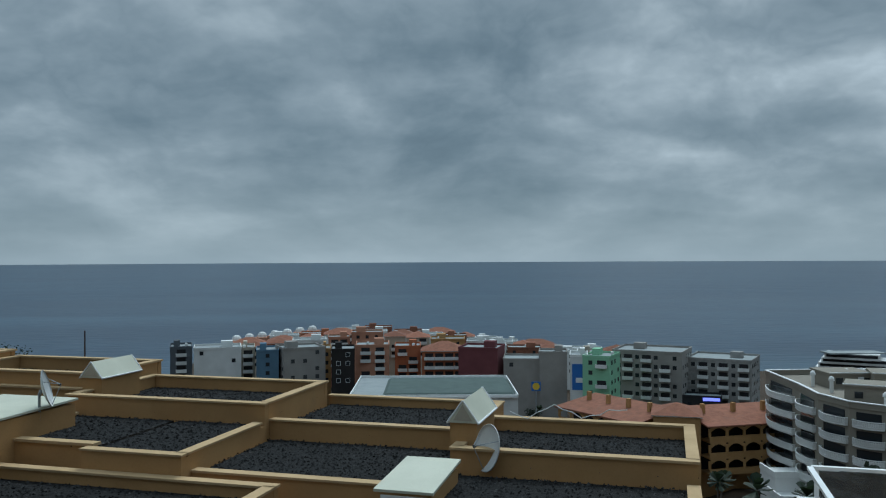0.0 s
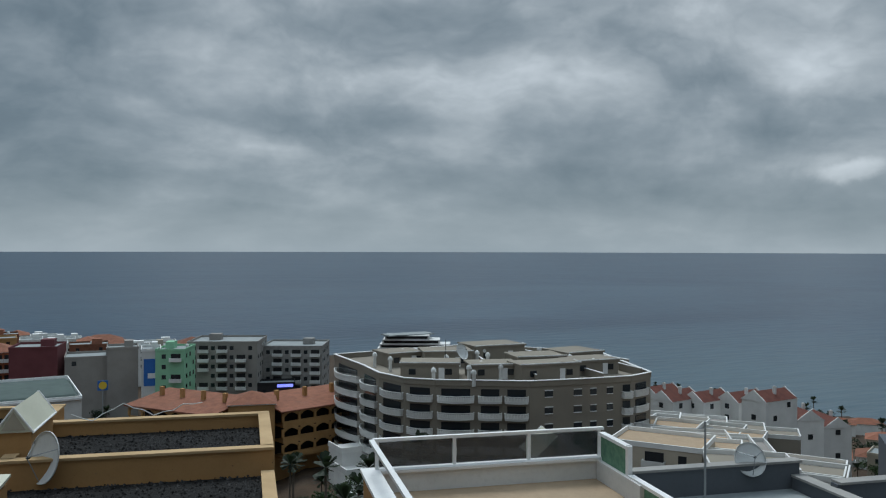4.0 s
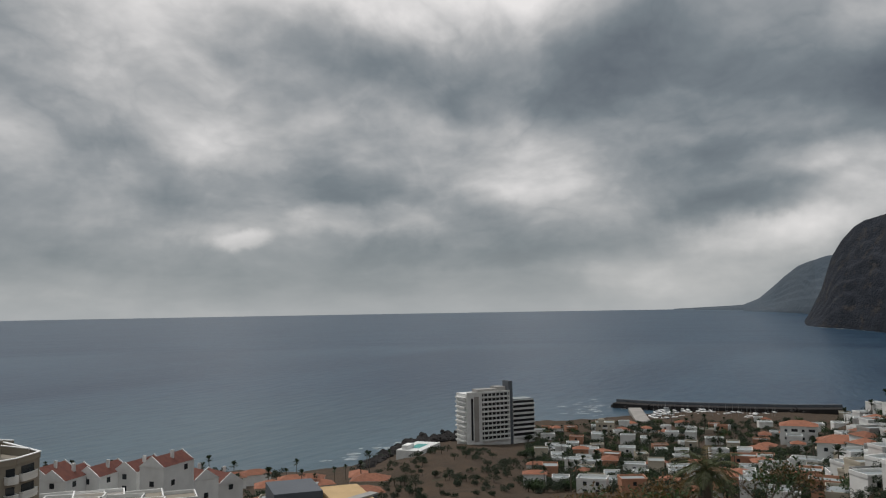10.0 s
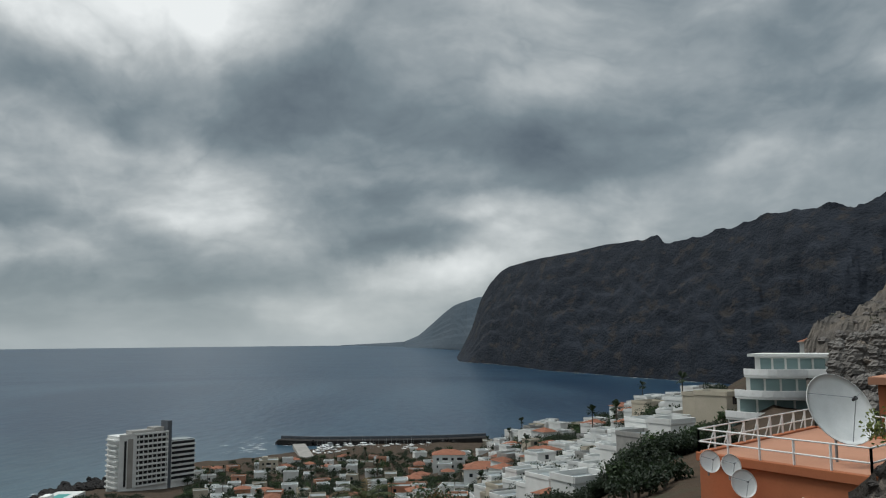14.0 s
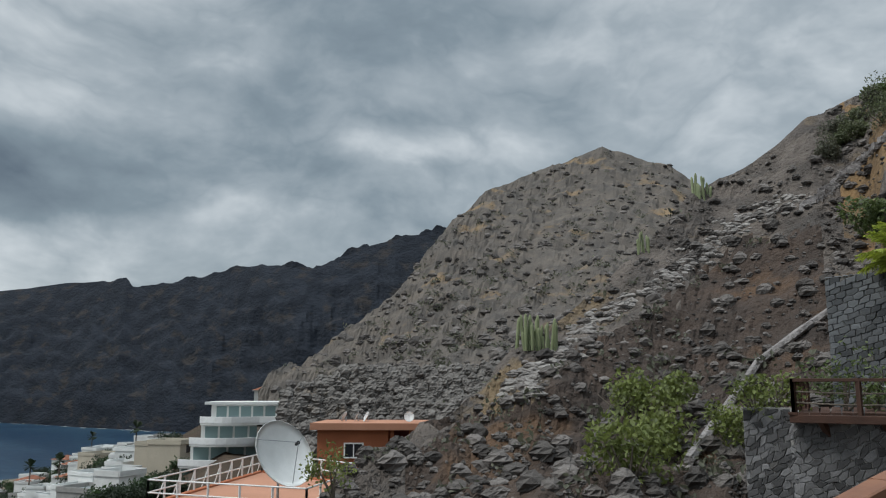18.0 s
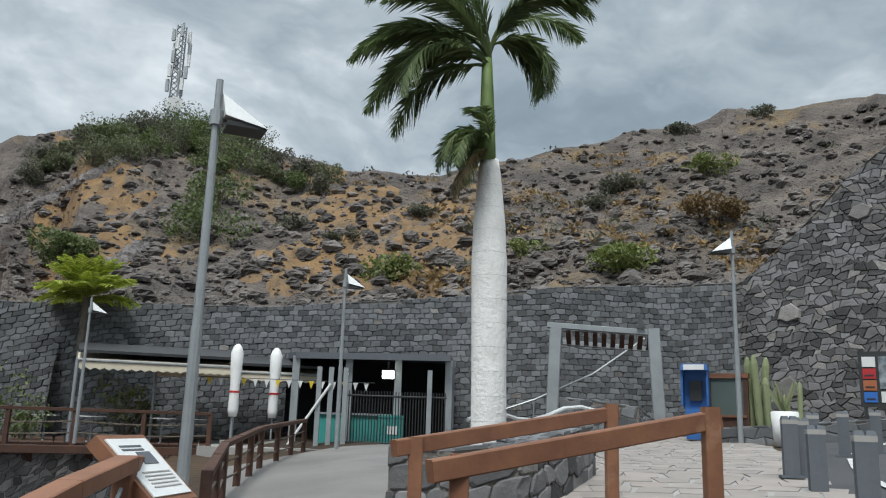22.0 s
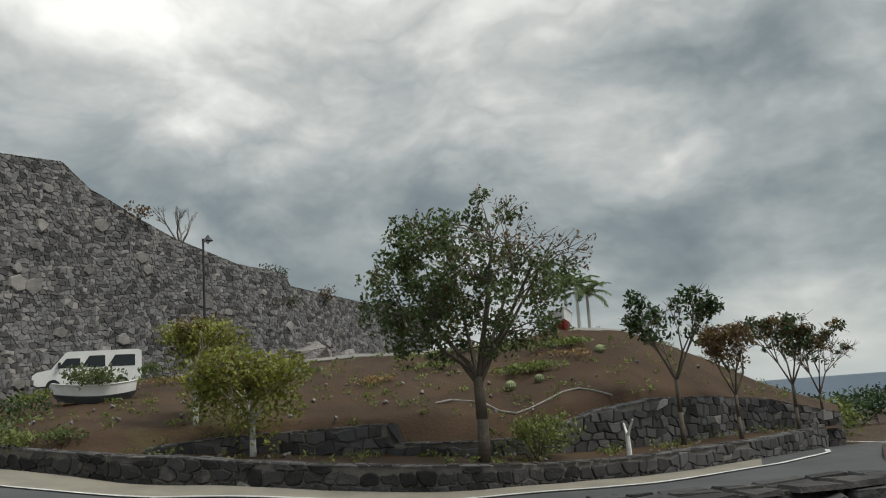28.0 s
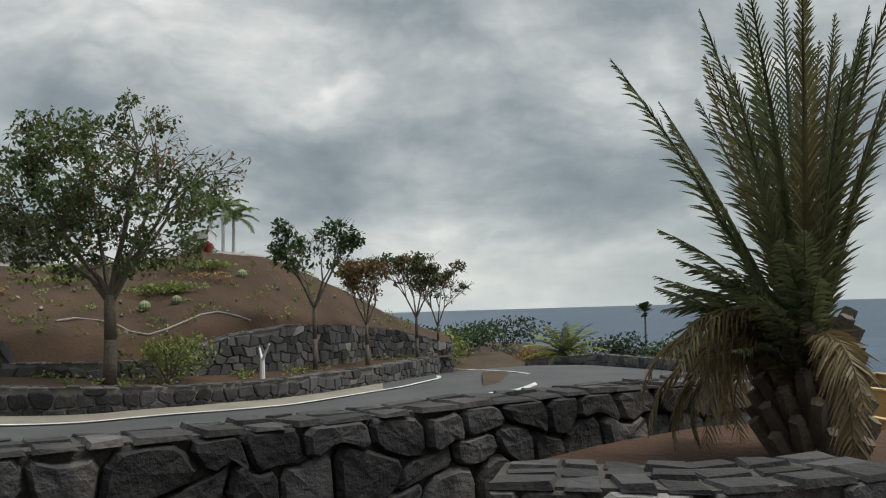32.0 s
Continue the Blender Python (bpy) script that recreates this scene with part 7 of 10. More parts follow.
for i, (az, d, r, h, lf) in enumerate(((-154.4, 26.6, 0.9, 1.5, "leaf_mid"), (-156.2, 27.5, 1.0, 1.9, "leaf_mid"), (-161.8, 27.5, 0.9, 2.1, "leaf_light"), (-163.4, 28, 0.6, 1.7, "leaf_mid"), (-150.6, 26.0, 0.9, 1.5, "leaf_light"), (-149.2, 25.6, 0.9, 1.1, "leaf_light"),
                                       (-169, 21, 0.6, 1.0, "leaf_light"), (-172.4, 23, 0.6, 1.0, "leaf"), (-170.2, 16.5, 0.5, 0.7, "leaf_light"))):
    bush(tuple(polar(az, d, FLOOR if d > 24 else -0.4)), r, h, 300, 0.09, 70 + i, lf, "green leafy plant beside the terrace", group="terrace plants")
col = thing("table", "small white terrace table", "table", tuple(polar(-160, 27, FLOOR)))
part("top", Shape().lathe([(0.4, 0.72), (0.4, 0.75)], 14), "dish", col)
part("leg", Shape().rod((0, 0, 0.03), (0, 0, 0.72), 0.03), "metal", col)
part("foot", Shape().lathe([(0.25, 0), (0.22, 0.03)], 12), "metal", col)
for a, d in ((-157.3, 27.4), (-164.2, 26.6), (-166.2, 27.6)):
    copy_thing(col, pose(*polar(a, d, FLOOR)))

# ---- pipe, stairs, antenna and growth on the slope ----
SLOPE = bpy.data.objects["near_slope"]
FARHILL = bpy.data.objects["far_hill"]
from mathutils.bvhtree import BVHTree


def finder(ob):
    me = ob.data
    return BVHTree.FromPolygons([v.co.copy() for v in me.vertices], [tuple(p.vertices) for p in me.polygons])


TREES = {"near": finder(SLOPE), "far": finder(FARHILL)}


def on_slope(az, el, which="near"):
    """Where the line of sight meets the slope."""
    w = (way(az) + Vector((0, 0, math.tan(radians(el))))).normalized()
    hit = TREES[which].ray_cast(Vector((0, 0, EYE)), w)
    return hit[0]


def drop(x, y, which="near"):
    hit = TREES[which].ray_cast(Vector((x, y, 400)), Vector((0, 0, -1)))
    return hit[0]


def slope_line(pts, r, name, material, label, category, lift=0.2):
    out = []
    for (a0, e0), (a1, e1) in zip(pts, pts[1:]):
        for k in range(5):
            p = on_slope(lerp(a0, a1, k / 5), lerp(e0, e1, k / 5))
            if p:
                out.append(p + Vector((0, 0, lift)))
    solo(name, Shape().tube(out, r, 6), material, label, category)


slope_line([(-154.2, 4.6), (-152, 3.1), (-149.5, 1.2), (-147.5, -1.6), (-146, -3.6), (-144.6, -5.6)], 0.2, "drain_pipe", "pale_rock", "rough pale pipe running down the slope", "pipe")


def stone_channel(pts, n, label, seed):
    """A line of flat stones set up the slope like a rough stair."""
    t, rnd = thing("slope_channel", label, "channel"), random.Random(seed)
    for k in range(n):
        q = k / (n - 1) * (len(pts) - 1)
        i = min(int(q), len(pts) - 2)
        c = on_slope(lerp(pts[i][0], pts[i + 1][0], q - i), lerp(pts[i][1], pts[i + 1][1], q - i))
        if c is None:
            continue
        w, h = rnd.uniform(0.3, 0.5), rnd.uniform(0.15, 0.28)
        part("slab", Shape().box(0, 0, -0.25, w * 2, w * 1.1, 0.25 + h, pose(*c, rnd.uniform(-14, 14), rnd.uniform(-10, 10), rnd.uniform(0, 60)), 0.86), "pale_rock", t)


stone_channel([(-152.9, 11.3), (-156.5, 13.9), (-160.1, 16.8)], 46, "rough stone channel climbing the slope like a stair", 1)
stone_channel([(-159.4, 9.2), (-161.8, 11.2)], 16, "short broken stone channel on the slope", 2)
mast_at = on_slope(-162.9, 18.7) or polar(-162.9, 76, 28)
mast = thing("antenna_mast", "lattice antenna mast with panels and a round dish on the hilltop", "antenna mast", tuple(mast_at - Vector((0, 0, 0.5))))
mh = 11.6
for k in range(3):
    a = k * 2.094
    part("leg", Shape().rod((math.cos(a) * .6, math.sin(a) * .6, 0), (math.cos(a) * .5, math.sin(a) * .5, mh), 0.09, 0.08, 5), "metal", mast)
lat = Shape()
for j in range(20):
    z0, z1 = mh * j / 20, mh * (j + 1) / 20
    for k in range(3):
        a, b = k * 2.094, (k + 1) * 2.094
        lat.rod((math.cos(a) * .55, math.sin(a) * .55, z0), (math.cos(b) * .55, math.sin(b) * .55, z1), 0.05, 0.05, 4, False)
part("lattice", lat, "metal", mast)
for k in range(15):
    a = k * 2.094 + 0.3 + 0.4 * (k // 3)
    z = 4.6 + (k // 3) * 1.35
    part("antenna_panel", Shape().box(math.cos(a) * .85, math.sin(a) * .85, z, 0.3, 0.28, 1.2), "dish" if k % 2 else "metal", mast)
part("dish", Shape().lathe([(0.05, 0), (0.5, 0.1), (0.72, 0.28), (0.74, 0.3), (0.7, 0.3)], 18, pose(*(way(-163) * -0.9), 0) @ pose(0, 0, 3.0) @ way(17).to_track_quat("Z", "Y").to_matrix().to_4x4()), "dish", mast, "round white microwave dish")
for i, (az, el, r, h, lf) in enumerate(((-164.5, 18.5, 2.4, 2.6, "leaf"), (-161, 18.2, 2.2, 2.4, "scrub"), (-168, 18.6, 2.4, 2.2, "leaf"), (-158.5, 17.4, 2.0, 1.8, "leaf"), (-159.3, 19.0, 1.4, 2.8, "leaf_dark"), (-166, 16.6, 2.2, 2.2, "leaf"),
                                        (-166, 14.2, 2.3, 3.0, "leaf"), (-165.5, 11.8, 2.2, 2.6, "leaf"), (-157.5, 9.2, 1.6, 2.2, "leaf"), (-179.2, 10.2, 1.3, 1.7, "leaf_light"), (-188.5, 12, 1.0, 1.2, "leaf_light"), (-195.8, 11.0, 1.5, 1.5, "leaf_light"),
                                        (-201, 17.2, 1.8, 2.0, "leaf_light"), (-201.6, 14.0, 1.7, 1.9, "leaf_dry"), (-199, 20.0, 1.5, 1.4, "scrub"), (-204.5, 20.7, 1.4, 1.2, "scrub"), (-141.5, -2.2, 1.5, 2.3, "leaf_light"), (-143.2, -4.4, 1.4, 2.4, "leaf_light"),
                                        (-141, -6.0, 1.3, 2.3, "leaf_light"), (-147.8, -4.4, 0.9, 2.3, "leaf_light"), (-153, -8.6, 0.8, 1.0, "leaf_light"), (-139.4, -9.2, 0.8, 0.9, "frond_lime"), (-149.2, -3.0, 0.5, 1.4, "leaf_light"),
                                        (-195.5, 16.5, 1.6, 1.3, "scrub"), (-192.8, 15.2, 1.4, 1.1, "scrub"), (-181.3, 14.6, 1.3, 1.1, "scrub"), (-172, 13.2, 1.3, 1.1, "scrub"), (-175.2, 12.6, 1.2, 1.0, "scrub"), (-186, 13.6, 1.2, 1.0, "scrub"))):
    p = on_slope(az, el)
    if p:
        bush(tuple(p - Vector((0, 0, 0.3))), r * 1.12, h, 1500 if r > 1.4 else 800, 0.14 if r > 1.2 else 0.1, 100 + i, "leaf_mid" if lf == "leaf" else lf, "wild %s shrub on the rocky slope" % {"hill_leaf": "grey-green", "leaf": "green", "leaf_light": "yellow-green", "scrub": "grey", "leaf_dry": "dry brown", "leaf_dark": "dark green", "frond_lime": "lime green"}[lf], group="slope shrubs")
rr = random.Random(61)
for k in range(34):
    az = lerp(-154.5, -174, k / 33) + rr.uniform(-.3, .3)
    el = table([(-175, 16.6), (-171, 17.4), (-167, 18.6), (-163, 18.8), (-160, 18.0), (-156, 16.6), (-154, 15.4)], az) - (0.2 if k % 2 else 1.3)
    p = on_slope(az, el)
    if p:
        r = rr.uniform(1.3, 2.1) * (1.25 if -169 < az < -158 else 0.7)
        bush(tuple(p - Vector((0, 0, 0.3))), r, r * rr.uniform(1.0, 1.6), 1300, 0.11, 300 + k, rr.choice(("hill_leaf", "hill_leaf", "scrub", "leaf_mid")), "wild grey-green shrub on the hilltop", group="hilltop shrubs")
for az, el, h, n in ((-134.8, 2.6, 2.3, 13), (-135.6, 2.4, 1.9, 9), (-142.6, 9.0, 1.8, 6), (-146.6, 12.4, 2.4, 9), (-139.2, 8.6, 1.8, 5)):
    p = on_slope(az, el) or on_slope(az, el, "far")
    if p:
        column_cactus(tuple(p - Vector((0, 0, 0.2))), h, n, int(h * 10), "clump of pale candelabra cactus on the rocky slope")
# bright yellow-green fan palm behind the awnings
t = thing("small_palm", "bright lime-green small palm above the block wall", "palm tree", tuple(polar(-158.8, 31.2, 4.3)))
part("trunk", Shape().rod((0, 0, -0.4), (0, 0, 1.6), 0.14, 0.12), "bark", t)
for k in range(30):
    s = Shape()
    frond(s, (0, 0, 1.3), k * 2.4, 0.45 + (k % 5) * 0.24, 1.9, 1.1, 0.55, 34, random.Random(k), 0.03, 0.8)
    part("frond", s, "frond_lime", t)


def scatter_rocks(name, az0, az1, e0, e1, n, lo, hi, which, seed, material, label):
    rnd, s = random.Random(seed), Shape()
    for _ in range(n):
        p = on_slope(rnd.uniform(az1, az0), rnd.uniform(e0, e1), which)
        if p is None:
            continue
        boulder(s, p, lo * (hi / lo) ** (rnd.random() ** 2.2), rnd, rnd.uniform(0.5, 0.9))
    solo(name, s, material, label, "rocks", kind="stuff")


scatter_rocks("slope_rocks", -119, -156, -12, 15, 3200, 0.09, 0.62, "near", 1, "boulder", "dark angular rocks strewn over the volcanic slope")
scatter_rocks("upper_slope_rocks", -154, -232, 6.5, 20.5, 7600, 0.07, 0.62, "near", 2, "boulder", "dark outcrops and loose rocks on the upper slope")
scatter_rocks("mountain_rocks", -117, -147, -2, 16, 2600, 0.35, 1.9, "far", 3, "boulder", "rock outcrops on the dry mountain")


def scatter_tufts(name, az0, az1, e0, e1, n, size, which, seed, material, label, blades=16, tall=1.0):
    rnd, s = random.Random(seed), Shape()
    for _ in range(n):
        az, el = rnd.uniform(az1, az0), rnd.uniform(e0, e1)
        p = on_slope(az, el, which)
        if p is None or rough(p.x, p.y, 0.06) < -0.05:
            continue
        r = size * rnd.uniform(0.5, 1.4)
        leaf_cloud(s, p + Vector((0, 0, r * 0.3)), r, blades, r * 0.28, rnd, 0.7 * tall, 0.3)
    solo(name, s, material, label, "scrub", kind="stuff")


scatter_tufts("mountain_scrub", -117, -147, -3, 16, 1700, 1.3, "far", 5, "scrub", "low grey-green scrub over the mountain side", 18)
scatter_tufts("slope_scrub", -119, -232, -8, 20, 700, 0.6, "near", 6, "scrub", "grey-green scrub between the rocks")
scatter_tufts("dry_grass", -154, -205, 7, 19, 900, 0.55, "near", 7, "straw", "golden dry grass on the slope", 22, 0.5)
# pale rock seam
rnd, s = random.Random(9), Shape()
SEAM = [(-133.4, -0.4), (-134.9, 0.9), (-138.6, 4.0), (-144.9, 7.7), (-149.2, 10.9), (-152.5, 12.2)]
for k in range(560):
    t_ = rnd.random() * 5
    i = min(4, int(t_))
    az, el = lerp(SEAM[i][0], SEAM[i + 1][0], t_ - i) + rnd.gauss(0, 0.5), lerp(SEAM[i][1], SEAM[i + 1][1], t_ - i) + rnd.gauss(0, 0.28)
    p = on_slope(az, el)
    if p:
        boulder(s, p - Vector((0, 0, 0.12)), rnd.uniform(0.12, 0.5), rnd, 0.5)
solo("pale_rock_seam", s, "white_rock", "seam of pale rock running up the slope", "rocks", kind="stuff")
# cut rock face at the foot of the mountain
rnd, s = random.Random(10), Shape()
for k in range(2000):
    az, t_ = rnd.uniform(-117.5, -134), rnd.random()
    el0, el1 = table([(-134, -1.5), (-128, -2.6), (-120, -4.6), (-117, -4.4)], az), table([(-134, 1.6), (-128, 1.0), (-122, 1.2), (-117.5, -0.6)], az)
    boulder(s, seen(az, lerp(el0, el1, t_), 112 + 6 * t_ + rnd.uniform(0, 1.5)), rnd.uniform(0.3, 1.0), rnd, 1.0)
solo("cut_rock_face", s, "cut_rock", "cut grey rock face at the foot of the mountain", "rock face", kind="stuff")


# ---- ochre complex with gravel roofs below the lookout ----
GRID = pose(-5.3, 24.2, 0, 0, 0, -15.5)
ochre = thing("ochre_apartments", "ochre apartment complex with parapets and black gravel roofs", "building")


def gbox(s, u0, u1, v0, v1, z0, z1):
    return s.box((u0 + u1) / 2, (v0 + v1) / 2, z0, u1 - u0, v1 - v0, z1 - z0, GRID)


def bay(u0, u1, v0, v1, top, gravel, sides="nsew", k=0):
    """A roof bay: body, gravel bed, and parapets with copings."""
    e = 0.002 * k
    part("body", gbox(Shape(), u0 + e, u1 - e, v0 + e, v1 - e, -16, gravel - 0.06), "ochre", ochre)
    bed = part("gravel_bed", gbox(Shape(), u0 + 0.1, u1 - 0.1, v0 + 0.1, v1 - 0.1, gravel - 0.06, gravel), "gravel", ochre, "bed of black volcanic gravel")
    rnd, s = random.Random(k), Shape()
    for _ in range(int((u1 - u0) * (v1 - v0) * 75)):
        u, v = rnd.uniform(u0 + 0.03, u1 - 0.03), rnd.uniform(v0 + 0.03, v1 - 0.03)
        r = rnd.uniform(0.022, 0.055)
        q = GRID @ Vector((u, v, gravel))
        s.add([q + Vector((r, 0, 0)), q + Vector((-r * .4, r, 0)), q + Vector((-r * .6, -r * .8, 0)), q + Vector((rnd.uniform(-.3, .3) * r, rnd.uniform(-.3, .3) * r, r * 0.9))], [(0, 1, 3), (1, 2, 3), (2, 0, 3)])
    tagged(part("gravel", s, "pebble", bed), kind="stuff")
    w, c = 0.24, 0.035
    for side, q in (("n", (u0, u1, v1 - w, v1)), ("s", (u0, u1, v0, v0 + w)), ("w", (u0, u0 + w, v0 + w, v1 - w)), ("e", (u1 - w, u1, v0 + w, v1 - w))):
        if side in sides:
            p = part("parapet", gbox(Shape(), q[0] + e, q[1] - e, q[2] + e, q[3] - e, gravel - 0.06, top - 0.05), "ochre", ochre)
            part("coping", gbox(Shape(), q[0] - c, q[1] + c, q[2] - c, q[3] + c, top - 0.05, top + e), "ochre_top", p)


bay(-6.6, -2.9, -3.85, 0.0, -3.2, -3.31, "sw", 12)
bay(-2.9, 0.0, -4.3, 0.0, -3.2, -3.3, "se", 1)
bay(-7.0, 0.0, 0.0, 4.6, -2.68, -3.12, "nsew", 2)
bay(0.0, 6.2, 0.3, 5.0, -3.2, -3.52, "nse", 3)
bay(0.0, 6.2, -3.85, 0.3, -3.68, -3.78, "s", 4)
bay(-9.5, 2.65, -9.5, -4.35, -3.72, -4.05, "ne", 5)
bay(6.2, 12.2, -1.9, 2.5, -3.2, -3.6, "nsew", 6)
bay(6.2, 12.2, -7.0, -1.9, -3.7, -3.85, "e", 7)
bay(-13.8, -7.2, 1.6, 5.4, -2.25, -2.75, "nsew", 8)
bay(-18, -7.0, -1.2, 1.6, -2.75, -3.2, "nsw", 9)
bay(-14, -6.6, -4.3, -1.2, -3.2, -3.7, "s", 10)
bay(-21, -13.8, 0.5, 5.2, -2.0, -2.5, "nsew", 11)


def roof_light(u0, u1, v0, v1, base, eave, ridge):
    """A cream gabled ventilator on an ochre plinth."""
    t = thing("roof_ventilator", "cream gabled roof ventilator on an ochre plinth", "roof ventilator", (0, 0, 0), 0, "roof ventilators")
    part("plinth", gbox(Shape(), u0, u1, v0, v1, base, eave), "ochre", t)
    m, o = (u0 + u1) / 2, 0.06
    part("hood", Shape().add([GRID @ Vector(p) for p in ((u0 - o, v0 - o, eave), (u1 + o, v0 - o, eave), (m, v0 - o, ridge), (u0 - o, v1 + o, eave), (u1 + o, v1 + o, eave), (m, v1 + o, ridge))],
                             [(0, 1, 2), (5, 4, 3), (0, 2, 5, 3), (1, 4, 5, 2), (0, 3, 4, 1)]), "cream", t)
    part("gable_louvre", Shape().add([GRID @ Vector(p) for p in ((u0 + .1, v0 - .075, eave + .06), (u1 - .1, v0 - .075, eave + .06), (m, v0 - .075, ridge - .1))], [(0, 1, 2)]), "beige", t)
    for sgn in (u0 - o, u1 + o):
        part("edge_trim", Shape().rod(GRID @ Vector((sgn, v0 - o, eave)), GRID @ Vector((sgn, v1 + o, eave)), 0.03), "white_paint", t)
    for v in (v0 - o, v1 + o):
        for sgn in (u0 - o, u1 + o):
            part("edge_trim", Shape().rod(GRID @ Vector((sgn, v, eave)), GRID @ Vector((m, v, ridge)), 0.025), "white_paint", t)


roof_light(-7.2, -6.45, 1.0, 3.0, -3.8, -2.3, -1.77)
roof_light(6.0, 6.72, -1.2, 1.0, -4.2, -2.7, -2.12)


def lean_hood(u0, u1, v0, v1, base, low, high):
    t = thing("roof_hood", "pale sloping sheet hood on an ochre plinth with louvres", "roof ventilator", (0, 0, 0), 0, "roof ventilators")
    part("plinth", gbox(Shape(), u0, u1, v0, v1, base, low), "ochre", t)
    q = [(u0 - .06, v0 - .06, low), (u1 + .06, v0 - .06, low), (u1 + .06, v1 + .06, high), (u0 - .06, v1 + .06, high)]
    part("sheet", Shape().add([GRID @ Vector(p) for p in q] + [GRID @ Vector((x, y, z + .06)) for x, y, z in q], [(3, 2, 1, 0), (4, 5, 6, 7), (0, 1, 5, 4), (1, 2, 6, 5), (2, 3, 7, 6), (3, 0, 4, 7)]), "cream", t)
    for k in range(5):
        part("louvre", gbox(Shape(), u0 + .1, u1 - .1, v0 - .04, v0, low - .14 - k * .12, low - .07 - k * .12), "white_paint", t)


lean_hood(-8.0, -5.4, -6.0, -1.5, -4, -2.65, -2.55)
lean_hood(5.35, 6.6, -5.0, -2.7, -4.4, -3.5, -3.35)
solo("drain_pipe", Shape().tube([GRID @ Vector(p) for p in ((2.75, -3.6, -4.1), (2.75, -3.3, -3.86), (3.0, -3.3, -3.83), (5.3, -3.3, -3.9))], 0.06, 8), "dish", "white plastic drain pipe along a parapet", "pipe")


def sat_dish(at, turn, r, tilt, label, post=0.8, face=1):
    t = thing("satellite_dish", label, "satellite dish", at, turn, "satellite dishes")
    m = pose(0, 0, post, 90 - tilt, 0, 0)
    prof = [(r * k / 6, r * 0.24 * (k / 6) ** 2) for k in range(7)]
    s = Shape()
    n = 28
    for rr, z in prof + [(r * 0.985, r * 0.245 - 0.0)] + [(q, w - 0.025) for q, w in reversed(prof)]:
        s.v += [tuple(m @ Vector((rr * math.cos(2 * math.pi * i / n), rr * 1.06 * math.sin(2 * math.pi * i / n), z))) for i in range(n)]
    k = len(prof) * 2 + 1
    s.f = [(j * n + i, j * n + (i + 1) % n, (j + 1) * n + (i + 1) % n, (j + 1) * n + i) for j in range(k - 1) for i in range(n)]
    part("reflector", s, "dish", t, "round pale reflector", True)
    tip = m @ Vector((0, 0, r * 0.95))
    part("receiver", Shape().rod(tip, m @ Vector((0, 0, r * 0.8)), 0.06 * max(.6, r), 0.04 * max(.6, r)), "dark_metal", t)
    for a in (0.5, 2.6, 4.7):
        part("feed_arm", Shape().rod(m @ Vector((r * .95 * math.cos(a), r * .95 * math.sin(a), r * .22)), tip, 0.012 * max(1, r), 0.012 * max(1, r), 5), "metal", t)
    part("post", Shape().rod((0, 0.1, -0.5), (0, 0.1, post - 0.1), 0.04 * max(1, r), 0.04 * max(1, r)), "metal", t)
    part("mount", Shape().rod((0, 0.1, post - 0.15), m @ Vector((0, 0, -0.05)), 0.05 * max(1, r), 0.05 * max(1, r)), "metal", t)
    return t


sat_dish(tuple(seen(-3.3, -13.1, 20.6) - Vector((0, 0, 0.5))), -62, 0.56, 12, "large white satellite dish on the ochre parapet", 0.5)
sat_dish(tuple(seen(26.1, -8.1, 25.5) - Vector((0, 0, 0.4))), 108, 0.5, 15, "white satellite dish seen edge-on on a gravel roof", 0.4)
solo("loose_cable", Shape().tube([seen(-4.6 - i * 0.62, -10.6 - 0.5 * math.sin(i * 0.9) * (0.4 + i % 3 * 0.3), 24.2) for i in range(14)], 0.014, 4), "dish", "loose white cable hanging over the parapet", "cable")

# ---- terrace with a glass balustrade, slate-grey roofs ----
ter = thing("roof_terrace", "tiled roof terrace with a low white wall and smoked glass balustrade", "roof terrace")
part("floor", gbox(Shape(), 14.5, 20.3, -12, -2.8, -4.5, -4.2), "tan_tile", ter)
part("side_wall", gbox(Shape(), 14.3, 14.56, -12, -2.6, -14, -3.75), "ochre", ter)
part("under_wall", gbox(Shape(), 14.57, 20.4, -11.9, -2.9, -14, -4.51), "ochre", ter)
part("end_wall", gbox(Shape(), 14.56, 20.4, -2.85, -2.6, -14, -3.72), "white", ter)
part("right_wall", gbox(Shape(), 20.15, 20.4, -5.2, -2.86, -6, -3.72), "white", ter)
part("left_coping", gbox(Shape(), 14.22, 14.66, -12, -2.55, -3.749, -3.66), "white_paint", ter)
part("end_coping", gbox(Shape(), 14.67, 20.45, -2.95, -2.55, -3.719, -3.65), "white_paint", ter)
for i, u in enumerate((14.6, 16.5, 18.4, 20.28)):
    part("post", gbox(Shape(), u - .04, u + .04, -2.76, -2.68, -3.66, -2.98), "white_paint", ter)
    if i < 3:
        part("glass_panel", gbox(Shape(), u + .06, u + 1.84, -2.735, -2.715, -3.62, -3.03), "smoked", ter, "smoked glass panel")
part("top_rail", gbox(Shape(), 14.5, 20.4, -2.78, -2.66, -3.0, -2.93), "white_paint", ter)
part("side_rail", gbox(Shape(), 14.4, 14.52, -12, -2.78, -3.0, -2.93), "white_paint", ter)
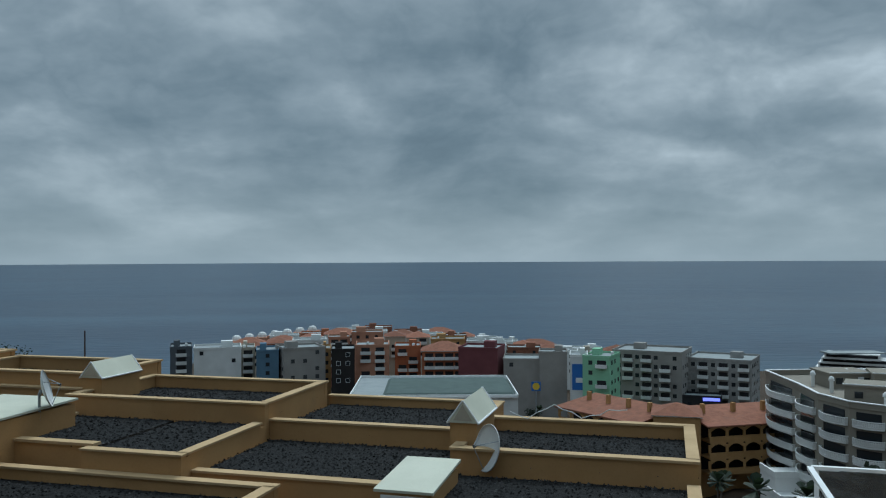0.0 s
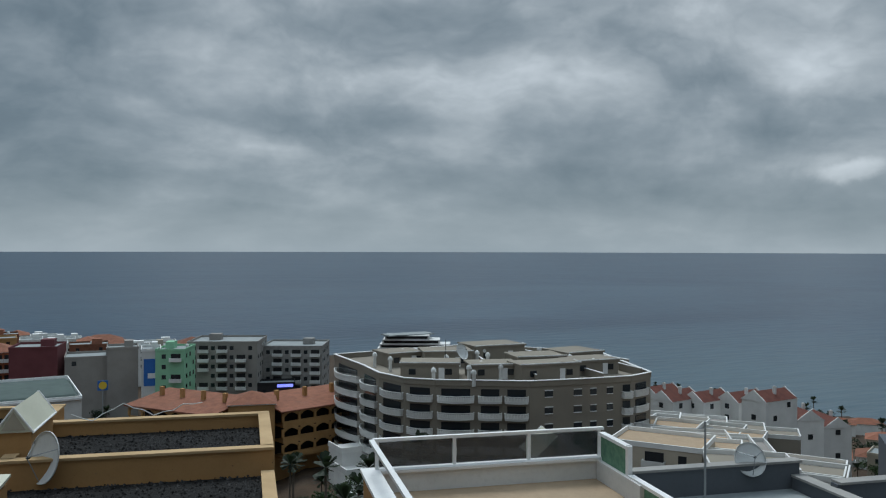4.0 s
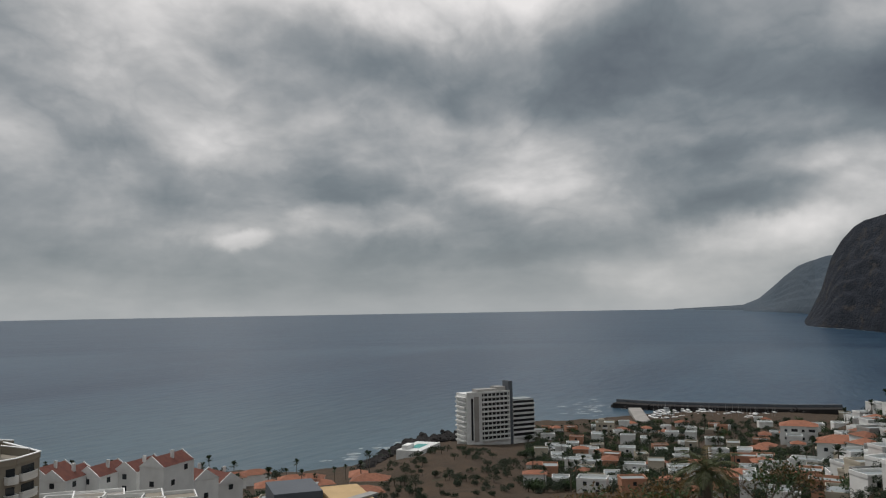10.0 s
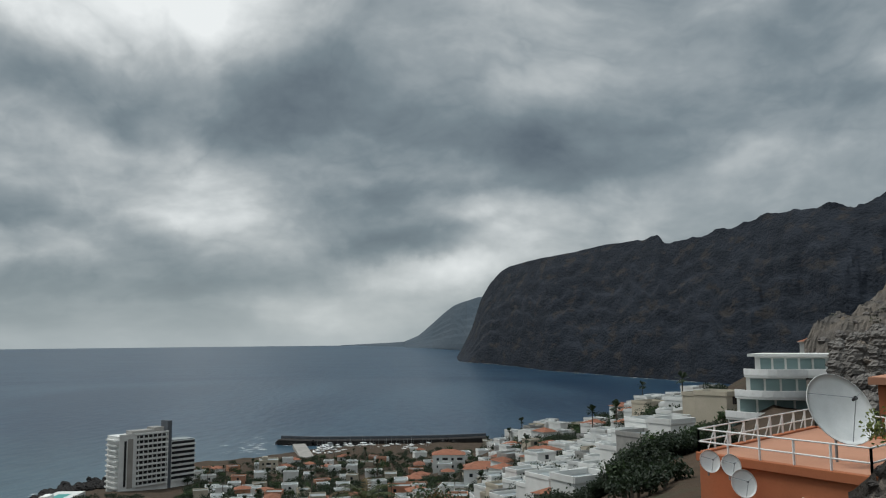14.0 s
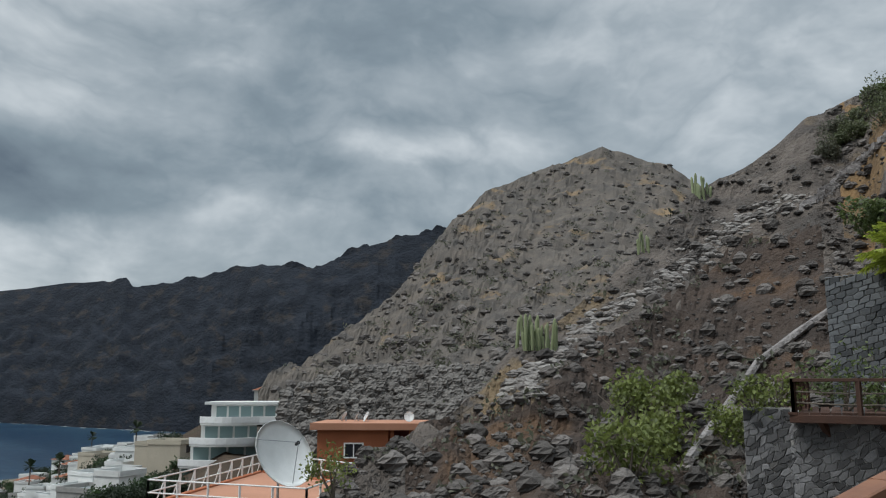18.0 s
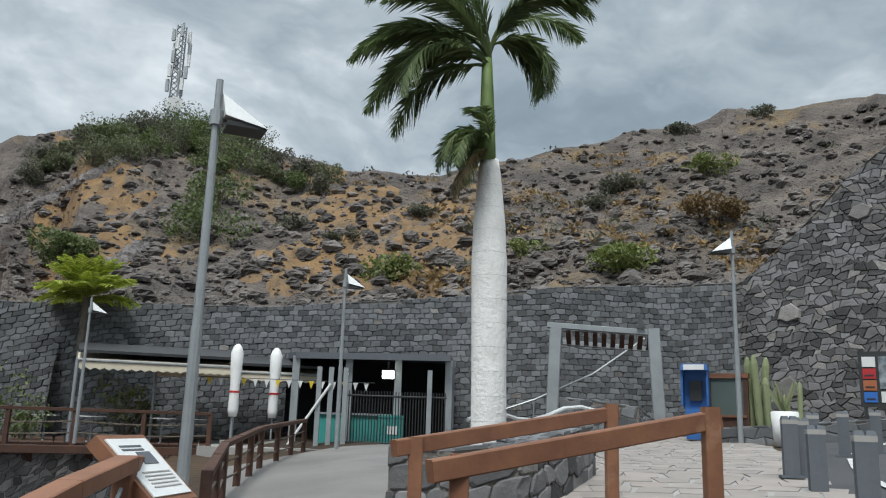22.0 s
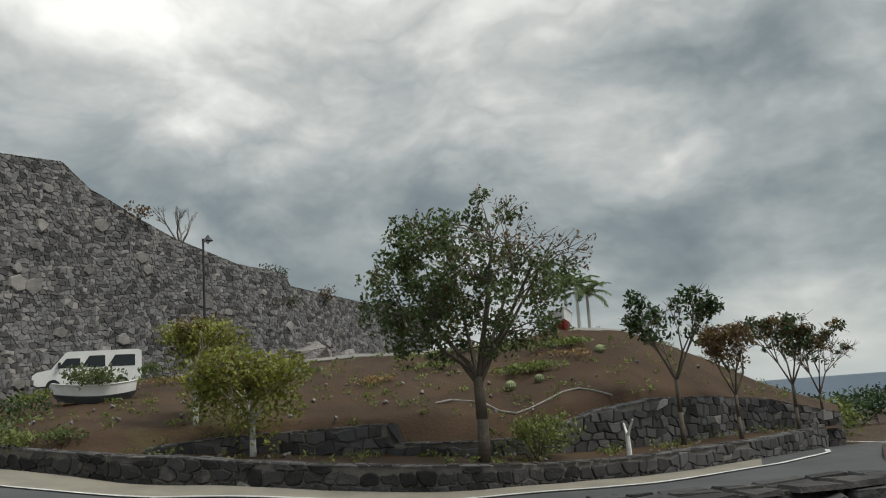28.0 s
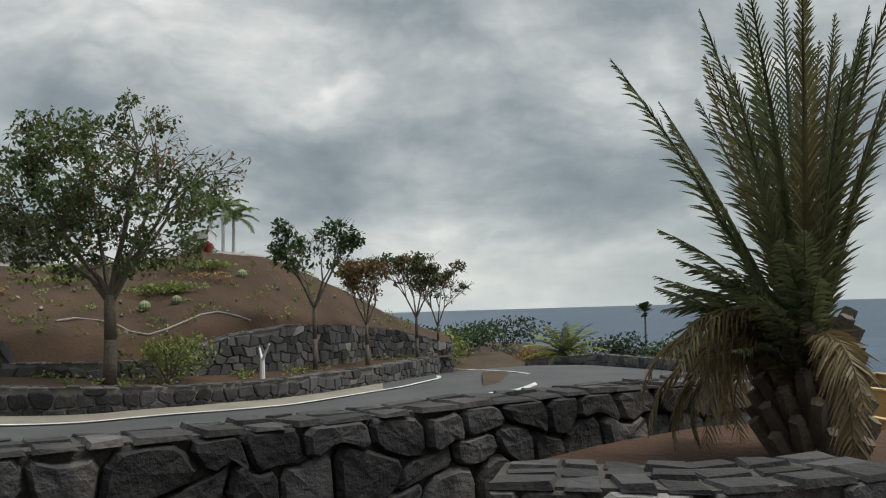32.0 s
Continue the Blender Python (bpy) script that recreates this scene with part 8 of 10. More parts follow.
for v0, v1, dz in ((-4.4, -2.9, 0.0), (-6.4, -4.5, -0.65), (-8.6, -6.5, -1.2)):
    f = part("mesh_fence", gbox(Shape(), 20.26, 20.30, v0, v1, -3.65 + dz - .1, -3.1 + dz), "green_mesh", ter, "green wire mesh panel")
    part("fence_rail", gbox(Shape(), 20.2, 20.36, v0, v1, -3.1 + dz, -3.02 + dz), "white_paint", f)
    part("fence_post", gbox(Shape(), 20.22, 20.34, v0 - .06, v0 + .06, -4.2 + dz, -3.02 + dz), "white_paint", f)
    part("low_wall", gbox(Shape(), 20.16, 20.41, v0, v1, -6, -3.75 + dz), "white", ter)
roof_light(19.4, 20.6, -0.6, 0.6, -6, -4.2, -3.62)
sl = thing("slate_roof_house", "flat grey roof with slate-blue parapets", "building")
part("body", gbox(Shape(), 20.45, 25.5, -11, -3.2, -16, -4.72), "slate", sl)
part("roof_sheet", gbox(Shape(), 20.5, 25.45, -11, -3.3, -4.72, -4.68), "roof_grey", sl, "weathered grey roofing felt")
part("parapet", gbox(Shape(), 20.46, 25.7, -3.3, -3.05, -5, -4.0), "slate", sl)
part("coping", gbox(Shape(), 20.5, 25.75, -3.35, -3.0, -4.0, -3.94), "concrete", sl)
part("side_parapet", gbox(Shape(), 25.46, 25.7, -11, -3.31, -5, -4.35), "slate", sl)
part("side_coping", gbox(Shape(), 25.4, 25.76, -11, -3.36, -4.35, -4.29), "concrete", sl)
part("right_body", gbox(Shape(), 25.72, 31.5, -13, -4.6, -16, -4.85), "slate", sl)
part("right_roof", gbox(Shape(), 25.75, 31.45, -13, -4.7, -4.85, -4.81), "roof_grey", sl, "weathered grey roofing felt")
part("right_parapet", gbox(Shape(), 25.72, 31.5, -4.7, -4.45, -5, -4.2), "slate", sl)
part("right_coping", gbox(Shape(), 25.77, 31.5, -4.76, -4.4, -4.2, -4.14), "concrete", sl)
bx = polar(-60.3, 27, 0)
part("stair_head", Shape().box(-0.6, 0, -8, 1.5, 2.0, 4.05, pose(bx.x, bx.y, 0, 0, 0, -50)), "slate", sl)
part("stair_wall", Shape().box(1.0, -0.4, -8, 1.2, 2.2, 3.7, pose(bx.x, bx.y, 0, 0, 0, -50)), "ochre", sl)
part("stair_coping", Shape().box(1.0, -0.4, -4.3, 1.3, 2.3, 0.09, pose(bx.x, bx.y, 0, 0, 0, -50)), "ochre_top", sl)
sat_dish(tuple(GRID @ Vector((24.3, -3.15, -4.0))), -25, 0.42, 25, "white satellite dish on a slate-blue parapet", 0.1)
solo("aerial_mast", Shape().rod(GRID @ Vector((21.9, -5, -4.7)), GRID @ Vector((21.9, -5, -2.4)), 0.03, 0.025, 6).rod(GRID @ Vector((21.7, -5, -2.55)), GRID @ Vector((22.1, -5, -2.55)), 0.012, 0.012, 4), "metal", "thin rusty aerial mast on a flat roof", "mast")


# ---- orange house and terrace with the big dish ----
def rail_white(pts, h, label, braces=True):
    t = thing("white_railing", label, "railing", (0, 0, 0), 0, "white railings")
    for a, b in zip(pts, pts[1:]):
        a, b = Vector(a), Vector(b)
        n = max(2, round((b - a).length / 1.5))
        for k in range(n + 1):
            p = a.lerp(b, k / n)
            part("post", Shape().box(p.x, p.y, p.z, 0.07, 0.07, h), "white_paint", t)
            if braces and k < n:
                q = a.lerp(b, (k + 0.45) / n) + (Vector((0, 0, 0)) - a.lerp(b, k / n)).normalized() * -0.6
                part("brace", Shape().rod(p + Vector((0, 0, h * 0.9)), Vector((q.x, q.y, p.z + 0.03)), 0.03, 0.03, 5), "white_paint", t)
        for z in (h, h * 0.5):
            part("rail", Shape().rod(a + Vector((0, 0, z)), b + Vector((0, 0, z)), 0.035, 0.035, 6), "white_paint", t)


oc = [seen(-109.3, -7.45, 36), seen(-119.4, -7.55, 31.5), seen(-123.9, -5.55, 40), seen(-116.4, -5.5, 48)]
zt = -3.15
oc = [Vector((p.x, p.y, zt)) for p in oc]
orange = thing("orange_house", "orange rendered house with a flat railed roof terrace", "house")
part("wall", Shape().prism([(p.x, p.y) for p in oc], -14, zt - 0.05), "orange", orange)
part("terrace_floor", Shape().prism([(p.x, p.y) for p in oc], zt - 0.05, zt), "salmon", orange, "pinkish tiled terrace floor")
for a, b in zip(oc, oc[1:] + oc[:1]):
    part("cornice", beam(a + Vector((0, 0, -0.1)), b + Vector((0, 0, -0.1)), 0.3, 0.36), "orange", orange)
wn = oc[0].lerp(oc[1], 0.72) + Vector((0, 0, -1.6))
dr = (oc[1] - oc[0]).normalized()
nrm = Vector((dr.y, -dr.x, 0))
nrm = nrm if nrm.dot(wn) < 0 else -nrm
win = part("window", beam(wn - dr * 0.5, wn + dr * 0.5, 0.1, 0.95), "glass", orange)
part("window_frame", beam(wn - dr * 0.6 + Vector((0, 0, 0.52)), wn + dr * 0.6 + Vector((0, 0, 0.52)), 0.16, 0.09), "white_paint", win)
part("window_sill", beam(wn - dr * 0.6 - Vector((0, 0, 0.52)), wn + dr * 0.6 - Vector((0, 0, 0.52)), 0.18, 0.09), "white_paint", win)
for k in range(5):
    q = wn - dr * (0.4 - k * 0.2) + nrm * 0.07
    part("window_bar", Shape().rod(q - Vector((0, 0, .46)), q + Vector((0, 0, .46)), 0.018, 0.018, 4), "white_paint", win)
low = polar(-107.6, 33, 0)
part("lower_block", Shape().box(low.x, low.y, -14, 3.5, 5, 8.7), "orange", orange)
part("lower_coping", Shape().box(low.x, low.y, -5.3, 3.7, 5.2, 0.25), "orange", orange)
rail_white([oc[0], oc[1], oc[2]], 1.0, "white tubular railing round the orange terrace", False)
rail_white([oc[2], oc[3], oc[0]], 1.0, "white railing with slanting braces along the terrace edge")
sat_dish(tuple(seen(-117.6, -6.9, 34.5)), -80, 1.35, 28, "very large white satellite dish on the orange terrace", 1.35)
for az, el, d, r in ((-109.9, -8.1, 34.6, 0.42), (-111.2, -8.3, 33.9, 0.4), (-111.9, -9.4, 33.4, 0.5)):
    sat_dish(tuple(seen(az, el, d)), -85, r, 20, "small white satellite dish fixed to the orange wall", 0.05)
oh = thing("orange_upper_house", "small orange house with a flat tiled roof and shaded porch", "house", tuple(polar(-124.0, 66, -3.9)), -132)
part("wall", Shape().box(-1.4, 0, -4, 5.4, 5.5, 6.2), "orange", oh)
part("roof_slab", Shape().box(0, 0, 2.2, 9.2, 6.4, 0.5), "salmon", oh)
part("porch_back", Shape().box(2.9, 1.2, -4, 3.2, 3, 6.2), "maroon", oh)
for x in (1.6, 3.0, 4.3):
    part("porch_pillar", Shape().box(x, -2.7, -4, 0.25, 0.25, 6.2), "orange", oh)
part("porch_rail", Shape().box(2.9, -2.75, -0.6, 3.0, 0.08, 0.1).box(2.9, -2.75, -1.1, 3.0, 0.08, 0.08), "white_paint", oh)
w = part("window", Shape().box(-1.3, -2.78, 0.2, 1.3, 0.1, 0.95), "glass", oh)
part("window_frame", Shape().box(-1.3, -2.8, 1.15, 1.5, 0.16, 0.1).box(-1.3, -2.8, 0.1, 1.5, 0.16, 0.1).box(-2.0, -2.8, 0.2, 0.1, 0.16, 0.95).box(-0.6, -2.8, 0.2, 0.1, 0.16, 0.95).box(-1.3, -2.8, 0.2, 0.08, 0.14, 0.95), "white_paint", w)
for x, y in ((-2.6, 0.5), (-1.7, 1.0), (-0.8, 0.2), (2.6, 0)):
    sat_dish(tuple(Vector(oh.matrix_world @ Vector((x, y, 2.7)))), 180 + x * 20, 0.4, 25, "small white dish on the orange house roof", 0.35)
bush(tuple(polar(-119.8, 62, -5.2)), 2.2, 2.6, 420, 0.16, 201, "leaf", "flowering green shrub on the terrace edge")
bush(tuple(seen(-121.2, -7.4, 31)), 0.9, 1.9, 420, 0.09, 202, "leaf_light", "olive-green shrub against the orange house")


# ---- the town ----
WINDOW = {k: Shape().box(0, -0.02, 0, 1.3, 0.12, 1.35).mesh("window", k) for k in ("glass",)}["glass"]
DOORWIN = Shape().box(0, -0.02, 0, 2.0, 0.12, 2.1).mesh("window", "glass")
FRAME = Shape().box(0, -0.04, -0.08, 1.5, 0.14, 0.08).box(0, -0.04, 1.35, 1.5, 0.14, 0.08).box(-0.7, -0.04, 0, 0.1, 0.14, 1.35).box(0.7, -0.04, 0, 0.1, 0.14, 1.35).mesh("window_frame", "white_paint")
# flat near-black panel: painted shade of a balcony opening
SHADE_PANEL = Shape().box(0, 0.0, 0, 3.0, 0.1, 2.2).mesh("balcony_shade_panel", "shade_paint")
BALC = Shape().box(0, -0.6, -0.25, 3.6, 1.3, 0.25).box(0, -1.2, 0, 3.6, 0.12, 0.95).box(-1.75, -0.6, 0, 0.1, 1.1, 0.95).box(1.75, -0.6, 0, 0.1, 1.1, 0.95).mesh("balcony", "white")
WATER_TANK = Shape().lathe([(0.5, 0), (0.55, 0.4), (0.55, 0.9), (0.35, 1.15), (0.1, 1.2)], 10).mesh("roof_tank", "white")


def sub(name, mesh, parent, x, y, z, turn=0):
    ob = new(name, mesh)
    ob.parent = parent
    ob.matrix_basis = pose(x, y, z, 0, 0, turn)
    return ob


def facade(t, w, y, floors, fh, step, style, turn, inset=0.8, rnd=None, skip=0.0):
    """Openings along one side: style is windows, balconies or mixed."""
    n = max(1, int((w - 2 * inset) / step))
    c, s_ = math.cos(radians(turn)), math.sin(radians(turn))
    for f in range(floors):
        for k in range(n):
            if rnd and rnd.random() < skip:
                continue
            x = (k - (n - 1) / 2) * (w - 2 * inset) / n
            kind = style if style != "mixed" else ("balconies" if k % 2 else "windows")
            px, py = c * x + s_ * y, s_ * x - c * y
            if kind == "balconies":
                sub("opening", SHADE_PANEL, t, px, py, f * fh + 0.3, turn)
                sub("balcony", BALC, t, px, py, f * fh + 0.3, turn)
            elif kind == "framed":
                wd = sub("window", WINDOW, t, px, py, f * fh + 1.0, turn)
                fr = new("window_frame", FRAME)
                fr.parent = wd
            else:
                sub("window", WINDOW, t, px, py, f * fh + 1.0, turn)


def block(name, label, at, turn, w, d, h, wall, style="windows", floors=None, roof="flat", group="", step=3.4, sides=True, seed=0, skip=0.1, category="building", tanks=True, edge=None, tile="terracotta", top="roof_grey"):
    rnd = random.Random(seed)
    t = thing(name, label, category, at, turn, group)
    floors = floors or max(1, round(h / 3.0))
    part("wall", Shape().box(0, 0, -12, w, d, h + 12), wall, t)
    fh = h / floors
    facade(t, w, d / 2, floors, fh, step, style, 0, 0.8, rnd, skip)
    if sides:
        facade(t, d, w / 2, floors, fh, step * 1.1, "windows", 90, 0.8, rnd, skip + 0.15)
        facade(t, d, w / 2, floors, fh, step * 1.1, "windows", -90, 0.8, rnd, skip + 0.15)
    if roof == "flat":
        r = Shape()
        for x, y, a, b in ((0, -d / 2, w + .1, .25), (0, d / 2, w + .1, .25), (-w / 2, 0, .25, d - .2), (w / 2, 0, .25, d - .2)):
            r.box(x, y, h, a, b, 0.8)
        part("parapet", r, edge or wall, t)
        part("roof", Shape().box(0, 0, h, w - 0.3, d - 0.3, 0.12), top, t)
        if tanks:
            part("stair_head", Shape().box(w * 0.2 * rnd.choice((-1, 1)), d * 0.1, h, min(4, w * 0.3), min(4, d * 0.4), 2.3), wall, t)
            for k in range(rnd.randint(0, 1)):
                sub("roof_tank", WATER_TANK, t, rnd.uniform(-.35, .35) * w, rnd.uniform(-.3, .3) * d, h + 0.1)
    elif roof == "hip":
        e, rh = 0.5, min(w, d) * 0.22
        a, b = w / 2 + e, d / 2 + e
        k = max(0.0, a - b)
        m = max(0.0, b - a)
        part("roof", Shape().add([(-a, -b, h), (a, -b, h), (a, b, h), (-a, b, h), (-k, -m, h + rh), (k, m, h + rh)] if k else [(-a, -b, h), (a, -b, h), (a, b, h), (-a, b, h), (0, -m, h + rh), (0, m, h + rh)],
             [(0, 1, 5, 4), (1, 2, 5), (2, 3, 4, 5), (3, 0, 4), (3, 2, 1, 0)] if k else [(0, 1, 4), (1, 2, 5, 4), (2, 3, 5), (3, 0, 4, 5), (3, 2, 1, 0)]), "terracotta", t)
        part("eaves_board", Shape().box(0, 0, h - 0.2, w + 0.7, d + 0.7, 0.19), "white", t)
    elif roof == "gable":
        rh = w * 0.3
        part("roof", Shape().add([(-w / 2 - .1, -d / 2, h), (w / 2 + .1, -d / 2, h), (0, -d / 2, h + rh), (-w / 2 - .1, d / 2, h), (w / 2 + .1, d / 2, h), (0, d / 2, h + rh)], [(0, 2, 5, 3), (1, 4, 5, 2), (0, 3, 4, 1)]), tile, t)
        for y in (-d / 2, d / 2):
            part("gable", Shape().add([(-w / 2 - .25, y - .15, h - .2), (w / 2 + .25, y - .15, h - .2), (0, y - .15, h + rh + .35), (-w / 2 - .25, y + .15, h - .2), (w / 2 + .25, y + .15, h - .2), (0, y + .15, h + rh + .35)],
                 [(0, 1, 2), (5, 4, 3), (0, 2, 5, 3), (1, 4, 5, 2), (0, 3, 4, 1)]), wall, t)
        part("chimney", Shape().box(w * .2, 0, h, .7, .7, rh + 1), wall, t)
    return t


def span(az0, az1, el_top, d, h, **kw):
    """Place a block so that it spans two headings at a distance with its roof at an elevation."""
    w = 2 * d * math.tan(radians(abs(az0 - az1) / 2))
    a = (az0 + az1) / 2
    z = EYE + d * math.tan(radians(el_top)) - h - kw.pop("over", 0.8)
    dep = kw.pop("dep", 14)
    p = polar(a, d + dep / 2, z)
    return block(at=tuple(p), turn=a + kw.pop("skew", 0), w=w, d=dep, h=h, **kw)


G = "town buildings"
# front row, from the seaward end to the supermarket
span(18.5, 17.1, -5.8, 300, 14, name="apartment_block", label="narrow dark apartment block with white balconies", wall="slate", style="balconies", group=G, seed=1)
span(17.0, 13.9, -5.95, 296, 14, name="apartment_block", label="plain white windowless apartment block", wall="white", style="windows", skip=0.85, group=G, seed=2)
span(13.9, 13.0, -6.0, 300, 14, name="apartment_block", label="narrow beige block with stacked balconies", wall="beige", style="balconies", group=G, seed=3)
span(12.9, 11.4, -6.2, 290, 12, name="apartment_block", label="blue painted apartment block", wall="blue", style="mixed", group=G, seed=4)
span(11.4, 8.5, -6.1, 288, 14, name="apartment_block", label="bare grey concrete block with open balconies", wall="grey_render", style="windows", skip=0.5, group=G, seed=5, skew=14)
span(8.45, 7.85, -6.2, 292, 12, name="apartment_block", label="narrow yellow block with balconies", wall="ochre", style="mixed", group=G, seed=6)
span(7.8, 6.2, -6.25, 288, 12, name="apartment_block", label="black painted block with white-framed windows", wall="black_wall", style="framed", group=G, seed=7, step=3.0)
span(6.1, 3.8, -6.0, 292, 14, name="apartment_block", label="brown apartment block with stacked balconies", wall="salmon", style="balconies", group=G, seed=8)
span(3.4, 1.6, -6.1, 310, 12, name="apartment_block", label="terracotta apartment block with balconies", wall="orange", style="balconies", group=G, seed=9)
span(1.5, -1.6, -6.35, 302, 10, name="apartment_block", label="stepped terracotta and orange apartments", wall="orange", style="balconies", roof="hip", group=G, seed=10)
span(-1.3, -4.1, -6.25, 282, 15, name="apartment_block", label="plain maroon rendered block", wall="maroon", style="windows", skip=0.97, group=G, seed=11, skew=-12)
span(-4.2, -8.3, -7.0, 278, 12, name="apartment_block", label="grey party wall of an apartment block", wall="grey_render", style="windows", skip=0.9, group=G, seed=12)
span(-6.7, -8.6, -6.5, 276, 14, name="apartment_block", label="tall bare concrete block", wall="grey_render", style="windows", skip=0.95, group=G, seed=13, dep=10)
pb = span(-8.8, -10.0, -6.7, 272, 13, name="apartment_block", label="white block with a large blue painted panel", wall="white", style="windows", skip=1.0, group=G, seed=14, dep=12)
part("painted_panel", Shape().box(0, -6.1, 2.2, 4.4, 0.1, 8.5), "sign_blue", pb, "large blue painted panel")
part("painted_band", Shape().box(0.6, -6.17, 4.6, 3.2, 0.06, 1.6), "white_paint", pb)
span(-10.0, -11.9, -6.75, 270, 13, name="apartment_block", label="mint green apartment block with balconies", wall="mint", style="mixed", group=G, seed=15, skew=-15)
span(-12.0, -16.7, -6.35, 292, 16, name="apartment_block", label="grey five-storey apartment block with balconies", wall="grey_render", style="mixed", group=G, seed=16, skew=-12, step=3.0, dep=20)
span(-16.8, -21.0, -6.75, 300, 16, name="apartment_block", label="pale grey apartment block with rounded corner balconies", wall="concrete", style="mixed", group=G, seed=17, skew=-10, step=3.0, dep=20)
# the shop wall takes the painted near-black shade colour
sh = span(-16.2, -18.8, -9.2, 290, 4, name="shop_row", label="ground-floor shops with a lit blue sign", wall="shade_paint", style="windows", group=G, seed=18, dep=8, tanks=False)
part("lit_sign", Shape().box(3.2, -4.2, 3.1, 5.5, 0.15, 1.0), "shop_glow", sh, "glowing blue shop sign")
# rows behind, stepping up the point
rnd = random.Random(40)
TOPS = [(19, -6.0), (14, -5.55), (8.4, -5.05), (5.3, -4.75), (1, -5.1), (-1.4, -5.3), (-6.9, -6.0), (-11.9, -5.95), (-21, -6.6)]
for row, (d0, lift) in enumerate(((350, -0.42), (400, -0.22), (450, 0.0))):
    a = 17.0 - row * 2.5
    while a > -13 + row * 3:
        wd = rnd.uniform(1.3, 2.6)
        wl = rnd.choice(("white", "white", "salmon", "beige", "orange", "ochre", "white", "terracotta"))
        span(a, a - wd * 0.94, table(sorted(TOPS), a - wd / 2) + lift + rnd.uniform(-.12, .08), d0 + rnd.uniform(-12, 12), rnd.choice((9, 12, 12)), name="town_house", label="%s town house with stacked balconies" % {"white": "white", "salmon": "salmon", "beige": "beige", "orange": "orange", "ochre": "ochre", "terracotta": "brick-red"}[wl],
             wall=wl, style=rnd.choice(("mixed", "balconies", "windows")), roof=rnd.choice(("flat", "flat", "hip")), group="houses on the point", seed=int(a * 10) + row * 1000, dep=12, sides=False, step=3.6)
        a -= wd
vault = thing("vaulted_terrace", "row of white barrel-vaulted roofs over pink houses", "houses")
for k in range(7):
    p = seen(14.2 - k * 0.85, -5.5 + k * 0.09, 470)
    part("barrel_roof", Shape().lathe([(2.6, 0), (2.5, 1.2), (1.9, 2.2), (0.9, 2.7), (0.1, 2.8)], 10, pose(*p)), "white", vault)
    part("house_wall", Shape().box(p.x, p.y, p.z - 9, 7, 9, 9), "salmon", vault)
# supermarket hall
sm = span(6.6, -5.2, -9.5, 205, 5, name="supermarket_hall", label="low white market hall with a wide slate-grey roof", wall="white", style="windows", skip=0.6, seed=60, dep=34, tanks=False, step=6)
part("roof_light_band", Shape().box(4, -1, 5.13, 34, 28, 0.7, None, 0.94), "green_roof", sm, "slate-grey roof sheet")
part("roof_edge", Shape().box(0, -17.2, 4.9, 42, 0.4, 0.5), "white_paint", sm)
sg = thing("roadside_sign", "square blue and yellow shop sign on a post", "sign", tuple(seen(-6.45, -8.95, 215) - Vector((0, 0, 5))), -6)
part("post", Shape().rod((0, 0, -2), (0, 0, 4), 0.15, 0.15), "metal", sg)
part("panel", Shape().box(0, 0, 4, 2.4, 0.2, 2.4), "sign_blue", sg)
part("disc", Shape().lathe([(0.95, 0), (0.95, 0.08)], 18, pose(0, -0.12, 5.2, 90)), "yellow", sg, "yellow disc")

# ---- ochre arcaded hotel with terracotta roofs ----
def arcade(at, turn, w, floors, label, dep=12):
    t = thing("arcaded_hotel", label, "building", at, turn, "arcaded hotel wings")
    h = floors * 3.2
    part("wall", Shape().box(0, 2, -10, w, dep - 4, h + 10), "ochre", t)
    # gallery shade painted as a dark sheet behind the arches
    part("shade", Shape().box(0, -dep / 2 + 3.9, 0, w - 1, 0.2, h - 0.4), "shade_paint", t)
    n = int(w / 3.6)
    for f in range(floors):
        part("gallery_floor", Shape().box(0, -dep / 2 + 2, f * 3.2 - 0.3, w, 4.2, 0.3), "ochre", t)
        part("gallery_parapet", Shape().box(0, -dep / 2, f * 3.2, w, 0.2, 0.95), "ochre", t)
        for k in range(n + 1):
            x = -w / 2 + w * k / n
            part("pillar", Shape().box(x, -dep / 2, f * 3.2 + 0.95, 0.5, 0.35, 1.6), "ochre", t)
            if k < n:
                x0, x1 = x + 0.25, x + w / n - 0.25
                s = Shape()
                pts = [(x0, 2.9)] + [(lerp(x0, x1, q / 8), 1.9 + 0.75 * math.sin(math.pi * q / 8)) for q in range(9)] + [(x1, 2.9)]
                s.add([(x_, -dep / 2 - .12, f * 3.2 + z_) for x_, z_ in pts] + [(x_, -dep / 2 + .12, f * 3.2 + z_) for x_, z_ in pts], [tuple(range(11)), tuple(reversed(range(11, 22)))] + [(i, i + 1, 12 + i, 11 + i) for i in range(10)])
                part("arch", s, "ochre", t)
    e = 0.8
    part("roof", Shape().add([(-w / 2 - e, -dep / 2 - e, h), (w / 2 + e, -dep / 2 - e, h), (w / 2 + e, dep / 2, h + 1.8), (-w / 2 - e, dep / 2, h + 1.8), (-w / 2 - e, -dep / 2 - e, h - .3), (w / 2 + e, -dep / 2 - e, h - .3), (w / 2 + e, dep / 2, h + 1.5), (-w / 2 - e, dep / 2, h + 1.5)],
         [(0, 1, 2, 3), (7, 6, 5, 4), (0, 4, 5, 1), (1, 5, 6, 2), (2, 6, 7, 3), (3, 7, 4, 0)]), "terracotta", t)
    for k in range(4):
        part("chimney", Shape().box(-w * .4 + k * w * .26, 1, h + 1, 0.8, 0.8, 2), "ochre", t)
    return t


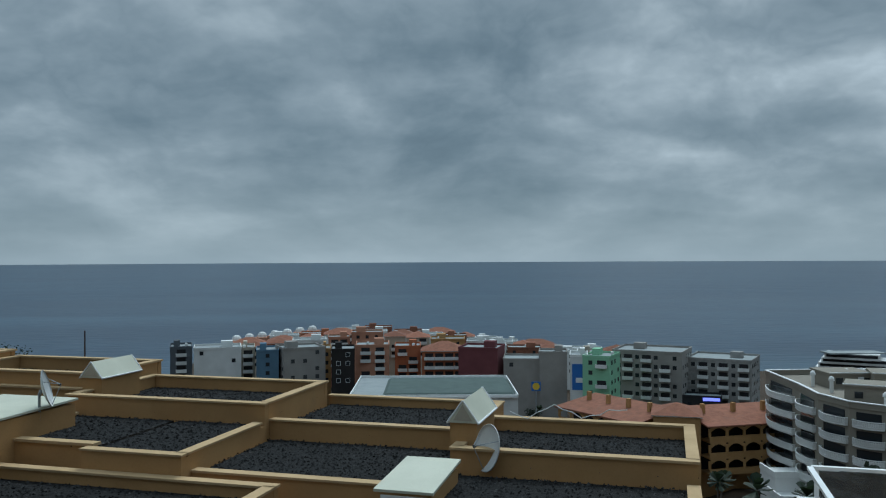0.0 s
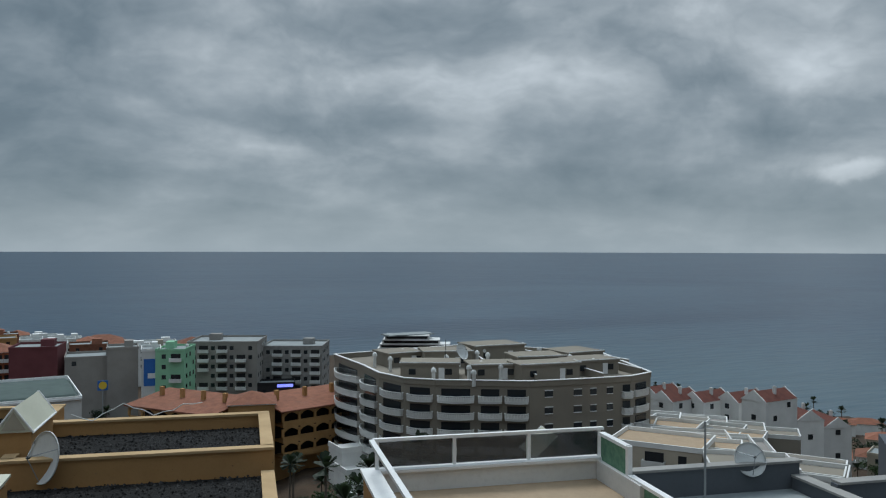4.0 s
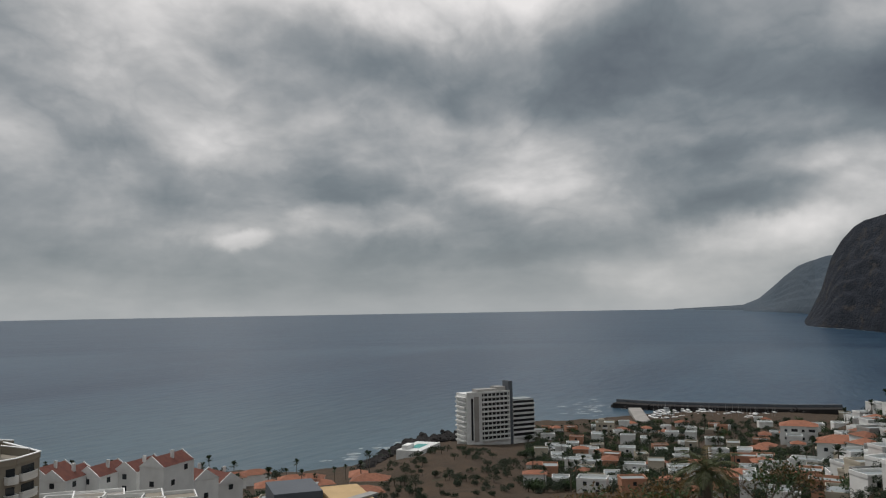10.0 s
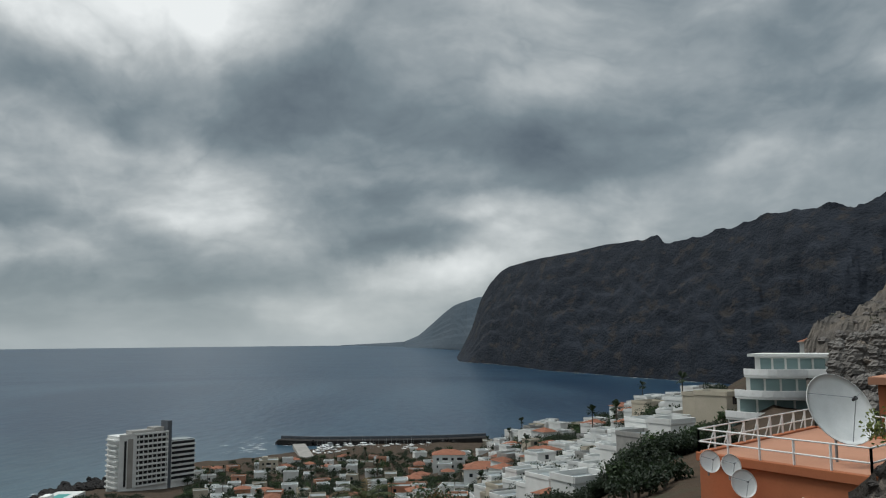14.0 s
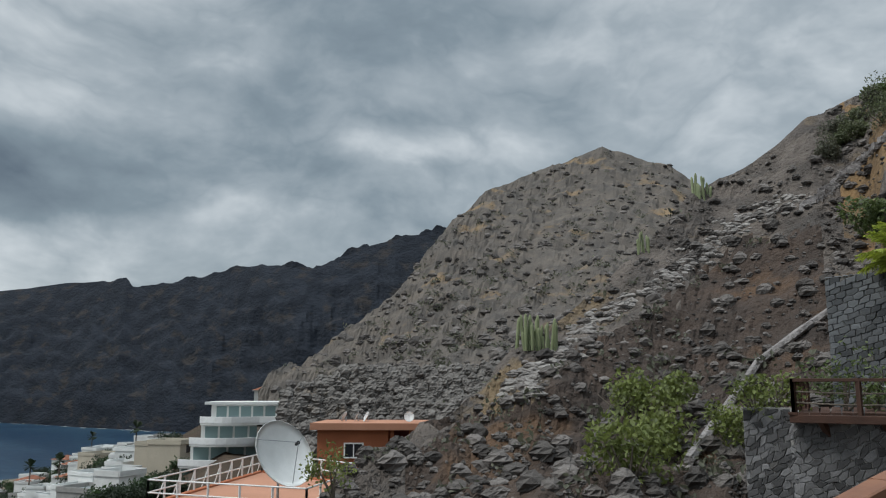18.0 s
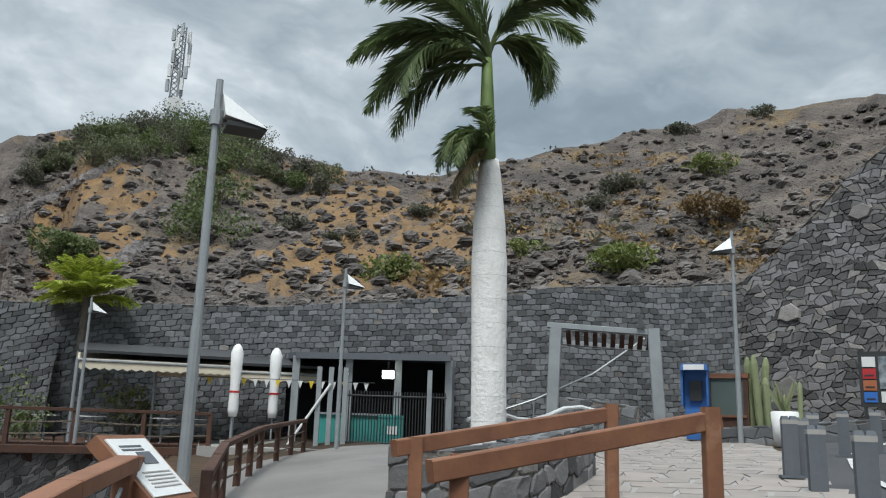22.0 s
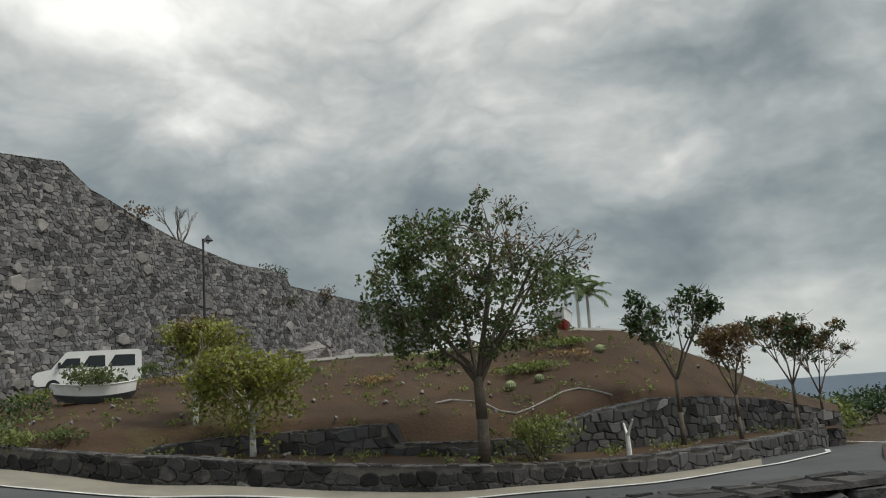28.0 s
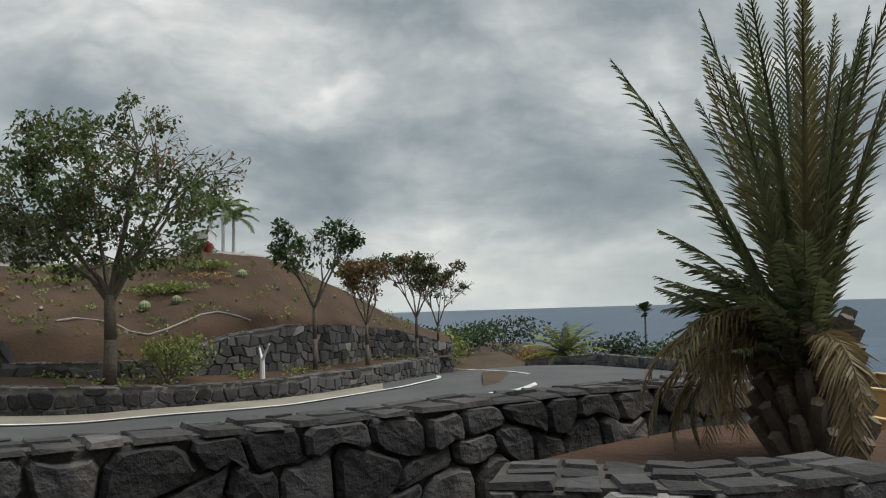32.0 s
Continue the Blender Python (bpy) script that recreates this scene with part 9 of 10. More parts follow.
a0, a1 = seen(-9.4, -9.9, 190), seen(-14.6, -10.7, 174)
arcade((*((a0 + a1) / 2).xy, a1.z - 7.0), math.degrees(math.atan2(a1.y - a0.y, a1.x - a0.x)), (a1 - a0).length, 2, "ochre hotel wing with arched galleries and a terracotta roof")
a0, a1 = seen(-17.0, -10.8, 175), seen(-24.0, -10.9, 190)
arcade((*((a0 + a1) / 2).xy, a0.z - 9.6), math.degrees(math.atan2(a1.y - a0.y, a1.x - a0.x)), (a1 - a0).length, 3, "ochre hotel wing with three arched galleries under terracotta tiles")
p = seen(-15.9, -10.2, 172)
block("hotel_tower", "squat ochre stair tower with a hipped tile roof", (p.x, p.y, p.z - 8), -16, 9, 9, 7.6, "ochre", "windows", 2, "hip", seed=3, skip=0.6)

# ---- grey-brown apartment building with white balconies ----
APT = [(67, 170), (66, 152), (64.6, 141), (66, 133), (70, 128.5), (76, 124.5), (84, 119.2), (95, 116.6), (104, 115.2), (110.5, 117), (122, 146), (104, 172)]
ZR, FH, NF = -23.1, 3.0, 8
apt = thing("balcony_apartments", "large grey-brown apartment building with white curved balconies", "apartment building")
part("wall", Shape().prism(APT, ZR - NF * FH - 6, ZR), "taupe", apt)
for i in range(len(APT)):
    a, b = Vector((*APT[i], ZR)), Vector((*APT[(i + 1) % len(APT)], ZR))
    part("parapet", beam(a + Vector((0, 0, .5)), b + Vector((0, 0, .5)), 0.3, 1.0), "taupe", apt)
    part("coping", beam(a + Vector((0, 0, 1.08)), b + Vector((0, 0, 1.08)), 0.55, 0.16), "white_paint", apt)


def balcony(parent, a, b, z, out, bulge, wall_h=0.95):
    """A white balcony with a bowed front between two points on the wall."""
    d = (b - a).normalized()
    n = Vector((d.y, -d.x, 0))
    if n.dot(Vector((a.x, a.y, 0))) > 0:
        n = -n
    k = 8
    front = [a.lerp(b, i / k) + n * (out + bulge * math.sin(math.pi * i / k)) for i in range(k + 1)]
    poly = [a] + front + [b]
    slab = part("balcony", Shape().prism([(p.x, p.y) for p in poly], z - 0.3, z), "white", parent)
    rail = Shape()
    for i in range(len(poly) - 1):
        p, q = poly[i], poly[i + 1]
        p, q = Vector((p.x, p.y, z)), Vector((q.x, q.y, z))
        rail.add(beam(p + Vector((0, 0, .09)), q + Vector((0, 0, .09)), 0.14, 0.18).v, beam(p, q, 0.14, 0.18).f)
        rail.add(beam(p + Vector((0, 0, .92)), q + Vector((0, 0, .92)), 0.2, 0.16).v, beam(p, q, 0.2, 0.16).f)
        m = max(2, int((q - p).length / 0.3))
        for j in range(m):
            c = p.lerp(q, (j + .5) / m)
            rail.box(c.x, c.y, z + .18, .13, .13, .66)
        rail.add(beam(p + Vector((0, 0, .45)), q + Vector((0, 0, .45)), 0.05, 0.6).v, beam(p, q, 0.05, 0.6).f)
    part("balustrade", rail, "white", slab)
    aw, bw = a + n * 0.06 + Vector((0, 0, z)) - Vector((0, 0, a.z)), b + n * 0.06 + Vector((0, 0, z)) - Vector((0, 0, b.z))
    aw, bw = Vector((aw.x, aw.y, z + 1.15)), Vector((bw.x, bw.y, z + 1.15))
    # one dark glass strip stands in for the shade of the balcony recess
    part("glazed_door", beam(aw.lerp(bw, 0.1), aw.lerp(bw, 0.9), 0.1, 2.0), "glass", slab)


def seg(i, t0, t1):
    a, b = Vector((*APT[i], 0)), Vector((*APT[i + 1], 0))
    return a.lerp(b, t0), a.lerp(b, t1)


for f in range(NF):
    z = ZR - (f + 1) * FH + 0.35
    for i, t0, t1, out, bl in ((0, 0.1, 0.9, 0.6, 1.6), (1, 0.05, 0.9, 0.6, 1.2), (2, 0.1, 0.95, 0.5, 1.0), (3, 0.1, 0.9, 0.5, 0.8), (4, 0.05, 0.95, 0.6, 0.9), (5, 0.05, 0.48, 0.7, 0.5), (5, 0.54, 0.97, 0.7, 0.5)):
        a, b = seg(i, t0, t1)
        balcony(apt, a, b, z - (0.0 if i > 1 else 0.0), out, bl)
    for i, t in ((6, 0.32), (6, 0.82), (7, 0.12), (7, 0.5)):
        a, b = seg(i, t - 0.07, t + 0.07)
        n = Vector(((b - a).y, -(b - a).x, 0)).normalized()
        n = n if n.dot(a) < 0 else -n
        if f < 6:
            a, b = a + n * .05, b + n * .05
            w = part("window", beam(Vector((a.x, a.y, z + 1.3)), Vector((b.x, b.y, z + 1.3)), 0.1, 1.1), "glass", apt)
            part("window_frame", beam(Vector((a.x, a.y, z + 1.9)), Vector((b.x, b.y, z + 1.9)), 0.22, 0.13), "white_paint", w)
            part("window_sill", beam(Vector((a.x, a.y, z + 0.7)), Vector((b.x, b.y, z + 0.7)), 0.26, 0.14), "white_paint", w)
    a, b = seg(7, 0.78, 0.99)
    balcony(apt, a, b, z, 0.9, 0.2)
    a, b = seg(8, 0.15, 0.8)
    balcony(apt, a, b, z, 0.5, 0.3)
for k, (x, y, w, d, h, tn) in enumerate(((74, 138, 11, 7, 2.8, -30), (84, 132, 9, 7, 2.6, -20), (92, 126, 12, 6, 2.9, -10), (97, 136, 10, 8, 2.9, -14), (84, 150, 10, 8, 3.1, -20), (104, 128, 10, 7, 2.6, -8), (110, 140, 9, 9, 2.6, 0), (98, 154, 12, 9, 3.2, -5), (76, 156, 8, 8, 2.6, 0))):
    pent = part("penthouse", Shape().box(0, 0, ZR, w, d, h, pose(x, y, 0, 0, 0, tn)), "taupe", apt)
    part("roof_slab", Shape().box(0, 0, ZR + h, w + 0.5, d + 0.5, 0.3, pose(x, y, 0, 0, 0, tn)), "taupe", pent)
    part("roof_rim", Shape().box(0, -d / 2 - 0.2, ZR + h + 0.3, w + 0.5, 0.16, 0.18, pose(x, y, 0, 0, 0, tn)), "white_paint", pent)
    for q in (-0.3, 0.32):
        part("window", Shape().box(w * q, -d / 2 - 0.03, ZR + 0.9, 1.3, 0.1, 1.1, pose(x, y, 0, 0, 0, tn)), "glass", pent)
    part("terrace_coping", Shape().box(w * .75, -d * .3, ZR + 1.4, .4, d * 1.6, .14, pose(x, y, 0, 0, 0, tn)), "white_paint", apt)
    part("door", Shape().box(w * .2, -d / 2 - .04, ZR + .1, 1.1, .1, 2.1, pose(x, y, 0, 0, 0, tn)), "white_paint", pent)
    part("terrace_wall", Shape().box(w * .75, -d * .3, ZR, .25, d * 1.6, 1.4, pose(x, y, 0, 0, 0, tn)), "taupe", apt)
rnd = random.Random(5)
for k in range(26):
    x, y = rnd.uniform(70, 108), rnd.uniform(122, 160)
    t = part("chimney_cap", Shape().rod((x, y, ZR), (x, y, ZR + 2.2), 0.35, 0.35, 8).lathe([(0.55, 0), (0.5, 0.4), (0.3, 0.7), (0.05, 0.8)], 8, pose(x, y, ZR + 2.2)), "white", apt)
sat_dish((82, 140, ZR + 2.4), 20, 1.6, 25, "large white dish on the apartment roof", 1.6)
solo("roof_mast", Shape().rod((79, 141, ZR), (79, 141, ZR + 6.5), 0.08, 0.05), "dark_metal", "thin aerial mast on the apartment roof", "mast")
for k in range(5):
    p = Vector((63.8 - k * 1.3, 150 - k * 6, 0))
    st = thing("stepped_terrace", "white stepped terrace with curved balustrades", "terrace", (0, 0, 0), 0, "stepped terraces")
    part("wall", Shape().box(p.x, p.y, -52, 9, 7, 14 - k * 2.6), "white", st)
    part("parapet", Shape().box(p.x, p.y - 3.4, -38 - k * 2.6, 9.2, .3, 1).box(p.x - 4.5, p.y, -38 - k * 2.6, .3, 7, 1), "white", st)
# far white stepped hotel by the shore
fh_ = thing("stepped_hotel", "white stepped seafront hotel with long balconies", "hotel")
for f in range(6):
    w = 64 - f * 6
    c = seen(-26.6, -6.05, 560)
    m = pose(c.x + f * 3.0, c.y, c.z - (f + 1) * 3.1, 0, 0, -30)
    lv = part("storey", Shape().box((5 - f) * -0.0, 0, 0, 30 + f * 9, 16, 3.1, m), "white", fh_)
    # dark strip that paints the shade over each balcony front
    part("shade_band", Shape().box(0, -8.1, 0.9, 28 + f * 9, 0.1, 1.7, m), "shade_paint", lv)
    part("balcony_front", Shape().box(0, -9.0, -0.2, 30 + f * 9, 0.2, 1.0, m).box(0, -8.5, -0.35, 30 + f * 9, 1.2, 0.2, m), "white", lv)
part("roof", Shape().box(c.x, c.y, c.z - 0.2, 34, 14, 0.8), "roof_grey", fh_)

# ---- white gabled houses and terraces ----
for k, (az, el, d) in enumerate(((-45.0, -9.45, 232), (-47.0, -9.4, 236), (-49.2, -9.3, 238), (-50.9, -9.1, 226), (-44.0, -9.2, 260), (-52.6, -10.1, 236), (-54.2, -10.4, 240))):
    p = seen(az, el, d)
    block("gabled_house", "white house with a steep red tiled gable roof", (p.x, p.y, p.z - 11.2), az - 38 if k < 5 else az + 30, 7.5, 12, 9, "white", "mixed", 3, "gable", "gabled white houses", 3.2, seed=80 + k, skip=0.3, tile="dark_tile")
rnd = random.Random(21)
for k in range(18):
    az, d = rnd.uniform(-43.4, -53.6), rnd.uniform(128, 185)
    top = table([(128, -13.2), (160, -11.6), (185, -10.9)], d) - (abs(az + 43) * 0.10)
    p = seen(az, top, d)
    block("terraced_flat", "white-edged taupe terraced flat with roof patio", (p.x, p.y, p.z - 6.5), -48 + rnd.choice((0, 8, -10)), rnd.uniform(9, 15), rnd.uniform(7, 11), 6.2, rnd.choice(("taupe", "white", "beige")), "mixed", 2, "flat", "terraced flats", seed=300 + k, skip=0.15, tanks=False, edge="white", top=rnd.choice(("grey_render", "taupe", "tan_tile")))


# ---- seafront tower hotel ----
tw = thing("tower_hotel", "white ten-storey seafront hotel with balcony shade painted in bands and a lift shaft", "hotel")
A, B = seen(-71.0, -9.2, 545), seen(-74.3, -9.2, 560)
ax = (B - A).normalized()
ang = math.degrees(math.atan2(ax.y, ax.x)) + 4
H_T = 545 * (math.tan(radians(9.2)) - math.tan(radians(5.95)))
base_z = A.z
m1 = pose(A.x, A.y, base_z, 0, 0, ang)
L1 = 33
part("wall", Shape().box(L1 / 2, 8, -6, L1, 15, H_T + 6, m1), "white", tw)
for f in range(10):
    z = f * H_T / 10
    # balcony shade is painted on as a near-black band per storey
    bnd = part("balcony_band", Shape().box(L1 * .66, 0.3, z + 1.1, L1 * .62, .3, 1.75, m1), "shade_paint", tw)
    part("balcony_front", Shape().box(L1 * .66, -0.7, z + 0.1, L1 * .64, .15, 1.0, m1).box(L1 * .66, -.2, z, L1 * .64, 1.2, .2, m1), "white", bnd)
    for k in range(7):
        part("divider", Shape().box(L1 * .38 + k * L1 * .093, -.25, z + .2, .2, 1.0, 2.6, m1), "white", bnd)
    part("side_balcony", Shape().box(-0.8, 8, z + .1, 1.6, 13, 1.0, m1), "white", tw)
part("stair_strip", Shape().box(L1 * .22, 0.4, 0, 3.4, .4, H_T - 2, m1), "grey_render", tw, "grey stair strip")
part("stair_glazing", Shape().box(L1 * .12, 0.42, 1, 1.4, .3, H_T - 4, m1), "shade_paint", tw)
part("lift_shaft", Shape().box(L1 + 1.6, 6, -6, 3.2, 8, H_T + 13, m1), "slate", tw, "dark lift shaft")
part("roof_plant", Shape().box(L1 * .55, 8, H_T, 16, 8, 2.2, m1).box(L1 * .85, 8, H_T, 7, 9, 3.4, m1), "concrete", tw)
part("roof_edge", Shape().box(L1 / 2, .4, H_T, L1, .3, 1.1, m1), "white", tw)
L2, H2 = 17, H_T * 0.80
part("annex_wall", Shape().box(L1 + 3.4 + L2 / 2, 9, -6, L2, 13, H2 + 6, m1), "white", tw)
for f in range(8):
    z = f * H2 / 8
    # the annex storeys get the same painted balcony shade
    bnd = part("balcony_band", Shape().box(L1 + 3.4 + L2 / 2, 2.3, z + 1.1, L2 - .6, .3, 1.7, m1), "shade_paint", tw)
    part("balcony_front", Shape().box(L1 + 3.4 + L2 / 2, 1.4, z + .1, L2, .15, 1.0, m1), "white", bnd)
part("annex_roof", Shape().box(L1 + 3.4 + L2 / 2, 9, H2, L2, 12, .6, m1), "roof_grey", tw)
pool = thing("pool_terrace", "white pool terrace on the headland", "terrace")
p = seen(-67.6, -9.35, 520)
part("deck", Shape().box(p.x, p.y, p.z - 6, 34, 16, 6, None), "white", pool)
part("pool", Shape().box(p.x, p.y, p.z + 0.02, 16, 7, 0.05, None), "teal", pool)
part("pergola", Shape().box(p.x - 10, p.y + 3, p.z, 10, 4, 2.6, None), "white", pool)

# ---- harbour ----
hb = thing("harbour_breakwater", "long dark stone breakwater of the marina", "breakwater")
line = [(-81.2, 6.62), (-83.5, 6.75), (-86, 6.8), (-89, 6.82), (-92.5, 6.8), (-95.2, 6.7)]
pts = [polar(a, (EYE - (SEA + 3)) / math.tan(radians(e)), SEA) for a, e in line]
bw = Shape()
for a, b in zip(pts, pts[1:]):
    bw.add(beam(a + Vector((0, 0, 1.5)), b + Vector((0, 0, 1.5)), 16, 7).v, beam(a, b, 16, 7).f)
part("mound", bw, "black_wall", hb)
tp = Shape()
for a, b in zip(pts, pts[1:]):
    q = way(-88) * 5
    tp.add(beam(a + q + Vector((0, 0, 5.5)), b + q + Vector((0, 0, 5.5)), 2.5, 4).v, beam(a, b, 2, 2).f)
part("sea_wall", tp, "slate", hb)
qa, qb = seen(-82.4, -7.0, 800), seen(-83.0, -7.95, 706)
qa.z = qb.z = SEA + 1
part("quay", beam(qa, qb, 12, 5), "grey_render", hb)
rnd = random.Random(9)
bs = Shape()
for k in range(160):
    a = pts[0].lerp(pts[1], rnd.random()) if k % 2 else pts[rnd.randrange(5)].lerp(pts[rnd.randrange(1, 6)], rnd.random() * 0.1)
    boulder(bs, a + Vector((rnd.uniform(-9, 9), rnd.uniform(-9, 9), rnd.uniform(-1, 4))), rnd.uniform(1, 2.6), rnd)
tagged(part("armour_stones", bs, "black_wall", hb), kind="stuff")
boat = None
for k in range(70):
    az, el = rnd.uniform(-83.6, -91.5), rnd.uniform(-7.75, -7.05)
    p = seen(az, el, 10)
    d = (EYE - SEA) / math.tan(radians(-el))
    p = polar(az, d, SEA)
    if boat is None:
        boat = thing("moored_boat", "small white moored boat in the marina", "boat", tuple(p), 30, "boats in the marina")
        part("hull", Shape().add([(-5, -1.3, 1.4), (4, -1.5, 1.5), (6.5, 0, 1.8), (4, 1.5, 1.5), (-5, 1.3, 1.4), (-4.6, -.8, -.3), (4, -.8, -.3), (4, .8, -.3), (-4.6, .8, -.3)], [(0, 1, 2, 3, 4), (0, 5, 6, 1), (1, 6, 2), (2, 7, 3), (2, 6, 7), (3, 7, 8, 4), (4, 8, 5, 0), (5, 8, 7, 6)]), "white_paint", boat)
        part("cabin", Shape().box(-1, 0, 1.4, 4.5, 1.9, 1.5, None, 0.8), "white_paint", boat)
        part("window_band", Shape().box(-1, 0, 1.95, 4.4, 1.95, 0.45, None, 0.93), "glass", boat)
        part("mast", Shape().rod((-0.5, 0, 2.5), (-0.5, 0, 8), 0.09, 0.05, 5), "metal", boat)
    else:
        m = pose(*p, 0, 0, rnd.choice((28, 34, 210, 118)))
        copy_thing(boat, m).scale = (rnd.uniform(0.7, 1.5),) * 3
# surf and shore rocks
fm = Shape()
for k in range(130):
    az = rnd.choice((rnd.gauss(-64.5, 1.6), rnd.gauss(-79.6, 0.9), rnd.uniform(-93.3, -111), rnd.uniform(-93.3, -111)))
    if az < -90:
        d = table([(-133, 1500), (-118, 1650), (-109.4, 1950), (-103, 2300), (-99.6, 2450), (-96, 2800), (-93, 3000)], az) - rnd.uniform(4, 22)
        ln, wd = rnd.uniform(10, 40), rnd.uniform(3, 8)
    else:
        el = table([(-82, -6.75), (-78, -7.4), (-67, -9.3), (-64, -10.3), (-61, -10.5)], az) + rnd.gauss(0.25, 0.25)
        d = (EYE - SEA) / math.tan(radians(max(4, -el)))
        ln, wd = rnd.uniform(3, 14), rnd.uniform(0.8, 2.6)
    c, n = polar(az, d, sea_z(d) + 0.25), 9
    u = way(az + 90 + rnd.uniform(-12, 12))
    v = Vector((-u.y, u.x, 0))
    fm.add([c + u * ln * .5 * math.cos(i * 6.283 / n) * rnd.uniform(.6, 1) + v * wd * .5 * math.sin(i * 6.283 / n) * rnd.uniform(.6, 1) for i in range(n)], [tuple(range(n))])
solo("surf", fm, "foam", "white surf breaking along the shore", "surf", kind="stuff")
rs = Shape()
for k in range(260):
    az = rnd.uniform(-63.6, -70.5)
    el = table([(-70.5, -8.5), (-67, -9.0), (-65, -10.2), (-63.6, -11)], az) + rnd.gauss(-0.15, 0.22)
    d = 60 + (EYE - SEA) / math.tan(radians(-el)) * 0.88
    boulder(rs, polar(az, d, max(land(az, d), SEA + 0.5) + rnd.uniform(0, 2)), rnd.uniform(1.2, 4), rnd)
solo("shore_rocks", rs, "black_wall", "black lava rocks along the shore", "rocks", kind="stuff")

# ---- hillside houses, gardens and palms of the resort ----
def town_zone(n, az0, az1, d0, d1, seed, mats, roofs, lo, hi, group, ok=lambda a, d: True, turn=None, size=(9, 17)):
    rnd = random.Random(seed)
    placed = []
    tries = 0
    while len(placed) < n and tries < n * 30:
        tries += 1
        az, d = rnd.uniform(az1, az0), math.sqrt(rnd.uniform(d0 * d0, d1 * d1))
        if not ok(az, d):
            continue
        p = polar(az, d, land(az, d))
        if p.z < SEA + 3 or any((p - q).length < 13 for q in placed):
            continue
        placed.append(p)
        w, dd, h = rnd.uniform(*size), rnd.uniform(8, 11), rnd.choice((lo, lo, hi))
        m, r = rnd.choice(mats), rnd.choice(roofs)
        lab = {"white": "white", "beige": "beige", "ochre": "ochre", "salmon": "salmon", "concrete": "pale grey"}[m] + {"flat": " flat-roofed villa in the hillside resort", "hip": " villa with a terracotta tile roof"}[r]
        block("villa", lab, (p.x, p.y, p.z), (az if turn is None else turn) + rnd.choice((-8, 0, 12, 90)), w, dd, h, m, rnd.choice(("mixed", "windows")), None, r, group, 3.4 if d < 330 else 4.6, d < 230, seed * 1000 + tries, 0.4, "villa", False)


headland = lambda a, d: not (-74.5 < a < -64.5 and d > 250)
# the skyline of roofs against the sea: heading, elevation
CREST_LINE = [(-117, -0.1), (-115.2, -0.8), (-112.8, -2.1), (-110.3, -2.9), (-108.1, -3.4), (-106.3, -3.85), (-102.5, -4.9), (-98.7, -5.55), (-95.2, -6.35), (-90, -7.0), (-84, -7.45), (-76, -8.0)]


def spot(az, el, d0=100):
    """Where a line of sight from the lookout comes down on the land."""
    k, d = math.tan(radians(el)), d0
    while d < 680:
        if EYE + d * k < land(az, d):
            return d
        d += 4
    return None


placed_villas = []


def villas(n, az0, az1, low, seed, mats, roofs, lo, hi, group, turn=None, size=(6, 11), gap=9.0):
    """Villas spread evenly over a hillside as it faces the lookout."""
    rnd = random.Random(seed)
    tries = made = 0
    while made < n and tries < n * 25:
        tries += 1
        az = rnd.uniform(az1, az0)
        crest = table(CREST_LINE, az)
        el = rnd.uniform(low, crest - 0.25)
        d = spot(az, el)
        if d is None or d < 150:
            continue
        p = polar(az, d, land(az, d))
        w, dd, h = rnd.uniform(*size), rnd.uniform(5.5, 8.5), rnd.choice((lo, lo, hi))
        if p.z < SEA + 3 or math.degrees(math.atan2(p.z + h + 1 - EYE, d)) > crest + 0.2 or any((p - q).length < gap for q in placed_villas):
            continue
        made += 1
        placed_villas.append(p)
        m, r = rnd.choice(mats), rnd.choice(roofs)
        lab = {"white": "white", "beige": "beige", "ochre": "ochre", "salmon": "salmon", "concrete": "pale grey", "maroon": "dark red"}[m] + {"flat": " flat-roofed villa in the hillside resort", "hip": " villa with a terracotta tile roof"}[r]
        block("villa", lab, (p.x, p.y, p.z), (az if turn is None else turn) + rnd.choice((-8, 0, 12, 90)), w, dd, h, m, "windows", None, r, group, 3.0 if d < 260 else 4.2, False, seed * 1000 + tries, 0.3, "villa", False)


town_zone(26, -47, -66, 225, 440, 1, ("white", "white", "beige"), ("hip", "hip", "flat", "hip"), 4, 6.5, "villas near the shore", headland)
p = seen(-84.5, -8.35, 610)
block("harbour_hotel", "long white harbour-side apartment block", (p.x, p.y, p.z - 13), -86, 46, 12, 12, "white", "windows", 4, "flat", seed=600, step=4)
p = seen(-80.4, -7.85, 600)
block("harbour_hotel", "pale yellow harbour apartment block", (p.x, p.y, p.z - 14), -80, 13, 12, 14, "beige", "mixed", 4, "flat", seed=601)
for az, el, d in ((-92.6, -7.7, 470), (-95.2, -8.6, 330)):
    p = seen(az, el, d)
    block("villa", "white villa with a bright terracotta roof", (p.x, p.y, p.z - 8), az, 18, 11, 8, "white", "mixed", 2, "hip", "villas above the harbour", seed=int(-az))
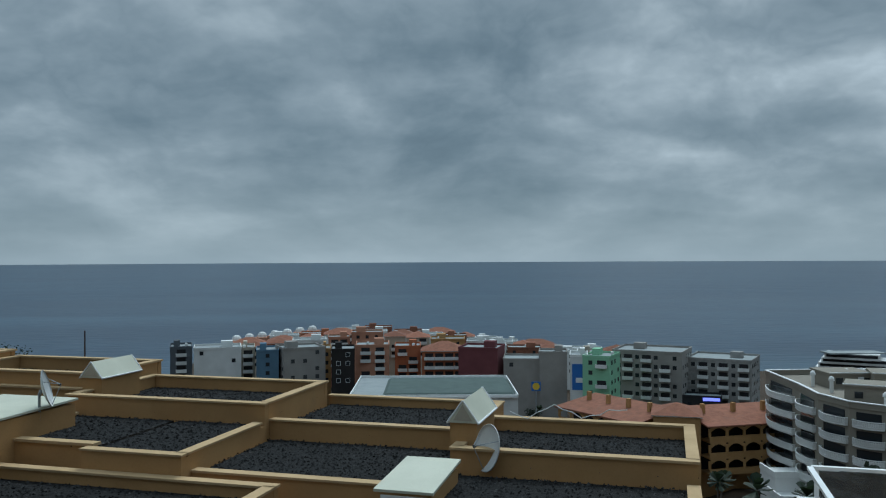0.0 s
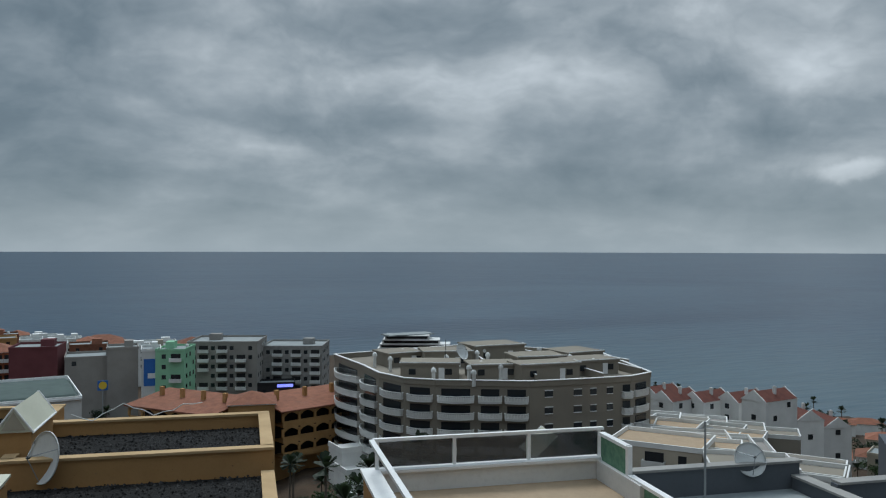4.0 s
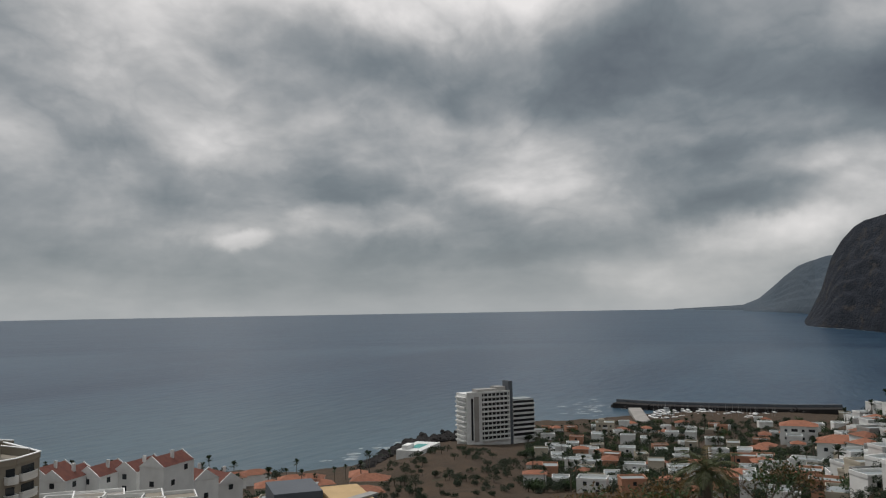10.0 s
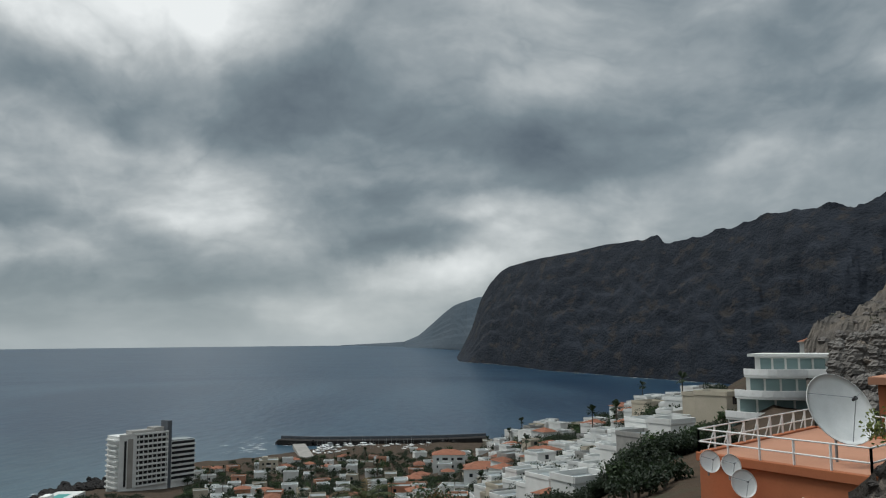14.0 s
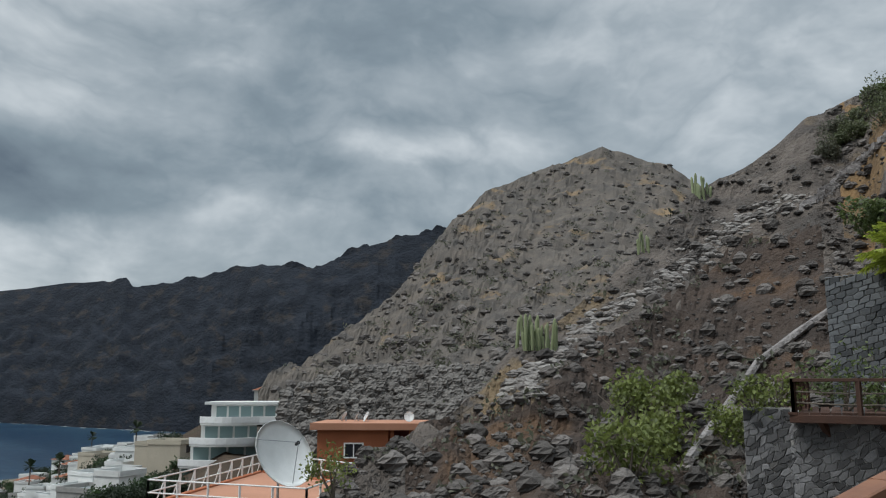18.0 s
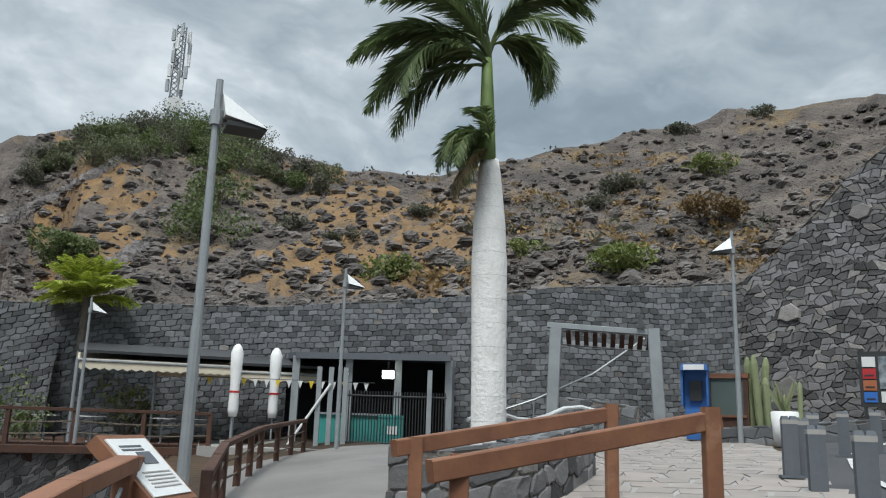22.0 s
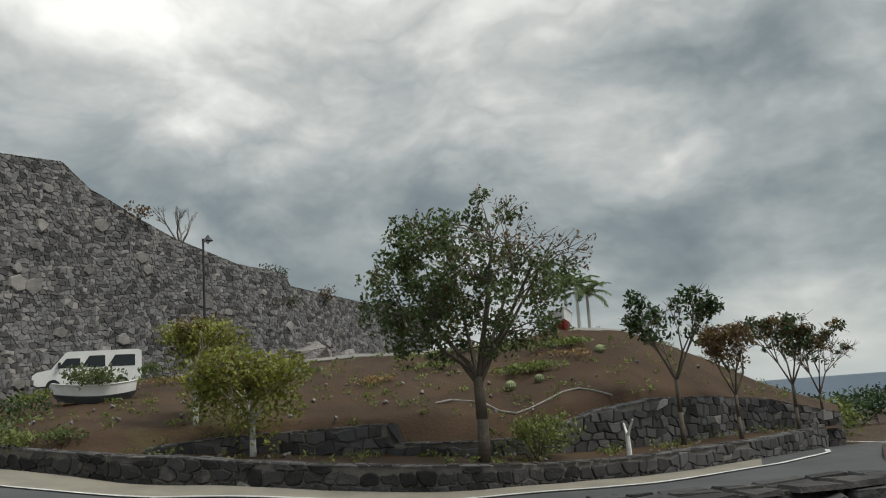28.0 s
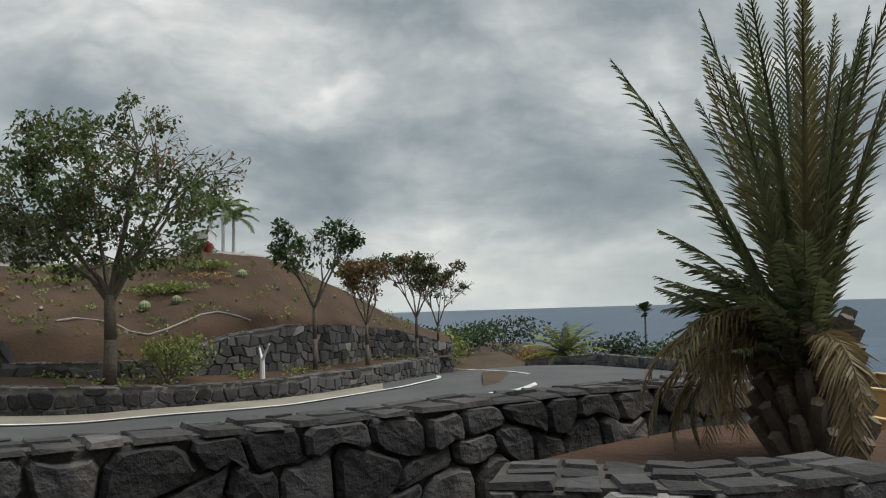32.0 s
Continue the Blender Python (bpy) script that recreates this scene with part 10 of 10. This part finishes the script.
# white rows of holiday flats that step down the slope like stairs
for lane, (a0, e0, a1, e1, n, w) in enumerate(((-103.4, -6.7, -98.5, -10.9, 22, 7.0), (-104.6, -7.0, -101.6, -11.2, 18, 6.0), (-107.9, -4.0, -107.6, -7.2, 12, 5.0))):
    for r in range(n):
        az, el = lerp(a0, a1, r / (n - 1)), lerp(e0, e1, r / (n - 1))
        d = spot(az, el, 80)
        if d is None:
            continue
        p = polar(az, d, land(az, d))
        placed_villas.append(p)
        block("row_house", "white stepped row house on the hillside", (p.x, p.y, p.z), -62, w, 4.6, 3.0 + r % 2 * 0.5, "white", "windows", 1, "flat", "stepped row houses", seed=500 + r + 40 * lane, sides=False, step=3.2, tanks=False)
villas(125, -75.5, -97, -12.6, 2, ("white", "white", "white", "white", "beige", "salmon"), ("hip", "flat", "flat", "flat"), 3.2, 5.5, "villas above the harbour", gap=10.5)
villas(105, -95, -110.8, -11.5, 4, ("white", "white", "white", "white", "concrete", "beige"), ("flat", "flat", "flat", "hip"), 2.9, 5, "houses up the slope", -62, (4.5, 9), 7.5)
# the lane between the rows
lane_pts = [polar(a, spot(a, e, 80) or 150, 0) for a, e in ((-106.6, -5.6), (-106.0, -6.4), (-105.2, -7.2), (-104.4, -8.2), (-103.9, -9.2))]
ln = Shape()
for q in lane_pts:
    for k in (-1.6, 1.6):
        x, y = q.x + k * 0.8, q.y + k * 0.6
        ln.v.append((x, y, land_xy(x, y) + 0.5))
ln.f = [(2 * k, 2 * k + 1, 2 * k + 3, 2 * k + 2) for k in range(len(lane_pts) - 1)]
solo("resort_lane", ln, "asphalt", "narrow asphalt lane between the white row houses", "road", kind="structure")

# white curved terrace building below the mountain
cb_ = thing("curved_apartments", "white apartment building with stacked curved terraces and glass", "apartment building", tuple(polar(-115.6, 132, -13.2)), -125)
cb_.scale = (1.0, 1.0, 0.98)
for f in range(4):
    w = 22 - f * 2.2
    y0 = f * 1.6
    front = [(-w / 2 + w * k / 12, y0 - 5 - 2.2 * math.sin(math.pi * min(1, k / 7))) for k in range(13)]
    st = part("terrace_slab", Shape().prism(front + [(w / 2, 8), (-w / 2, 8)], f * 3.1 - 0.3, f * 3.1), "white", cb_)
    rl = Shape()
    for a, b in zip(front, front[1:]):
        rl.add(beam((*a, f * 3.1 + .5), (*b, f * 3.1 + .5), .18, 1.0).v, beam((*a, 0), (*b, 0), .18, 1.0).f)
    part("terrace_parapet", rl, "white_paint", st)
    part("storey_wall", Shape().box(0, y0 + 3, f * 3.1, w - 2, 10, 2.8), "white", cb_)
    for k in range(6):
        part("glazing", Shape().box(-w / 2 + 2.6 + k * (w - 4) / 6, y0 - 2.03, f * 3.1 + .1, (w - 6) / 6, .1, 2.4), "pale_glass", cb_)
part("roof", Shape().box(1, 6, 12.1, 17, 9, 0.4), "white", cb_)
part("plinth", Shape().box(0, 3, -10, 20, 12, 9.7), "white", cb_)
for k in range(3):
    p = seen(-116.6 - k * 0.4, 0.05 + k * 0.1 - 0.35, 190 + k * 12)
    block("villa", "white hillside villa at the foot of the mountain", (p.x, p.y, p.z - 3.4), -118, 5.5, 6, 3.4, "white", "mixed", 1, "hip", "houses up the slope", seed=700 + k)


# palms and garden trees, few shapes copied about
def small_palm_tree(h, seed, label):
    rnd = random.Random(seed)
    t = thing("fan_palm", label, "palm tree", (0, 0, -300), 0, "palms of the town")
    part("trunk", Shape().rod((0, 0, -1), (0.2, 0, h), 0.22, 0.15, 6), "bark", t)
    s = Shape()
    for k in range(26):
        a, e, ln = k * 2.4, rnd.uniform(-0.7, 1.3), rnd.uniform(1.0, 1.5)
        d = Vector((math.cos(a) * math.cos(e), math.sin(a) * math.cos(e), math.sin(e)))
        c = Vector((0.2, 0, h)) + d * ln
        sd = d.cross(Vector((0, 0, 1))).normalized() * ln * 0.5
        s.add([Vector((0.2, 0, h)), c - sd * .6, c + d * .5 - sd * .9, c + d * .8, c + d * .5 + sd * .9, c + sd * .6], [(0, 1, 2, 3, 4, 5)])
    part("crown", s, "leaf_dark", t)
    return t


def garden_tree(r, h, seed):
    """One garden tree as (trunk shape, crown shape)."""
    rnd = random.Random(seed)
    s = Shape()
    for k in range(9):
        leaf_cloud(s, (rnd.gauss(0, r * .45), rnd.gauss(0, r * .45), h * rnd.uniform(.4, .85)), r * rnd.uniform(.35, .6), 42, r * 0.13, rnd, 0.9, 0.3)
    return Shape().rod((0, 0, -1), (0, 0, h * 0.6), 0.2, 0.12, 6), s


pa, pb_ = small_palm_tree(9, 1, "tall slim fan palm among the houses"), small_palm_tree(6, 2, "fan palm among the houses")
ga, gb, gc = garden_tree(3.4, 5, 3), garden_tree(2.4, 4, 4), garden_tree(4.2, 7, 5)
wood, dark, green = Shape(), Shape(), Shape()
rnd = random.Random(77)


def plant_about(n, az0, az1, d0, d1, kinds, ok=lambda a, d: True):
    for _ in range(n):
        az, d = rnd.uniform(az1, az0), math.sqrt(rnd.uniform(d0 * d0, d1 * d1))
        z = land(az, d)
        if z < SEA + 2 or not ok(az, d):
            continue
        k = rnd.choice(kinds)
        m = pose(*polar(az, d, z), 0, 0, rnd.uniform(0, 360)) @ Matrix.Scale(rnd.uniform(0.75, 1.25), 4)
        if isinstance(k, tuple):
            wood.add(k[0].v, k[0].f, m)
            (green if k is gb else dark).add(k[1].v, k[1].f, m)
        else:
            copy_thing(k, m)


plant_about(60, -43, -66, 330, 560, (pa, pb_, pa, ga), lambda a, d: land(a, d) < -70 or rnd.random() < .3)
plant_about(28, -52, -63, 200, 330, (ga, gb, pb_))
gt, gu = garden_tree(2.2, 3.4, 7), garden_tree(1.6, 2.6, 8)


def plant_gardens(n, az0, az1, low, kinds):
    """Trees and hedges between the villas."""
    made = 0
    for _ in range(n):
        az = rnd.uniform(az1, az0)
        d = spot(az, rnd.uniform(low, table(CREST_LINE, az) - 0.2))
        if d is None:
            continue
        p = polar(az, d, land(az, d))
        if p.z < SEA + 2 or any((p - q).length < 3.8 for q in placed_villas):
            continue
        k = rnd.choice(kinds)
        if d < 200 and rnd.random() < 0.6:
            continue
        m = pose(*p, 0, 0, rnd.uniform(0, 360)) @ Matrix.Scale(rnd.uniform(0.75, 1.3) * (0.6 if d < 200 else 1), 4)
        if isinstance(k, tuple):
            wood.add(k[0].v, k[0].f, m)
            (green if k is gb else dark).add(k[1].v, k[1].f, m)
        elif made < 46 and d > 240:
            made += 1
            copy_thing(k, m)


plant_gardens(2900, -75, -111, -12.6, (gt, gt, gu, gb, gt, gu, pa, gt, gu, gt))
plant_about(40, 3, -24, 190, 280, (pa, pb_, ga, gb))
plant_about(24, -16, -30, 110, 160, (pa, pb_, gb))
gs = garden_tree(1.7, 1.9, 6)
plant_about(22, -103.6, -107.5, 75, 125, (gs,))
plant_about(60, -62, -76, 220, 340, (gs,))
plant_about(110, -63, -77, 290, 470, (gu,))
gardens = tagged(thing("garden_trees", "dark green garden trees between white houses", "trees"), kind="stuff")
part("trunkwood", wood, "bark", gardens)
part("dark_foliage", dark, "leaf_dark", gardens)
part("green_foliage", green, "leaf", gardens)
# nearer trees at the foot of the view, under the cliffs
for k, (az, d, z) in enumerate(((-72.5, 62, -17), (-76, 58, -16), (-79.5, 64, -17), (-82, 52, -14.5), (-84.2, 60, -16), (-69.5, 66, -18.5), (-90.2, 70, -17))):
    leafy_tree("half_bare_tree", tuple(polar(az, d, land(az, d))), 3.0, 0.2, 1.9, 3, 1.0, 26, 0.16, 900 + k, "half-bare brownish tree on the slope below", leaf="leaf_dry" if k % 3 else "leaf", fill=0.6, twig=0.8, dry=0.3, group="trees below the lookout")
t = thing("big_palm", "large drooping date palm below the lookout", "palm tree", tuple(seen(-86.9, -11.4, 52) - Vector((0, 0, 2.5))))
part("trunk", Shape().rod((0, 0, -8), (0, 0, 3), 0.35, 0.3, 8), "bark", t)
for k in range(30):
    s = Shape()
    frond(s, (0, 0, 3), k * 2.4, 1.3 - 0.05 * k, 2.6, 1.6, 0.5, 20, random.Random(k), 0.03)
    part("frond", s, "frond_dry" if k % 6 == 0 else "frond", t)
# bushes beyond the bend and on the left skyline
for k, (az, el, d, r, h, lf) in enumerate(((61.5, -2.2, 58, 3.2, 2.6, "leaf"), (58.5, -2.0, 70, 3.4, 2.6, "leaf_dark"), (63.5, -2.6, 48, 2.4, 2.0, "leaf_light"), (50.5, -3.3, 55, 2.6, 2.4, "leaf_dark"), (47.5, -3.3, 60, 3.0, 2.4, "leaf"), (45, -3.2, 58, 2.8, 2.8, "leaf"), (43.5, -3.0, 55, 2.6, 2.6, "leaf"),
                                            (57, -3.4, 62, 2.4, 1.6, "scrub"), (55.8, -3.6, 58, 2.2, 1.6, "straw"), (66.5, -1.6, 64, 3.0, 2.8, "leaf_dark"), (69, -1.2, 64, 3.0, 3.0, "leaf"), (29, -6.3, 90, 4.5, 3.6, "leaf_dark"), (31, -6.0, 95, 4.5, 4, "leaf_dark"))):
    bush(tuple(seen(az, el, d) - Vector((0, 0, h * 0.6))), r, h, 1000, 0.17, 400 + k, lf, "bushy %s growth beyond the road bend" % ("green" if lf.startswith("leaf") else "dry"), group="bushes beyond the bend")
t = thing("roadside_palm", "short feathery palm beside the road bend", "palm tree", tuple(polar(54.2, 44, -2.2)))
part("trunk", Shape().rod((0, 0, -0.5), (0, 0, 1.0), 0.4, 0.35, 8), "bark", t)
for k in range(34):
    s = Shape()
    frond(s, (0, 0, 1.0), k * 2.4, 1.4 - 0.035 * k, 2.4, 1.0, 0.4, 20, random.Random(k), 0.03)
    part("frond", s, "frond" if k % 4 else "frond_lime", t)
c = copy_thing(pb_, pose(*(seen(48.7, -2.4, 70) - Vector((0, 0, 0.5)))))
c.scale = (0.42,) * 3
solo("white_parapet", Shape().prism([tuple(polar(a, d, 0).xy) for a, d in ((52.6, 43), (47.2, 44), (47.2, 44.4), (52.6, 43.4))], -2.6, -1.35), "concrete", "pale concrete parapet beside the road bend", "parapet", kind="structure")
solo("utility_pole", Shape().rod(seen(23.7, -9, 120), seen(23.7, -4.55, 120), 0.13, 0.1, 6), "dark_wood", "dark wooden utility pole", "pole")
for o in (pa, pb_):
    for q in (*o.children_recursive, o):
        bpy.data.objects.remove(q)
